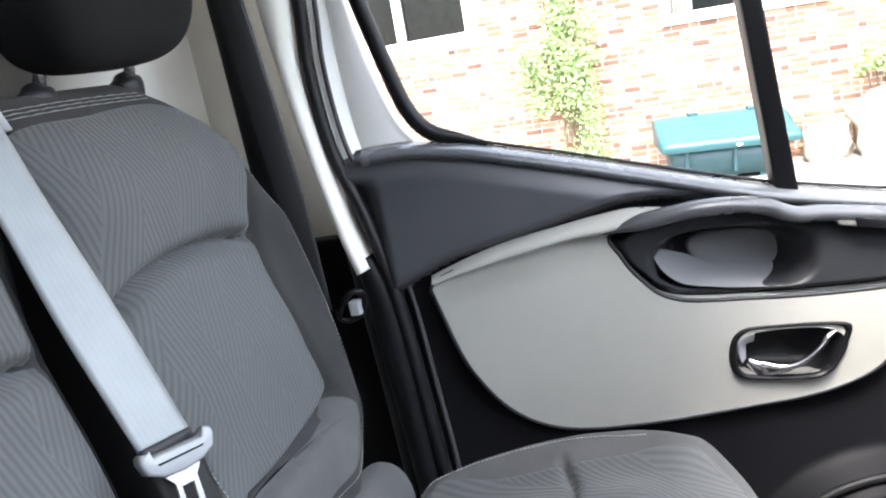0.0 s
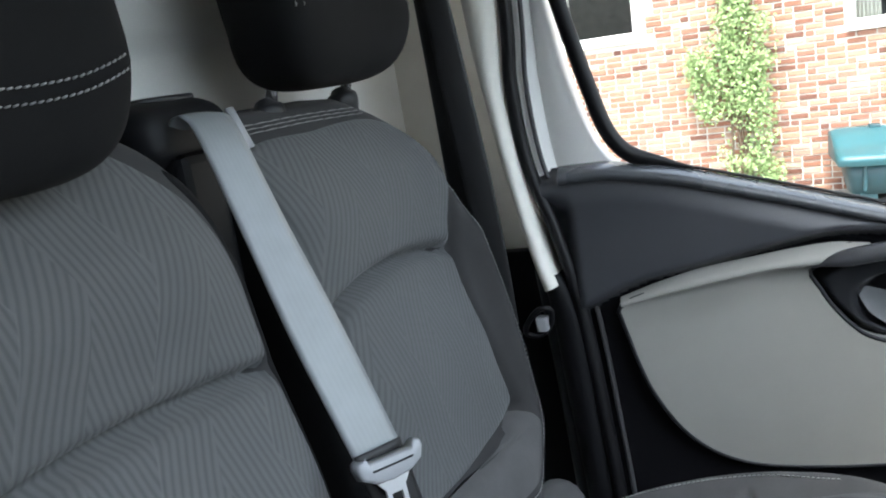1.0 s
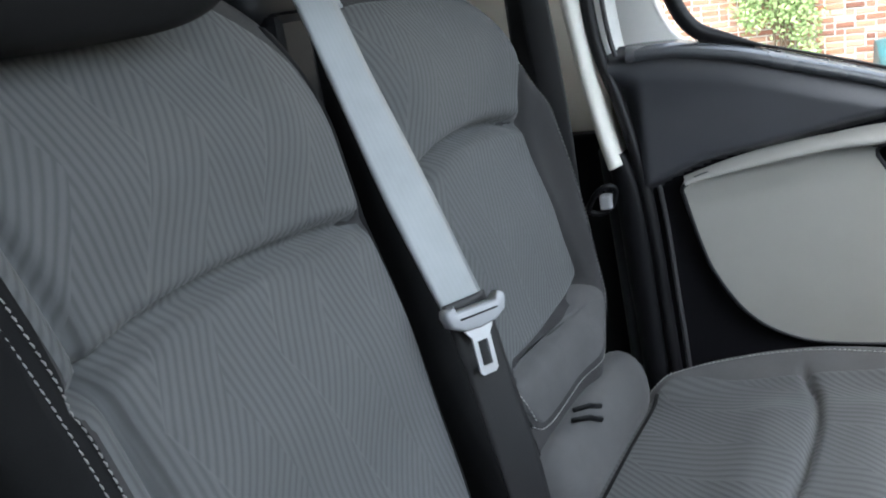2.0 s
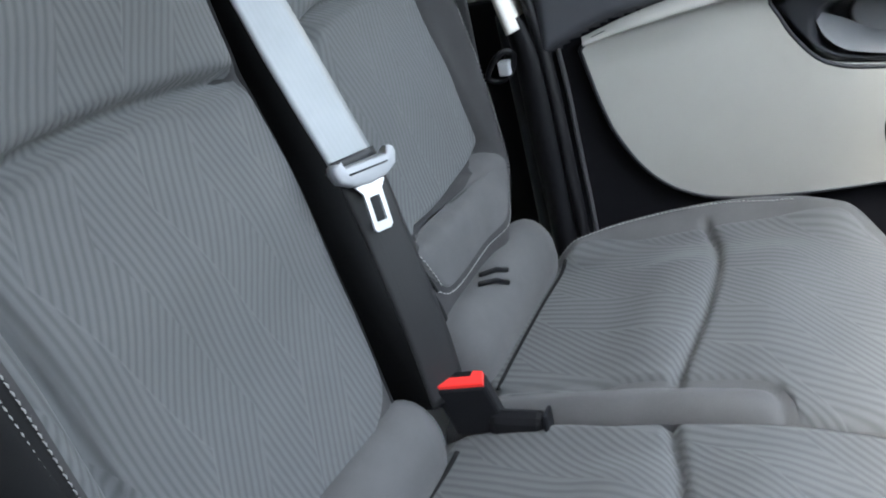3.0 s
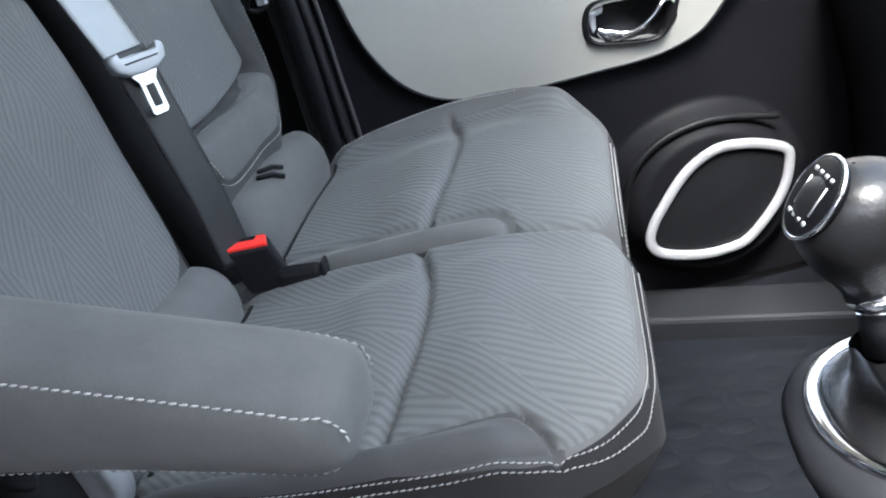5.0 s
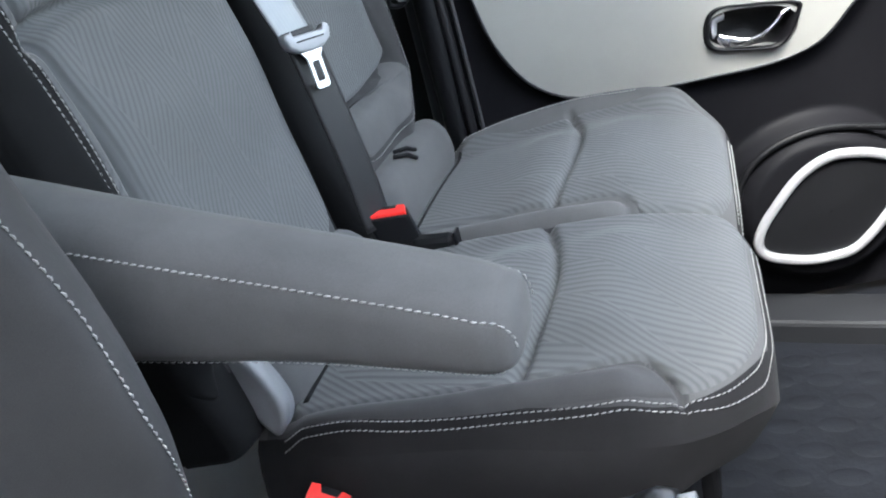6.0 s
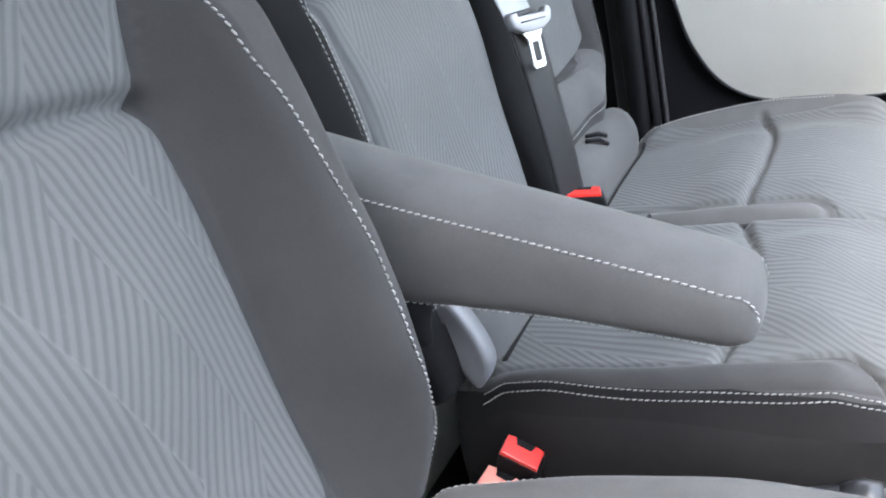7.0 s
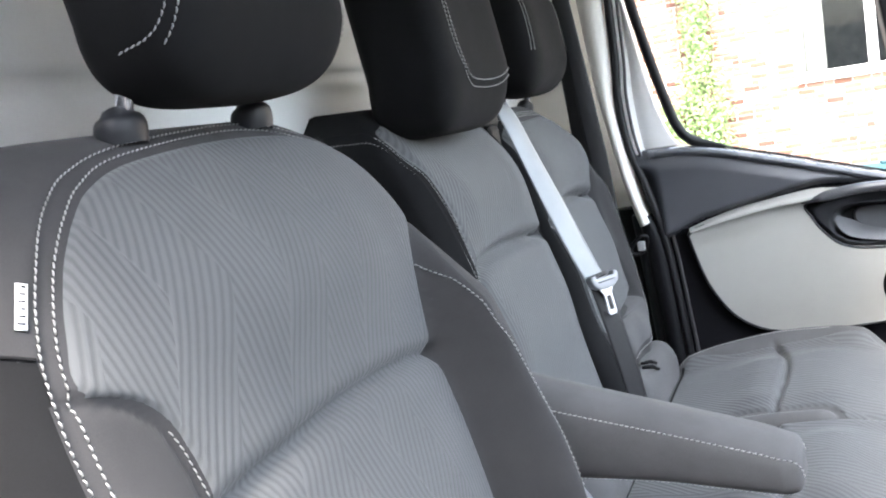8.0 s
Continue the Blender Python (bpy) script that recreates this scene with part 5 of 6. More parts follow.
def driver_seat():
    seat = thing("driver_seat", (-0.15, -0.13, FLOOR), "dark grey cloth driver's seat with pale double stitching", "seat", SEATS)
    rt = [(1.08, 0.10), (1.14, 0.135), (1.2, 0.155), (1.3, 0.162), (1.45, 0.160), (1.55, 0.153), (1.6, 0.143), (1.64, 0.127), (1.67, 0.107), (1.69, 0.082), (1.705, 0.052), (1.72, 0.01)]
    lf = [(z, -0.28 - y - 0.02 * (z < 1.68)) for z, y in rt]
    edge_r = [(0.135, 1.588), (0.10, 1.578), (0.07, 1.556), (0.049, 1.52), (0.033, 1.475), (0.032, 1.44), (0.034, 1.40), (0.034, 1.35), (0.036, 1.30), (0.040, 1.22), (0.05, 1.15)]
    foot = [(z, y) for y, z in edge_r]
    crest = [(1.58, 0.12), (1.55, 0.072), (1.5, 0.056), (1.45, 0.066), (1.4, 0.077), (1.35, 0.083), (1.3, 0.084), (1.25, 0.090), (1.2, 0.108), (1.1, 0.11)]
    high = [(1.60, 0.0), (1.575, 0.006), (1.55, 0.026), (1.5, 0.066), (1.45, 0.073), (1.4, 0.078), (1.35, 0.086), (1.3, 0.088), (1.25, 0.086), (1.2, 0.072), (1.15, 0.05), (1.1, 0.02)]
    edge_l = [(-0.392, 1.558), (-0.367, 1.549), (-0.353, 1.539), (-0.34, 1.525), (-0.334, 1.506), (-0.328, 1.472), (-0.326, 1.40), (-0.33, 1.3), (-0.33, 1.2)]
    outer_l = [(-0.112, 1.712), (-0.232, 1.704), (-0.293, 1.69), (-0.326, 1.673), (-0.349, 1.654), (-0.370, 1.628), (-0.384, 1.607), (-0.395, 1.586), (-0.401, 1.565), (-0.405, 1.539), (-0.406, 1.509), (-0.405, 1.44), (-0.40, 1.36), (-0.39, 1.28)]
    inner_l = [(-0.12, 1.706), (-0.241, 1.696), (-0.294, 1.680), (-0.326, 1.660), (-0.348, 1.640), (-0.361, 1.624), (-0.375, 1.603), (-0.385, 1.584), (-0.391, 1.563), (-0.394, 1.541), (-0.396, 1.505), (-0.395, 1.44), (-0.39, 1.36), (-0.38, 1.28)]
    b = Back(1.08, 1.72, lf, rt, 0.056,
             [(edge_r, 0.005, 0.004), (edge_l, 0.006, 0.004), ([((a[0] + c[0]) / 2, (a[1] + c[1]) / 2) for a, c in zip(outer_l, inner_l)], 0.003, 0.004),
              ([(0.030, 1.459), (-0.03, 1.468), (-0.13, 1.472), (-0.22, 1.468), (-0.308, 1.459)], 0.018, 0.008)],
             [([(-0.2, 1.36), (-0.06, 1.36)], 0.014, 0.075), ([(-0.2, 1.59), (-0.06, 1.59)], 0.012, 0.065)],
             dish=0.006, bolsters=[(foot, crest, high, 1), ([(1.08, -0.30), (1.3, -0.31), (1.5, -0.32), (1.6, -0.33)], [(1.08, -0.385), (1.3, -0.39), (1.5, -0.395), (1.6, -0.40)], [(1.08, 0.02), (1.3, 0.03), (1.45, 0.025), (1.55, 0.01), (1.62, 0.0)], -1)])
    rim = [(0.115, 1.588), (0.095, 1.576), (0.066, 1.554), (0.046, 1.52), (0.030, 1.475), (0.029, 1.44), (0.031, 1.40), (0.031, 1.35), (0.033, 1.30), (0.035, 1.25), (0.034, 1.20), (0.02, 1.178), (-0.02, 1.17)]
    top = [(-0.13, 1.700), (-0.03, 1.698), (0.03, 1.688), (0.075, 1.665), (0.105, 1.625)]
    edge_out = table([(z, y) for y, z in outer_l])
    bk = put_back(seat, b, top + rim + [(-0.27, 1.17), (-0.305, 1.178), (-0.32, 1.20), (-0.322, 1.25), (-0.322, 1.31), (-0.319, 1.40), (-0.321, 1.472), (-0.327, 1.508), (-0.334, 1.528), (-0.349, 1.544), (-0.366, 1.553), (-0.384, 1.560), (-0.386, 1.574), (-0.379, 1.588), (-0.369, 1.606), (-0.355, 1.626), (-0.342, 1.641), (-0.320, 1.660), (-0.290, 1.678), (-0.238, 1.692)], black=lambda y, z: z < 1.466 - 0.302 * y and y < edge_out(z) - 0.003, fine=150)
    p, n = b.line([(0.066, 1.553), (0.060, 1.525), (0.055, 1.50), (0.058, 1.475), (0.066, 1.45), (0.077, 1.40), (0.083, 1.35), (0.083, 1.30), (0.089, 1.25), (0.104, 1.20), (0.108, 1.15), (0.09, 1.11)])
    stitch_line("bolster_stitching", p, n, bk, thick=0.0008)
    for run in ([(0.02, 1.694), (-0.04, 1.710)] + outer_l, [(0.02, 1.686), (-0.045, 1.703)] + inner_l):
        p, n = b.line(run)
        stitch_line("edge_stitching", p, n, bk, thick=0.00075)
    p, n = b.line([(-0.334, 1.520), (-0.328, 1.50), (-0.322, 1.46), (-0.320, 1.40), (-0.328, 1.30)], lift=0.0012)
    stitch_line("bolster_stitching", p, n, bk)
    p, n = b.line([(-0.440, 1.600), (-0.415, 1.595), (-0.397, 1.587)])
    v, f = tube(p, 0.0012, 0.0012, 6)
    part("side_seam", v, f, HEAD_CLOTH, bk)
    # sewn-in label with a column of marks that cannot be read
    lo_, n_ = b.point(-0.395, 1.6035, 0.001)
    hi_, _ = b.point(-0.378, 1.629, 0.001)
    run = (hi_ - lo_).normalized()
    wide = n_.cross(run).normalized()
    corner = lambda a, c, d: (lo_ + hi_) / 2 + wide * a + run * c + n_ * d
    lab = prism([(-0.0034, -0.0155), (0.0034, -0.0155), (0.0034, 0.0155), (-0.0034, 0.0155)], corner, 0.0012, PAINT_WHITE, "sewn_label", bk, "small white sewn-in label")
    for k in range(6):
        c = -0.0125 + 0.005 * k
        prism([(-0.0022, c), (0.0024 - 0.001 * (k % 3), c), (0.0024 - 0.001 * (k % 3), c + 0.0014), (-0.0022, c + 0.0014)], lambda a, b_, d: corner(a, b_, 0.0013 + d), 0.0002, TRIM_DARK, "label_mark", lab)
    pad = Pad(-0.38, 0.12,
              [(-0.38, -0.36), (-0.2, -0.39), (0.12, -0.37)], [(-0.38, 0.115), (-0.2, 0.14), (0.05, 0.13), (0.12, 0.10)],
              [(-0.38, 1.10), (-0.32, 1.115), (-0.22, 1.135), (-0.1, 1.152), (0.05, 1.15), (0.12, 1.12)],
              [([(-0.12, 0.06), (-0.10, -0.13), (-0.12, -0.32)], 0.012, 0.01), ([(-0.36, 0.06), (-0.1, 0.06), (0.1, 0.05)], 0.010, 0.006), ([(-0.36, -0.32), (-0.1, -0.32), (0.1, -0.31)], 0.010, 0.006)],
              [([(-0.3, 0.10), (-0.1, 0.105), (0.04, 0.095)], 0.03, 0.03), ([(-0.3, -0.36), (-0.1, -0.365), (0.04, -0.355)], 0.03, 0.03)])
    pd = put_pad(seat, pad, [(-0.36, 0.04), (-0.1, 0.05), (0.09, 0.03), (0.1, -0.13), (0.09, -0.29), (-0.1, -0.31), (-0.36, -0.30)], low=0.86, black_side=False)
    p, n = pad.line([(-0.34, 0.10), (-0.2, 0.118), (-0.05, 0.118), (0.06, 0.10)])
    stitch_line("cushion_stitching", p, n, pd)
    put_head("headrest", seat, -0.112, 1.842, -0.475, 0.138, 0.115, 0.064, (-0.209, -0.036), (-0.49, 1.79), (-0.518, 1.722), "black cloth headrest on two steel posts", foot=-0.66)
    box_part("seat_base", (-0.34, -0.34, FLOOR), (0.06, 0.08, 0.90), TRIM_BLACK, seat, "black steel seat base", 0.01)
    # folding armrest on the inboard side
    st = spline([(-0.47, 1.392, 1.265), (-0.40, 1.370, 1.259), (-0.333, 1.349, 1.255), (-0.29, 1.336, 1.253), (-0.229, 1.318, 1.249), (-0.159, 1.297, 1.240), (-0.13, 1.288, 1.236), (-0.112, 1.281, 1.2345), (-0.104, 1.277, 1.2355)], 6)
    yc, hw, sides = 0.208, 0.043, 40
    verts = []
    for i, (x, top, low) in enumerate(st):
        e = min(1.0, max(0.05, ((-0.085 - x) / 0.03)) ** 0.2)
        for j in range(sides):
            a = 2 * math.pi * j / sides
            ca, sa = math.cos(a), math.sin(a)
            yy = yc + hw * e * math.copysign(abs(ca) ** 0.55, ca)
            zz = (top + low) / 2 + (top - low) / 2 * math.copysign(abs(sa) ** 0.6, sa) + (0.010 * (1 - ((yy - yc) / hw) ** 2) if sa > 0.3 else 0)
            verts.append((x, yy, zz))
    # rounded nose
    last = [Vector(q) for q in verts[-sides:]]
    mid = sum(last, Vector()) / sides
    for a in (0.3, 0.6, 0.85, 1.1, 1.3, 1.45):
        verts += [mid + (q - mid) * math.cos(a) ** 0.7 + Vector((0.0125 * math.sin(a), 0, 0)) for q in last]
    count = len(verts) // sides
    faces = grid_faces(count, sides, True) + [tuple(range(sides - 1, -1, -1)), tuple(range((count - 1) * sides, count * sides))]
    arm = part("armrest", verts, faces, CLOTH, seat, "dark grey cloth folding armrest, lowered")
    def arm_at(x, top, low, ang):
        e = min(1.0, max(0.05, ((-0.085 - x) / 0.03)) ** 0.2)
        ca, sa = math.cos(ang), math.sin(ang)
        yy = yc + hw * e * math.copysign(abs(ca) ** 0.55, ca)
        zz = (top + low) / 2 + (top - low) / 2 * math.copysign(abs(sa) ** 0.6, sa) + (0.010 * (1 - ((yy - yc) / hw) ** 2) if sa > 0.3 else 0)
        return Vector((x, yy, zz)), Vector((0.05, 0.8 * ca, 0.6 * sa)).normalized()

    for ang, stations in ((math.pi - 0.62, st), (math.pi + 0.95, st[4:]), (0.62, st[-16:])):
        pts = [arm_at(x, top, low, ang) for x, top, low in stations]
        line, nrm = [p + n * 0.0006 for p, n in pts], [n for _, n in pts]
        if abs(ang - math.pi - 0.95) > 0.1:
            side = 1 if ang < 1 else -1
            line += [Vector((-0.0975, yc + side * hw * 0.84, 1.271)), Vector((-0.0935, yc + side * hw * 0.76, 1.262)), Vector((-0.0935, yc + side * hw * 0.76, 1.252))]
            nrm += [Vector((0.6, side * 0.7, 0.3)).normalized()] * 3
        stitch_line("armrest_stitching", line, nrm, arm, thick=0.0006 if ang > math.pi else 0.0008)


outer_seat()
middle_seat()
driver_seat()


hinge = thing("hinge_cover", (-0.40, 0.32, 1.0), "pale grey plastic hinge cover between the seats", "hinge cover")
cover_line = [(-0.440, 1.205), (-0.405, 1.192), (-0.378, 1.160), (-0.362, 1.128), (-0.361, 1.108), (-0.370, 1.090), (-0.379, 1.087), (-0.396, 1.106), (-0.418, 1.134), (-0.445, 1.160)]
prism([tuple(p) for p in spline(cover_line, 4, True)], lambda a, b, d: Vector((a, 0.350 - d - 0.10 * (a + 0.40), b)), 0.024, PULL_PAD, "cover", hinge, "", 0.006)

# ------------------------------------------------------------------ belts and buckles
def strap(name, left, right, mat, parent, thick=0.0014, label="", n=6, sag=0.0):
    """Belt webbing between two edge lines, with a soft cross curve."""
    lft, rgt = [Vector(p) for p in spline(left, n)], [Vector(p) for p in spline(right, n)]
    verts, uvs, s = [], [], 0.0
    cols = 9
    for i in range(len(lft)):
        if i:
            s += (lft[i] - lft[i - 1]).length
        nx = (rgt[i] - lft[i]).cross((lft[min(i + 1, len(lft) - 1)] - lft[max(i - 1, 0)])).normalized()
        if nx.x < 0:
            nx = -nx
        for layer in (1, -1):
            for j in range(cols):
                w = j / (cols - 1) if layer == 1 else 1 - j / (cols - 1)
                verts.append(lft[i].lerp(rgt[i], w) + nx * (thick * layer / 2 + 0.002 * math.sin(math.pi * w)))
                uvs.append((w * 0.047, s))
    k = 2 * cols
    faces = grid_faces(len(lft), k, True) + [tuple(range(k - 1, -1, -1)), tuple(range((len(lft) - 1) * k, len(lft) * k))]
    return part(name, verts, faces, mat, parent, label, True, uvs)


belt = thing("seat_belt", (-0.46, 0.665, 1.14), "grey seat belt hanging with its tongue between the passenger seats", "seat belt")
strap("webbing",
      [(-0.55, 0.652, 1.692), (-0.541, 0.652, 1.701), (-0.530, 0.652, 1.700), (-0.517, 0.651, 1.681), (-0.488, 0.647, 1.594), (-0.46, 0.643, 1.508), (-0.439, 0.643, 1.447), (-0.414, 0.640, 1.386)],
      [(-0.545, 0.698, 1.690), (-0.532, 0.698, 1.699), (-0.512, 0.692, 1.695), (-0.497, 0.688, 1.671), (-0.473, 0.687, 1.603), (-0.445, 0.689, 1.524), (-0.42, 0.689, 1.452), (-0.396, 0.686, 1.386)],
      BELT, belt, label="pale grey belt webbing")
strap("lower_webbing",
      [(-0.412, 0.634, 1.40), (-0.403, 0.636, 1.35), (-0.393, 0.638, 1.29), (-0.382, 0.640, 1.22), (-0.374, 0.640, 1.15)],
      [(-0.392, 0.678, 1.40), (-0.383, 0.679, 1.35), (-0.373, 0.680, 1.29), (-0.362, 0.681, 1.22), (-0.355, 0.680, 1.15)],
      BELT_DARK, belt, label="dark lower belt webbing")
TA, TB = Vector((-0.405, 0.6225, 1.394)), Vector((-0.377, 0.6805, 1.392))
AX = (TB - TA).normalized()
TN = Vector((0.9, -0.40, 0.18)).normalized()
TN = (TN - AX * TN.dot(AX)).normalized()
TD = AX.cross(TN).normalized()
if TD.z > 0:
    TD = -TD


def on_tongue(a, b, d):
    return (TA + TB) / 2 + AX * a + TD * b + TN * d


body = [(-0.0325, -0.005), (-0.0295, -0.007), (-0.026, -0.0055), (-0.022, -0.002), (0.022, -0.002), (0.026, -0.0055), (0.0295, -0.007), (0.0325, -0.005), (0.0335, 0.0), (0.030, 0.010), (0.018, 0.0165), (0.0, 0.0185), (-0.018, 0.0165), (-0.030, 0.010), (-0.0335, 0.0)]
tongue = prism(body, lambda a, b, d: on_tongue(a, b, d - 0.006), 0.013, TONGUE, "belt_tongue", belt, "grey plastic belt tongue with a steel blade", 0.003)
# shade inside the tongue's slot, laid on the body as a dark strip
prism([(-0.021, 0.0045), (0.021, 0.0045), (0.020, 0.0062), (-0.020, 0.0062)], lambda a, b, d: on_tongue(a, b, 0.0068 + d), 0.0012, TRIM_DARK, "slot_shade", tongue, "", 0.0004)


def build_blade():
    outer = [(-0.016, 0.018), (-0.010, 0.026), (-0.010, 0.058), (-0.007, 0.061), (0.007, 0.061), (0.010, 0.058), (0.010, 0.026), (0.016, 0.018)]
    inner = [(-0.0055, 0.030), (-0.0055, 0.030), (-0.0055, 0.052), (-0.004, 0.053), (0.004, 0.053), (0.0055, 0.052), (0.0055, 0.030), (0.0055, 0.030)]
    verts = []
    for ring, d in ((outer, 0.0), (outer, 0.0022), (inner, 0.0022), (inner, 0.0)):
        verts += [on_tongue(a, b, d) for a, b in ring]
    part("blade", verts, grid_faces(4, 8, True, True), SATIN, tongue, "bright steel tongue blade", False)


build_blade()
v, f = head_shape(0.684, 1.686, -0.588, 0.062, 0.036, 0.054, 3.0, 30, 40)
housing = tagged(part("belt_housing", v, f, TRIM_BLACK), "black plastic shoulder housing of the middle belt", "belt housing")
v, f = tube([(-0.586 + 0.017 * math.copysign(abs(math.sin(a)) ** 0.7, math.sin(a)), 0.690 + 0.034 * math.copysign(abs(math.cos(a)) ** 0.7, math.cos(a)), 1.7195 + 0.08 * (0.69 - 0.690 - 0.034 * math.cos(a)) ** 2) for a in np.linspace(0, 2 * math.pi, 28, endpoint=False)], 0.0035, 0.003, 8, True)
part("slot_rim", v, f, TRIM_DARK, housing)
# light on the edge of the recessed slot, painted as a pale box
box_part("slot_lit_edge", (-0.592, 0.69, 1.716), (-0.572, 0.722, 1.7235), PAINT_GREY, housing, "pale box for the lit slot edge", 0.002)
box_part("housing_side", (-0.60, 0.645, 1.10), (-0.535, 0.70, 1.67), TRIM_BLACK, housing, "black trim below the belt housing", 0.01)
v, f = tube([(-0.520, 0.703, 1.702), (-0.513, 0.703, 1.684), (-0.505, 0.703, 1.665)], 0.006, 0.003, 8, up=(0, 1, 0))
part("belt_clip", v, f, TONGUE, housing, "pale belt guide edge")


def buckle(name, origin, axis_w, axis_up, wide, deep, tall, label, group="", red=None):
    """A buckle: black shell, red press button, stalk."""
    o, w, up = Vector(origin), Vector(axis_w).normalized(), Vector(axis_up).normalized()
    d = w.cross(up).normalized()
    m = Matrix((w, d, up)).transposed().to_4x4()
    m.translation = o
    bk = thing(name, o - up * tall, label, "buckle", group)
    box_part("shell", (-wide / 2, -deep / 2, -tall), (wide / 2, deep / 2, 0), TRIM_BLACK, bk, "", 0.004, m)
    hw_, hd = wide / 2 - 0.002, deep / 2 - 0.002
    shape = [(-hw_, -hd), (hw_, -hd), (hw_, hd), (hw_ - 0.008, hd), (hw_ - 0.011, hd - 0.008), (0.011 - hw_, hd - 0.008), (0.008 - hw_, hd), (-hw_, hd)]
    btn = prism(shape, lambda a, b_, c: m @ Vector((a, -b_, c - 0.004)), 0.0075, red or RED, "button", bk, "red press button", 0.0012, False)
    box_part("button_slot", (0.0105 - hw_, -hd - 0.001, -0.004), (hw_ - 0.0105, 0.0075 - hd, 0.0032), TRIM_BLACK, btn, "black slot for the tongue", 0.0005, m)
    stalk = [m @ Vector((0, 0, -tall + 0.004)), m @ Vector((0, 0, -tall - 0.05)), m @ Vector((0, 0, -tall - 0.11))]
    v, f = tube(stalk, 0.010, 0.006, 8, up=(1, 0, 0))
    part("stalk", v, f, TRIM_BLACK, bk)
    return bk


BUCKLES = "seat belt buckles"
buckle("belt_buckle", (-0.354, 0.664, 1.166), (0.036, 0.012, -0.003), (-0.15, -0.25, 1), 0.052, 0.022, 0.065, "black buckle with a red button beside the middle seat", BUCKLES)
buckle("belt_buckle", (-0.322, 0.285, 1.045), (0.036, 0.002, -0.019), (0.35, -0.25, 1), 0.042, 0.026, 0.06, "black buckle with a red button low between the seats", BUCKLES)
buckle("belt_buckle", (-0.340, 0.265, 1.022), (0.036, -0.004, -0.014), (0.30, -0.25, 1), 0.042, 0.026, 0.06, "black buckle with a pale red button low between the seats", BUCKLES, PALE_RED)
sleeve = thing("buckle_sleeve", (-0.30, 0.668, 1.09), "black elastic sleeve beside the middle buckle", "buckle sleeve")
box_part("sleeve", (-0.335, 0.664, 1.08), (-0.276, 0.684, 1.128), TRIM_BLACK, sleeve, "", 0.009)
box_part("sleeve_hem", (-0.278, 0.663, 1.088), (-0.273, 0.685, 1.131), TRIM_BLACK, sleeve, "", 0.003)

door_belt = thing("seat_belt", (-0.44, 1.11, 1.2), "black seat belt running down the pale door pillar", "seat belt")
strap("webbing", [(-0.525, 1.10, 2.0), (-0.507, 1.10, 1.797), (-0.499, 1.10, 1.653), (-0.490, 1.105, 1.50), (-0.486, 1.112, 1.42), (-0.484, 1.115, 1.36)],
      [(-0.49, 1.105, 2.0), (-0.474, 1.11, 1.791), (-0.464, 1.112, 1.66), (-0.458, 1.115, 1.56), (-0.455, 1.118, 1.46), (-0.454, 1.118, 1.36)], BELT_DARK, door_belt, label="black belt webbing")
strap("rear_webbing", [(-0.535, 1.13, 1.90), (-0.53, 1.13, 1.6), (-0.53, 1.13, 1.2)], [(-0.495, 1.14, 1.90), (-0.488, 1.14, 1.6), (-0.488, 1.14, 1.2)], BELT_DARK, door_belt)
v, f = tube(spline([(-0.440, 1.105, 1.352), (-0.428, 1.098, 1.372), (-0.412, 1.100, 1.385), (-0.402, 1.11, 1.378), (-0.410, 1.115, 1.355), (-0.426, 1.112, 1.345)], 5, True), 0.004, 0.004, 8, True)
guide = part("belt_guide", v, f, TRIM_GLOSS, door_belt, "black wire belt guide")
box_part("guide_bolt", (-0.424, 1.102, 1.352), (-0.408, 1.118, 1.372), SATIN, guide, "grey guide clip", 0.003)

# ------------------------------------------------------------------ console, gear lever, parking brake, dashboard
dash = thing("dashboard", (0.7, 0.4, FLOOR), "dark grey moulded dashboard", "dashboard")


def build_dash():
    prof = spline([(0.50, FLOOR + 0.05), (0.47, 0.85), (0.46, 1.0), (0.44, 1.12), (0.43, 1.22), (0.46, 1.32), (0.55, 1.38), (0.75, 1.36), (1.1, 1.28), (1.15, 1.2), (1.15, FLOOR + 0.02)], 6)
    ys = np.linspace(-0.58, 1.34, 40)
    verts = []
    for y in ys:
        for p in prof:
            verts.append((p[0] + 0.02 * math.sin(3 * y), y, p[1]))
    k = len(prof)
    part("dash_body", verts, grid_faces(len(ys), k, True) + [tuple(range(k - 1, -1, -1)), tuple(range((len(ys) - 1) * k, len(ys) * k))], TRIM_BLACK, dash)


build_dash()
console = thing("gear_console", (0.24, 0.28, FLOOR), "dark grey console carrying the gear lever", "console")


def build_console():
    levels = [(FLOOR, 0.55), (0.9, 0.58), (1.03, 0.66), (1.085, 0.78), (1.112, 0.86), (1.122, 0.83), (1.130, 0.74), (1.132, 0.66)]
    verts, n = [], 48
    for z, s in levels:
        for k in range(n):
            a = 2 * math.pi * k / n
            ca, sa = math.cos(a), math.sin(a)
            verts.append((0.255 + 0.125 * s * math.copysign(abs(ca) ** 0.7, ca), 0.318 + 0.115 * s * math.copysign(abs(sa) ** 0.7, sa), z))
    part("console_body", verts, grid_faces(len(levels), n, True) + [tuple(range((len(levels) - 1) * n, len(levels) * n))], TRIM_DARK, console)
    ring = [(0.254 + 0.088 * math.copysign(abs(math.cos(a)) ** 0.9, math.cos(a)), 0.318 + 0.083 * math.copysign(abs(math.sin(a)) ** 0.9, math.sin(a)), 1.133) for a in np.linspace(0, 2 * math.pi, 48, endpoint=False)]
    v, f = tube(ring, 0.0045, 0.006, 10, True)
    part("console_ring", v, f, CHROME, console, "bright chrome gaiter ring")


build_console()
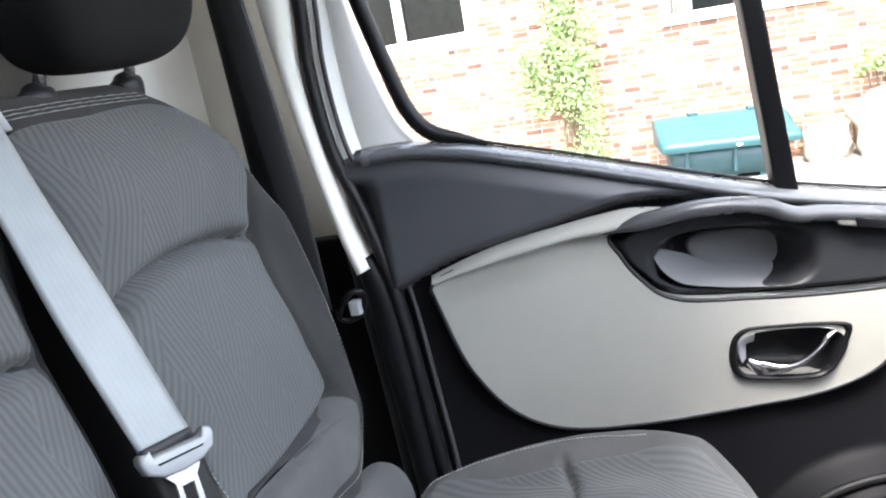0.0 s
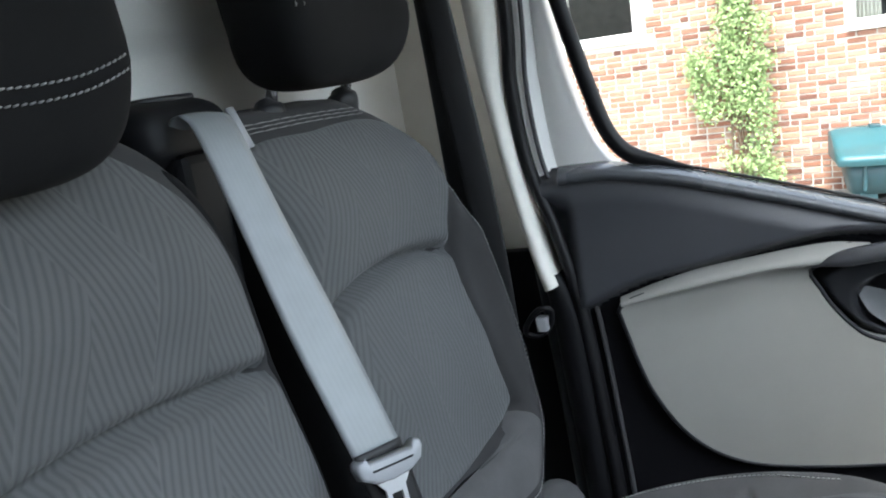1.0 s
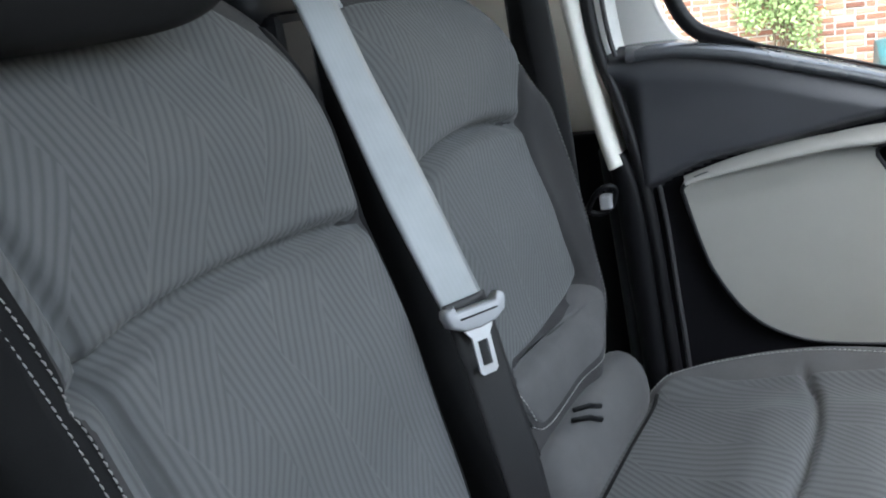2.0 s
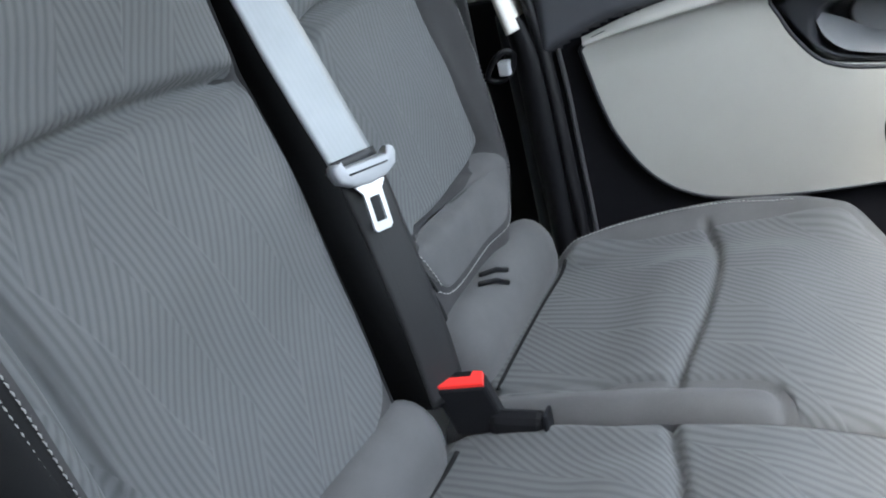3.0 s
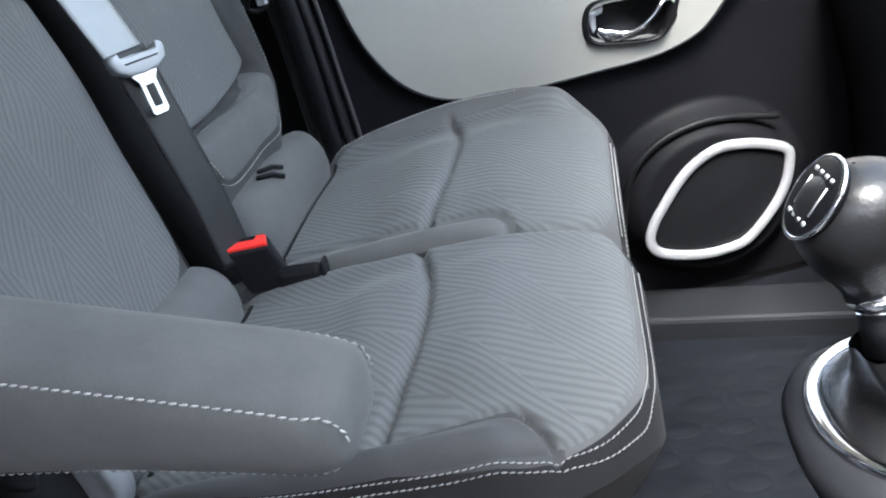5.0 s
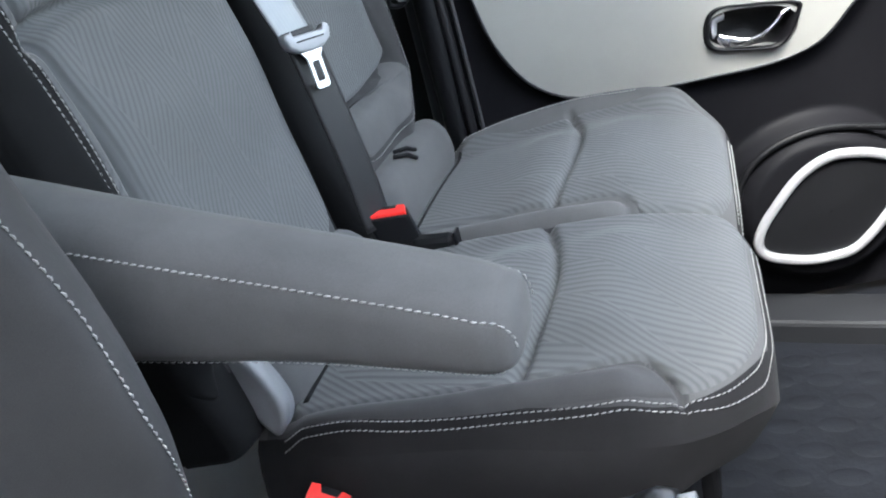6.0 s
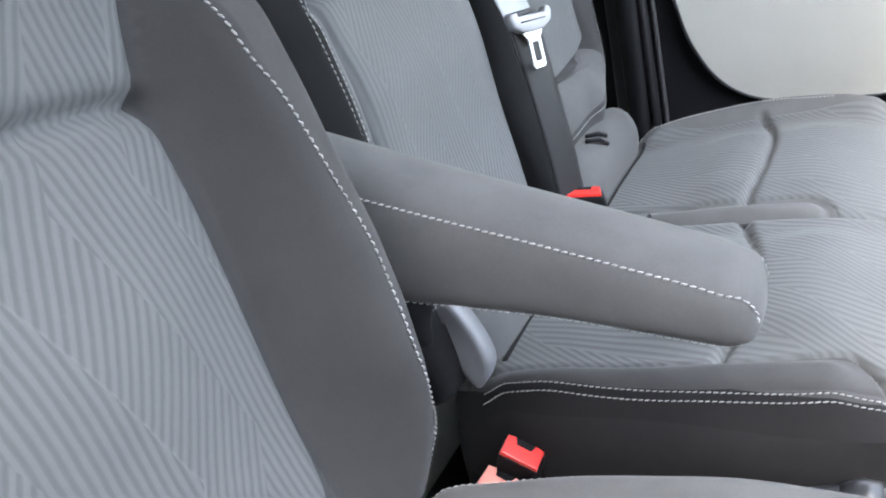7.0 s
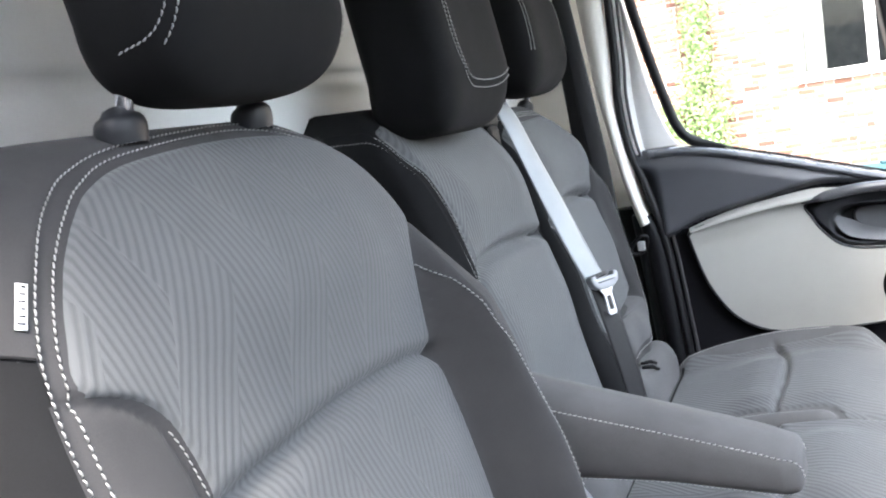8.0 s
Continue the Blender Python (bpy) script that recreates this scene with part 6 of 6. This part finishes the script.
lever = thing("gear_lever", (0.245, 0.285, 1.118), "black gear lever with a leather knob and gaiter", "gear lever")


def build_gear():
    verts, n = [], 40
    for z, r, dx in ((1.126, 0.084, 0.0), (1.138, 0.076, 0.0), (1.146, 0.066, -0.004), (1.158, 0.054, -0.012), (1.168, 0.040, -0.024), (1.18, 0.030, -0.036), (1.192, 0.021, -0.046), (1.203, 0.018, -0.052)):
        for k in range(n):
            a = 2 * math.pi * k / n
            rr = r * (1 + 0.06 * math.sin(5 * a + z * 90) + 0.04 * math.sin(3 * a))
            verts.append((0.25 + dx + rr * math.cos(a), 0.318 + 0.64 * dx + rr * 0.92 * math.sin(a), z + 0.003 * math.sin(4 * a)))
    part("gaiter", verts, grid_faces(8, n, True), LEATHER, lever, "creased black leather gaiter")
    v, f = tube([(0.20, 0.285, 1.20), (0.197, 0.285, 1.225), (0.194, 0.285, 1.25)], 0.013, 0.013, 16, up=(1, 0, 0))
    part("shaft", v, f, TRIM_DARK, lever)
    v, f = tube([(0.1975, 0.285, 1.232), (0.1965, 0.285, 1.238), (0.1955, 0.285, 1.244)], [0.016, 0.019, 0.016], None, 20, up=(1, 0, 0))
    part("collar", v, f, CHROME, lever, "chrome collar")
    # knob: pear-shaped, leaning to the driver
    axis = Vector((-0.10, 0.0, 0.99)).normalized()
    side = axis.cross(Vector((0, 1, 0))).normalized()
    fwd = axis.cross(side).normalized()
    base = Vector((0.1935, 0.285, 1.237))
    rings = []
    prof = spline([(0.0, 0.0145), (0.010, 0.0175), (0.023, 0.026), (0.038, 0.0335), (0.052, 0.0355), (0.065, 0.032), (0.077, 0.023), (0.083, 0.011), (0.0845, 0.001)], 4)
    for h, r in prof:
        for k in range(32):
            a = 2 * math.pi * k / 32
            rings.append(base + axis * h + side * (r * 1.05 * math.cos(a)) + fwd * (r * 0.92 * math.sin(a)))
    knob = part("knob", rings, grid_faces(len(prof), 32, True), LEATHER, lever, "black leather gear knob")
    # tilted badge with the shift pattern as plain raised lines
    out = (Vector((-0.79, -0.10, 0.60))).normalized()
    bc = base + axis * 0.050 + out * 0.0275
    e1 = out.cross(Vector((0, 0, 1))).normalized()
    e2 = e1.cross(out).normalized()
    if e2.z < 0:
        e2 = -e2

    def on_badge(a, b, d):
        return bc + e1 * a + e2 * b + out * d

    disc = [(0.0225 * math.cos(t), 0.024 * math.sin(t)) for t in np.linspace(0, 2 * math.pi, 36, endpoint=False)]
    badge = prism(disc, on_badge, 0.006, TRIM_GLOSS, "badge", knob, "glossy shift pattern badge with a chrome rim", 0.002)
    v, f = tube([on_badge(a * 1.02, b * 1.02, 0.004) for a, b in disc], 0.0016, 0.0016, 8, True, up=out)
    part("badge_rim", v, f, CHROME, badge)
    marks = []
    for a in (-0.010, -0.003, 0.004, 0.011):
        marks.append(tube([on_badge(a, -0.009, 0.0062), on_badge(a, 0.009, 0.0062)], 0.0007, 0.0007, 5, up=out))
    marks.append(tube([on_badge(-0.010, 0, 0.0062), on_badge(0.011, 0, 0.0062)], 0.0007, 0.0007, 5, up=out))
    for a in (-0.010, -0.003, 0.004, 0.011):
        for b_ in (-0.0135, 0.0135):
            marks.append(tube([on_badge(a - 0.0016, b_, 0.0062), on_badge(a + 0.0016, b_, 0.0062)], 0.0007, 0.0014, 5, up=out))
    v, f = joined(marks)
    part("shift_marks", v, f, SATIN, badge)


build_gear()
brake = thing("parking_brake", (-0.2, 0.23, FLOOR + 0.1), "dark parking brake lever with a grey release button", "parking brake")
v, f = tube(spline([(-0.34, 0.235, 0.95), (-0.22, 0.235, 1.00), (-0.14, 0.235, 1.035), (-0.06, 0.235, 1.064), (-0.03, 0.235, 1.072)], 6), 0.018, 0.017, 14)
part("grip", v, f, TRIM_DARK, brake)
v, f = tube([(-0.040, 0.235, 1.070), (-0.026, 0.235, 1.0755), (-0.014, 0.235, 1.079)], [0.0185, 0.019, 0.014], None, 16)
part("end_cap", v, f, TRIM_SHEEN, brake, "glossy dark end cap")
v, f = tube([(-0.016, 0.235, 1.078), (-0.002, 0.235, 1.083)], [0.010, 0.009], None, 14)
part("button", v, f, PULL_PAD, brake, "grey release button")

# ------------------------------------------------------------------ outside: ground, house, bin, climber
GROUND = -0.06
ground = tagged(part("ground", [(-60, -60, GROUND), (60, -60, GROUND), (60, 200, GROUND), (-60, 200, GROUND)], [(0, 1, 2, 3)], GRAVEL, smooth=False), "pale gravelly driveway", "ground", kind="structure")
WALL_Y = 9.75

HOUSE = Matrix.Translation((0, WALL_Y, 1.65)) @ Matrix.Rotation(radians(2.0), 4, "Y") @ Matrix.Translation((0, 0, -1.65))


def at_house(x, y, z):
    return HOUSE @ Vector((x, y, z))


house = thing("house", (0, WALL_Y, GROUND), "red brick house with white framed windows", "house")
WINDOWS = [(-3.51, -2.29, 1.705, 3.3), (-0.255, 1.29, 1.53, 3.3)]


def build_house_wall():
    """The mortar body of the wall, with the window openings left through it."""
    xs = sorted({-9.0, 9.0, *[w for o in WINDOWS for w in o[:2]]})
    zs = sorted({GROUND - 0.8, 5.2, *[w for o in WINDOWS for w in o[2:]]})
    bm = bmesh.new()
    for i in range(len(xs) - 1):
        for j in range(len(zs) - 1):
            cx, cz = (xs[i] + xs[i + 1]) / 2, (zs[j] + zs[j + 1]) / 2
            if any(a < cx < b and c < cz < d for a, b, c, d in WINDOWS):
                continue
            m = Matrix.LocRotScale(((xs[i] + xs[i + 1]) / 2, 0.11, (zs[j] + zs[j + 1]) / 2), None, (xs[i + 1] - xs[i], 0.2, zs[j + 1] - zs[j]))
            bmesh.ops.create_cube(bm, size=1, matrix=m)
    bmesh.ops.transform(bm, matrix=HOUSE, verts=bm.verts[:])
    return bm_part("wall", bm, MORTAR, house, "pale mortar joints")


wall_ob = build_house_wall()
prism([(-9.4, 5.0), (9.4, 5.0), (9.4, 5.3), (-9.4, 5.3)], lambda a, b, d: at_house(a, 0.4 - d, b), 0.8, UPVC, "eaves_board", house, "white eaves board", 0.0, False)
part("roof", [at_house(-9.4, -0.4, 5.3), at_house(9.4, -0.4, 5.3), at_house(9.4, 4.5, 8.2), at_house(-9.4, 4.5, 8.2), at_house(9.4, 9.4, 5.3), at_house(-9.4, 9.4, 5.3)], [(0, 1, 2, 3), (3, 2, 4, 5), (0, 5, 4, 1)], TRIM_DARK, house, "dark roof", False)
part("rear_wall", [at_house(-9, 0.2, GROUND - 0.5), at_house(-9, 9, GROUND - 0.5), at_house(9, 9, GROUND - 0.5), at_house(9, 0.2, GROUND - 0.5), at_house(-9, 0.2, 5.3), at_house(-9, 9, 5.3), at_house(9, 9, 5.3), at_house(9, 0.2, 5.3)], [(0, 1, 5, 4), (1, 2, 6, 5), (2, 3, 7, 6), (0, 3, 2, 1)], ROOM_DARK, house, "plain rear of the house", False)


def house_box(name, lo, hi, mat, parent, label="", bevel=0.006):
    return box_part(name, lo, hi, mat, parent, label, bevel, HOUSE)


def build_window(x0, x1, z0, z1, bars, reflection=None):
    win_ob = house_box("window", (x0 - 0.02, -0.05, z0 - 0.05), (x1 + 0.02, 0.10, z0 - 0.0), UPVC, house, "white framed window", 0.01)
    w = 0.06
    for lo, hi in (((x0, 0.0, z0), (x0 + w, 0.07, z1)), ((x1 - w, 0.0, z0), (x1, 0.07, z1)), ((x0 + w, 0.002, z0), (x1 - w, 0.068, z0 + w)), ((x0 + w, 0.002, z1 - w), (x1 - w, 0.068, z1))):
        house_box("window_frame", lo, hi, UPVC, win_ob)
    for bx in bars:
        house_box("mullion", (bx - 0.05, 0.001, z0 + w), (bx + 0.05, 0.069, z1 - w), UPVC, win_ob)
    edges = [x0 + w] + [e for bx in bars for e in (bx - 0.05, bx + 0.05)] + [x1 - w]
    for a, b in zip(edges[::2], edges[1::2]):
        pn = part("pane", [at_house(a, 0.035, z0 + w), at_house(b, 0.035, z0 + w), at_house(b, 0.035, z1 - w), at_house(a, 0.035, z1 - w)], [(0, 1, 2, 3)], GLASS, win_ob, "clear window pane", False)
        pn.visible_shadow = False
    # the greyish reflection in the pane, put in as a pale rippled sheet
    if reflection:
        a, b = reflection
        verts = []
        for z in (z0 + 0.05, z1):
            for k in range(40):
                t = k / 39
                verts.append(at_house(a + (b - a) * t, 0.22 + 0.02 * math.sin(t * 40), z))
        part("reflection", verts, grid_faces(2, 40), PANE_REFLECTION, win_ob, "pale sheet for a reflection in the pane")
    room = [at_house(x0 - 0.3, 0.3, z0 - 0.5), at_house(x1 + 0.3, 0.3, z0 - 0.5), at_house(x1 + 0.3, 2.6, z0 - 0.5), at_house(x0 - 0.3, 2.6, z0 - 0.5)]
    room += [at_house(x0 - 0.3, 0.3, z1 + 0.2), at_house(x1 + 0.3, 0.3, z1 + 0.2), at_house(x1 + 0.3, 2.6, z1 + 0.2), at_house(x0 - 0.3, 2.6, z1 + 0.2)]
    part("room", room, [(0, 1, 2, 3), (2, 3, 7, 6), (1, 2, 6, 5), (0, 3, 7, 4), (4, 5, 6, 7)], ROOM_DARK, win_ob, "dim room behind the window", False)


build_window(*WINDOWS[0], [-3.09])
build_window(*WINDOWS[1], [0.477], (-0.195, 0.03))

# grit bin beside the wall
grit = thing("grit_bin", (0.08, 9.3, GROUND), "teal plastic grit bin with a sloping lid", "bin")


def build_bin():
    def loft(levels):
        verts, n = [], 24
        for x0, x1, y0, y1, z, r in levels:
            for k in range(n):
                a = 2 * math.pi * (k + 0.5) / n
                ca, sa = math.cos(a), math.sin(a)
                verts.append(((x0 + x1) / 2 + (x1 - x0) / 2 * math.copysign(abs(ca) ** r, ca), (y0 + y1) / 2 + (y1 - y0) / 2 * math.copysign(abs(sa) ** r, sa), z))
        return verts, grid_faces(len(levels), n, True) + [tuple(range((len(levels) - 1) * n, len(levels) * n)), tuple(range(n - 1, -1, -1))]

    v, f = loft([(-0.49, 0.64, 8.98, 9.52, GROUND + 0.08, 0.3), (-0.52, 0.67, 8.95, 9.55, GROUND + 0.2, 0.3), (-0.56, 0.71, 8.90, 9.62, 0.33, 0.3)])
    part("tub", v, f, TEAL, grit, "dark teal tub")
    for x in (-0.42, -0.02, 0.38):
        box_part("foot", (x, 8.99, GROUND), (x + 0.17, 9.51, GROUND + 0.09), TEAL, grit, "", 0.01)
    for x in (-0.40, 0.10):
        box_part("tub_rib", (x, 8.90, GROUND + 0.12), (x + 0.04, 8.96, 0.30), TEAL, grit, "", 0.01)
    # lid: high at the back, falling in a soft curve to the front lip
    sect = spline([(8.84, 0.30), (8.82, 0.36), (8.86, 0.40), (8.98, 0.425), (9.10, 0.45), (9.22, 0.49), (9.36, 0.54), (9.52, 0.57), (9.64, 0.57), (9.68, 0.54), (9.68, 0.32)], 4)
    verts = []
    for x in np.linspace(-0.63, 0.79, 30):
        e = 1 - 0.07 * max(0, abs((x - 0.08) / 0.71) ** 10)
        for y, z in sect:
            verts.append((x, 9.3 + (y - 9.3) * e, 0.30 + (z - 0.30) * e))
    k = len(sect)
    lid = part("lid", verts, grid_faces(30, k, True) + [tuple(range(k - 1, -1, -1)), tuple(range(29 * k, 30 * k))], TEAL_LID, grit, "paler teal lid")
    for x in (-0.24, 0.40):
        box_part("hinge", (x, 9.50, 0.56), (x + 0.11, 9.62, 0.60), TEAL, lid, "", 0.01)
    disc = [(0.15 + 0.034 * math.cos(t), 0.345 + 0.034 * math.sin(t)) for t in np.linspace(0, 2 * math.pi, 20, endpoint=False)]
    prism(disc, lambda a, b, d: Vector((a, 8.832 - d, b)), 0.008, PAINT_WHITE, "badge", lid, "round white badge", 0.001)


build_bin()
grit.location.x += 0.04
grit.location.z -= 0.02
grit.rotation_euler = (0, radians(4.0), radians(9.0))
grit.scale = (0.90, 1, 1)


def leaf_cluster(rng, centre, spread, count, size):
    verts, faces = [], []
    for _ in range(count):
        c = Vector(centre) + Vector((rng.gauss(0, spread[0]), rng.gauss(0, spread[1]), rng.gauss(0, spread[2])))
        a = Vector((rng.uniform(-1, 1), rng.uniform(-1, 0.3), rng.uniform(-1, 0.6))).normalized()
        b = a.cross(Vector((rng.uniform(-1, 1), -1, rng.uniform(-0.3, 1)))).normalized()
        s = size * rng.uniform(0.6, 1.3)
        k = len(verts)
        mid = c + a * s * 0.5
        up = a.cross(b) * s * 0.12
        verts += [c, mid + b * s * 0.34 + up, c + a * s, mid - b * s * 0.34 + up]
        faces += [(k, k + 1, k + 2), (k, k + 2, k + 3)]
    return verts, faces


climber = thing("climbing_plant", (-1.3, WALL_Y - 0.1, GROUND), "leafy green climber growing up the brick wall", "plant")


def build_climber():
    rng = random.Random(5)
    stems, leaves = [], []
    for k in range(4):
        x = -1.36 + 0.08 * (k - 2)
        pts = [(x + 0.05 * math.sin(k + i) + 0.03 * i, WALL_Y - 0.06 - 0.06 * rng.random(), GROUND + 0.5 * i) for i in range(8)]
        stems.append(tube(spline(pts, 4), [0.014 * (1 - i / 40) + 0.003 for i in range(29)], None, 6, up=(1, 0, 0)))
    v, f = joined(stems)
    part("stem", v, f, BARK, climber)
    for i in range(210):
        z = rng.uniform(GROUND + 0.05, 3.4)
        half = 0.20 + 0.10 * math.sin(z * 1.7 + 0.3) + 0.06 * math.sin(z * 5)
        x = -1.30 + 0.05 * (z - 1) + rng.uniform(-1, 1) * half
        if rng.random() < 0.18 or (0.1 < z < 1.2 and x < -1.34 and rng.random() < 0.6):
            continue
        leaves.append(leaf_cluster(rng, (x, WALL_Y - 0.10 - 0.12 * rng.random(), z), (0.06, 0.05, 0.07), 40, 0.046))
    for i in range(22):
        leaves.append(leaf_cluster(rng, (-1.64 + rng.uniform(-0.16, 0.12), WALL_Y - 0.18, 1.22 + rng.uniform(-0.34, 0.26)), (0.055, 0.05, 0.07), 40, 0.046))
    v, f = joined(leaves)
    part("foliage", v, f, LEAF, climber, "small bright green leaves", False)


build_climber()

# pale stones and a potted plant beyond the bin
rng = random.Random(3)


def boulder(x, y, z, sx, sy, sz, seed):
    verts = []
    for i in range(13):
        fi = -math.pi / 2 + math.pi * i / 12
        for j in range(18):
            th = 2 * math.pi * j / 18
            d = Vector((math.cos(fi) * math.cos(th), math.cos(fi) * math.sin(th), math.sin(fi)))
            d = Vector([math.copysign(abs(c) ** 0.6, c) for c in d])
            r = 1 + 0.35 * noise.noise(d * 1.7 + Vector((seed, 0, 0))) + 0.16 * noise.noise(d * 4.3 + Vector((0, seed, 0)))
            verts.append((x + sx * d.x * r, y + sy * d.y * r, z + sz * d.z * r))
    st = thing("stone", (x, y, GROUND), "pale weathered garden stone on the drive", "stone", "garden stones")
    part("rock", verts, grid_faces(13, 18, True), STONE, st)


for i, (x, y, w, h) in enumerate(((1.12, 9.45, 0.22, 0.20), (1.66, 9.3, 0.36, 0.34), (2.3, 9.5, 0.30, 0.32))):
    boulder(x, y, GROUND + h * 0.8, w, 0.2, h, i * 3.1)

shrub = thing("garden_plant", (1.62, 9.5, GROUND), "small yellow-green garden plant among the stones", "plant")
v, f = joined([tube([(1.62 + 0.02 * k, 9.72, GROUND), (1.6 + 0.05 * k, 9.70, 0.4), (1.55 + 0.09 * k, 9.66, 0.72)], 0.008, 0.008, 6, up=(1, 0, 0)) for k in range(3)])
part("stem", v, f, BARK, shrub)
v, f = joined([leaf_cluster(rng, (1.48 + 0.06 * k, 9.62, 0.74 + 0.05 * (k % 3)), (0.05, 0.05, 0.05), 30, 0.06) for k in range(7)])
part("foliage", v, f, LEAF, shrub, "small bright green leaves", False)

# bricks of the house, the stretch past the window as pieces of their own
BL, BH, BJ = 0.170, 0.049, 0.013


def brick_mesh(seed, half=False):
    r = random.Random(seed)
    ln = BL / 2 - 0.005 if half else BL
    verts = []
    for y, s in ((0.0, 0.0), (-0.012, 0.002), (-0.016, 0.006)):
        for x, z in ((s, s), (ln - s, s), (ln - s, BH - s), (s, BH - s)):
            verts.append((x + r.uniform(-0.0015, 0.0015), y + r.uniform(-0.002, 0.002) * (y < 0), z + r.uniform(-0.0015, 0.0015)))
    return verts, grid_faces(3, 4, True) + [(8, 9, 10, 11)]


def build_bricks():
    kinds = []
    for k in range(6):
        v, f = brick_mesh(k, k >= 4)
        me = bpy.data.meshes.new("brick")
        me.from_pydata(v, [], f)
        me.materials.append(BRICK)
        kinds.append((me, v, f))
    rest, count = [], 0
    inv = wall_ob.matrix_parent_inverse
    rng = random.Random(11)
    z, row = GROUND - 0.5, 0
    while z < 2.9:
        x = -4.6 - (row % 2) * (BL + BJ) / 2
        j = 0
        while x < 3.0:
            half = (j + row) % 3 == 2
            ln = BL / 2 - 0.005 if half else BL
            x1 = x + ln
            blocked = any(x < b + 0.002 and x1 > a - 0.002 and z < d and z + BH > c - 0.052 for a, b, c, d in WINDOWS)
            if not blocked:
                k = rng.randrange(4, 6) if half else rng.randrange(4)
                m = HOUSE @ Matrix.Translation((x, 0.012 + rng.uniform(-0.002, 0.002), z)) @ Matrix.Rotation(rng.uniform(-0.006, 0.006), 4, "Y")
                if -2.15 < x < -0.3 and 0.55 < z < 1.95 and count < 295:
                    ob = new("brick", kinds[k][0])
                    ob.parent = wall_ob
                    ob.matrix_basis = m
                    count += 1
                else:
                    rest.append(([m @ Vector(p) for p in kinds[k][1]], kinds[k][2]))
            x = x1 + BJ
            j += 1
        z += BH + BJ
        row += 1
    v, f = joined(rest)
    tagged(part("brickwork", v, f, BRICK, wall_ob, "uneven red and orange bricks", False), kind="stuff")


build_bricks()
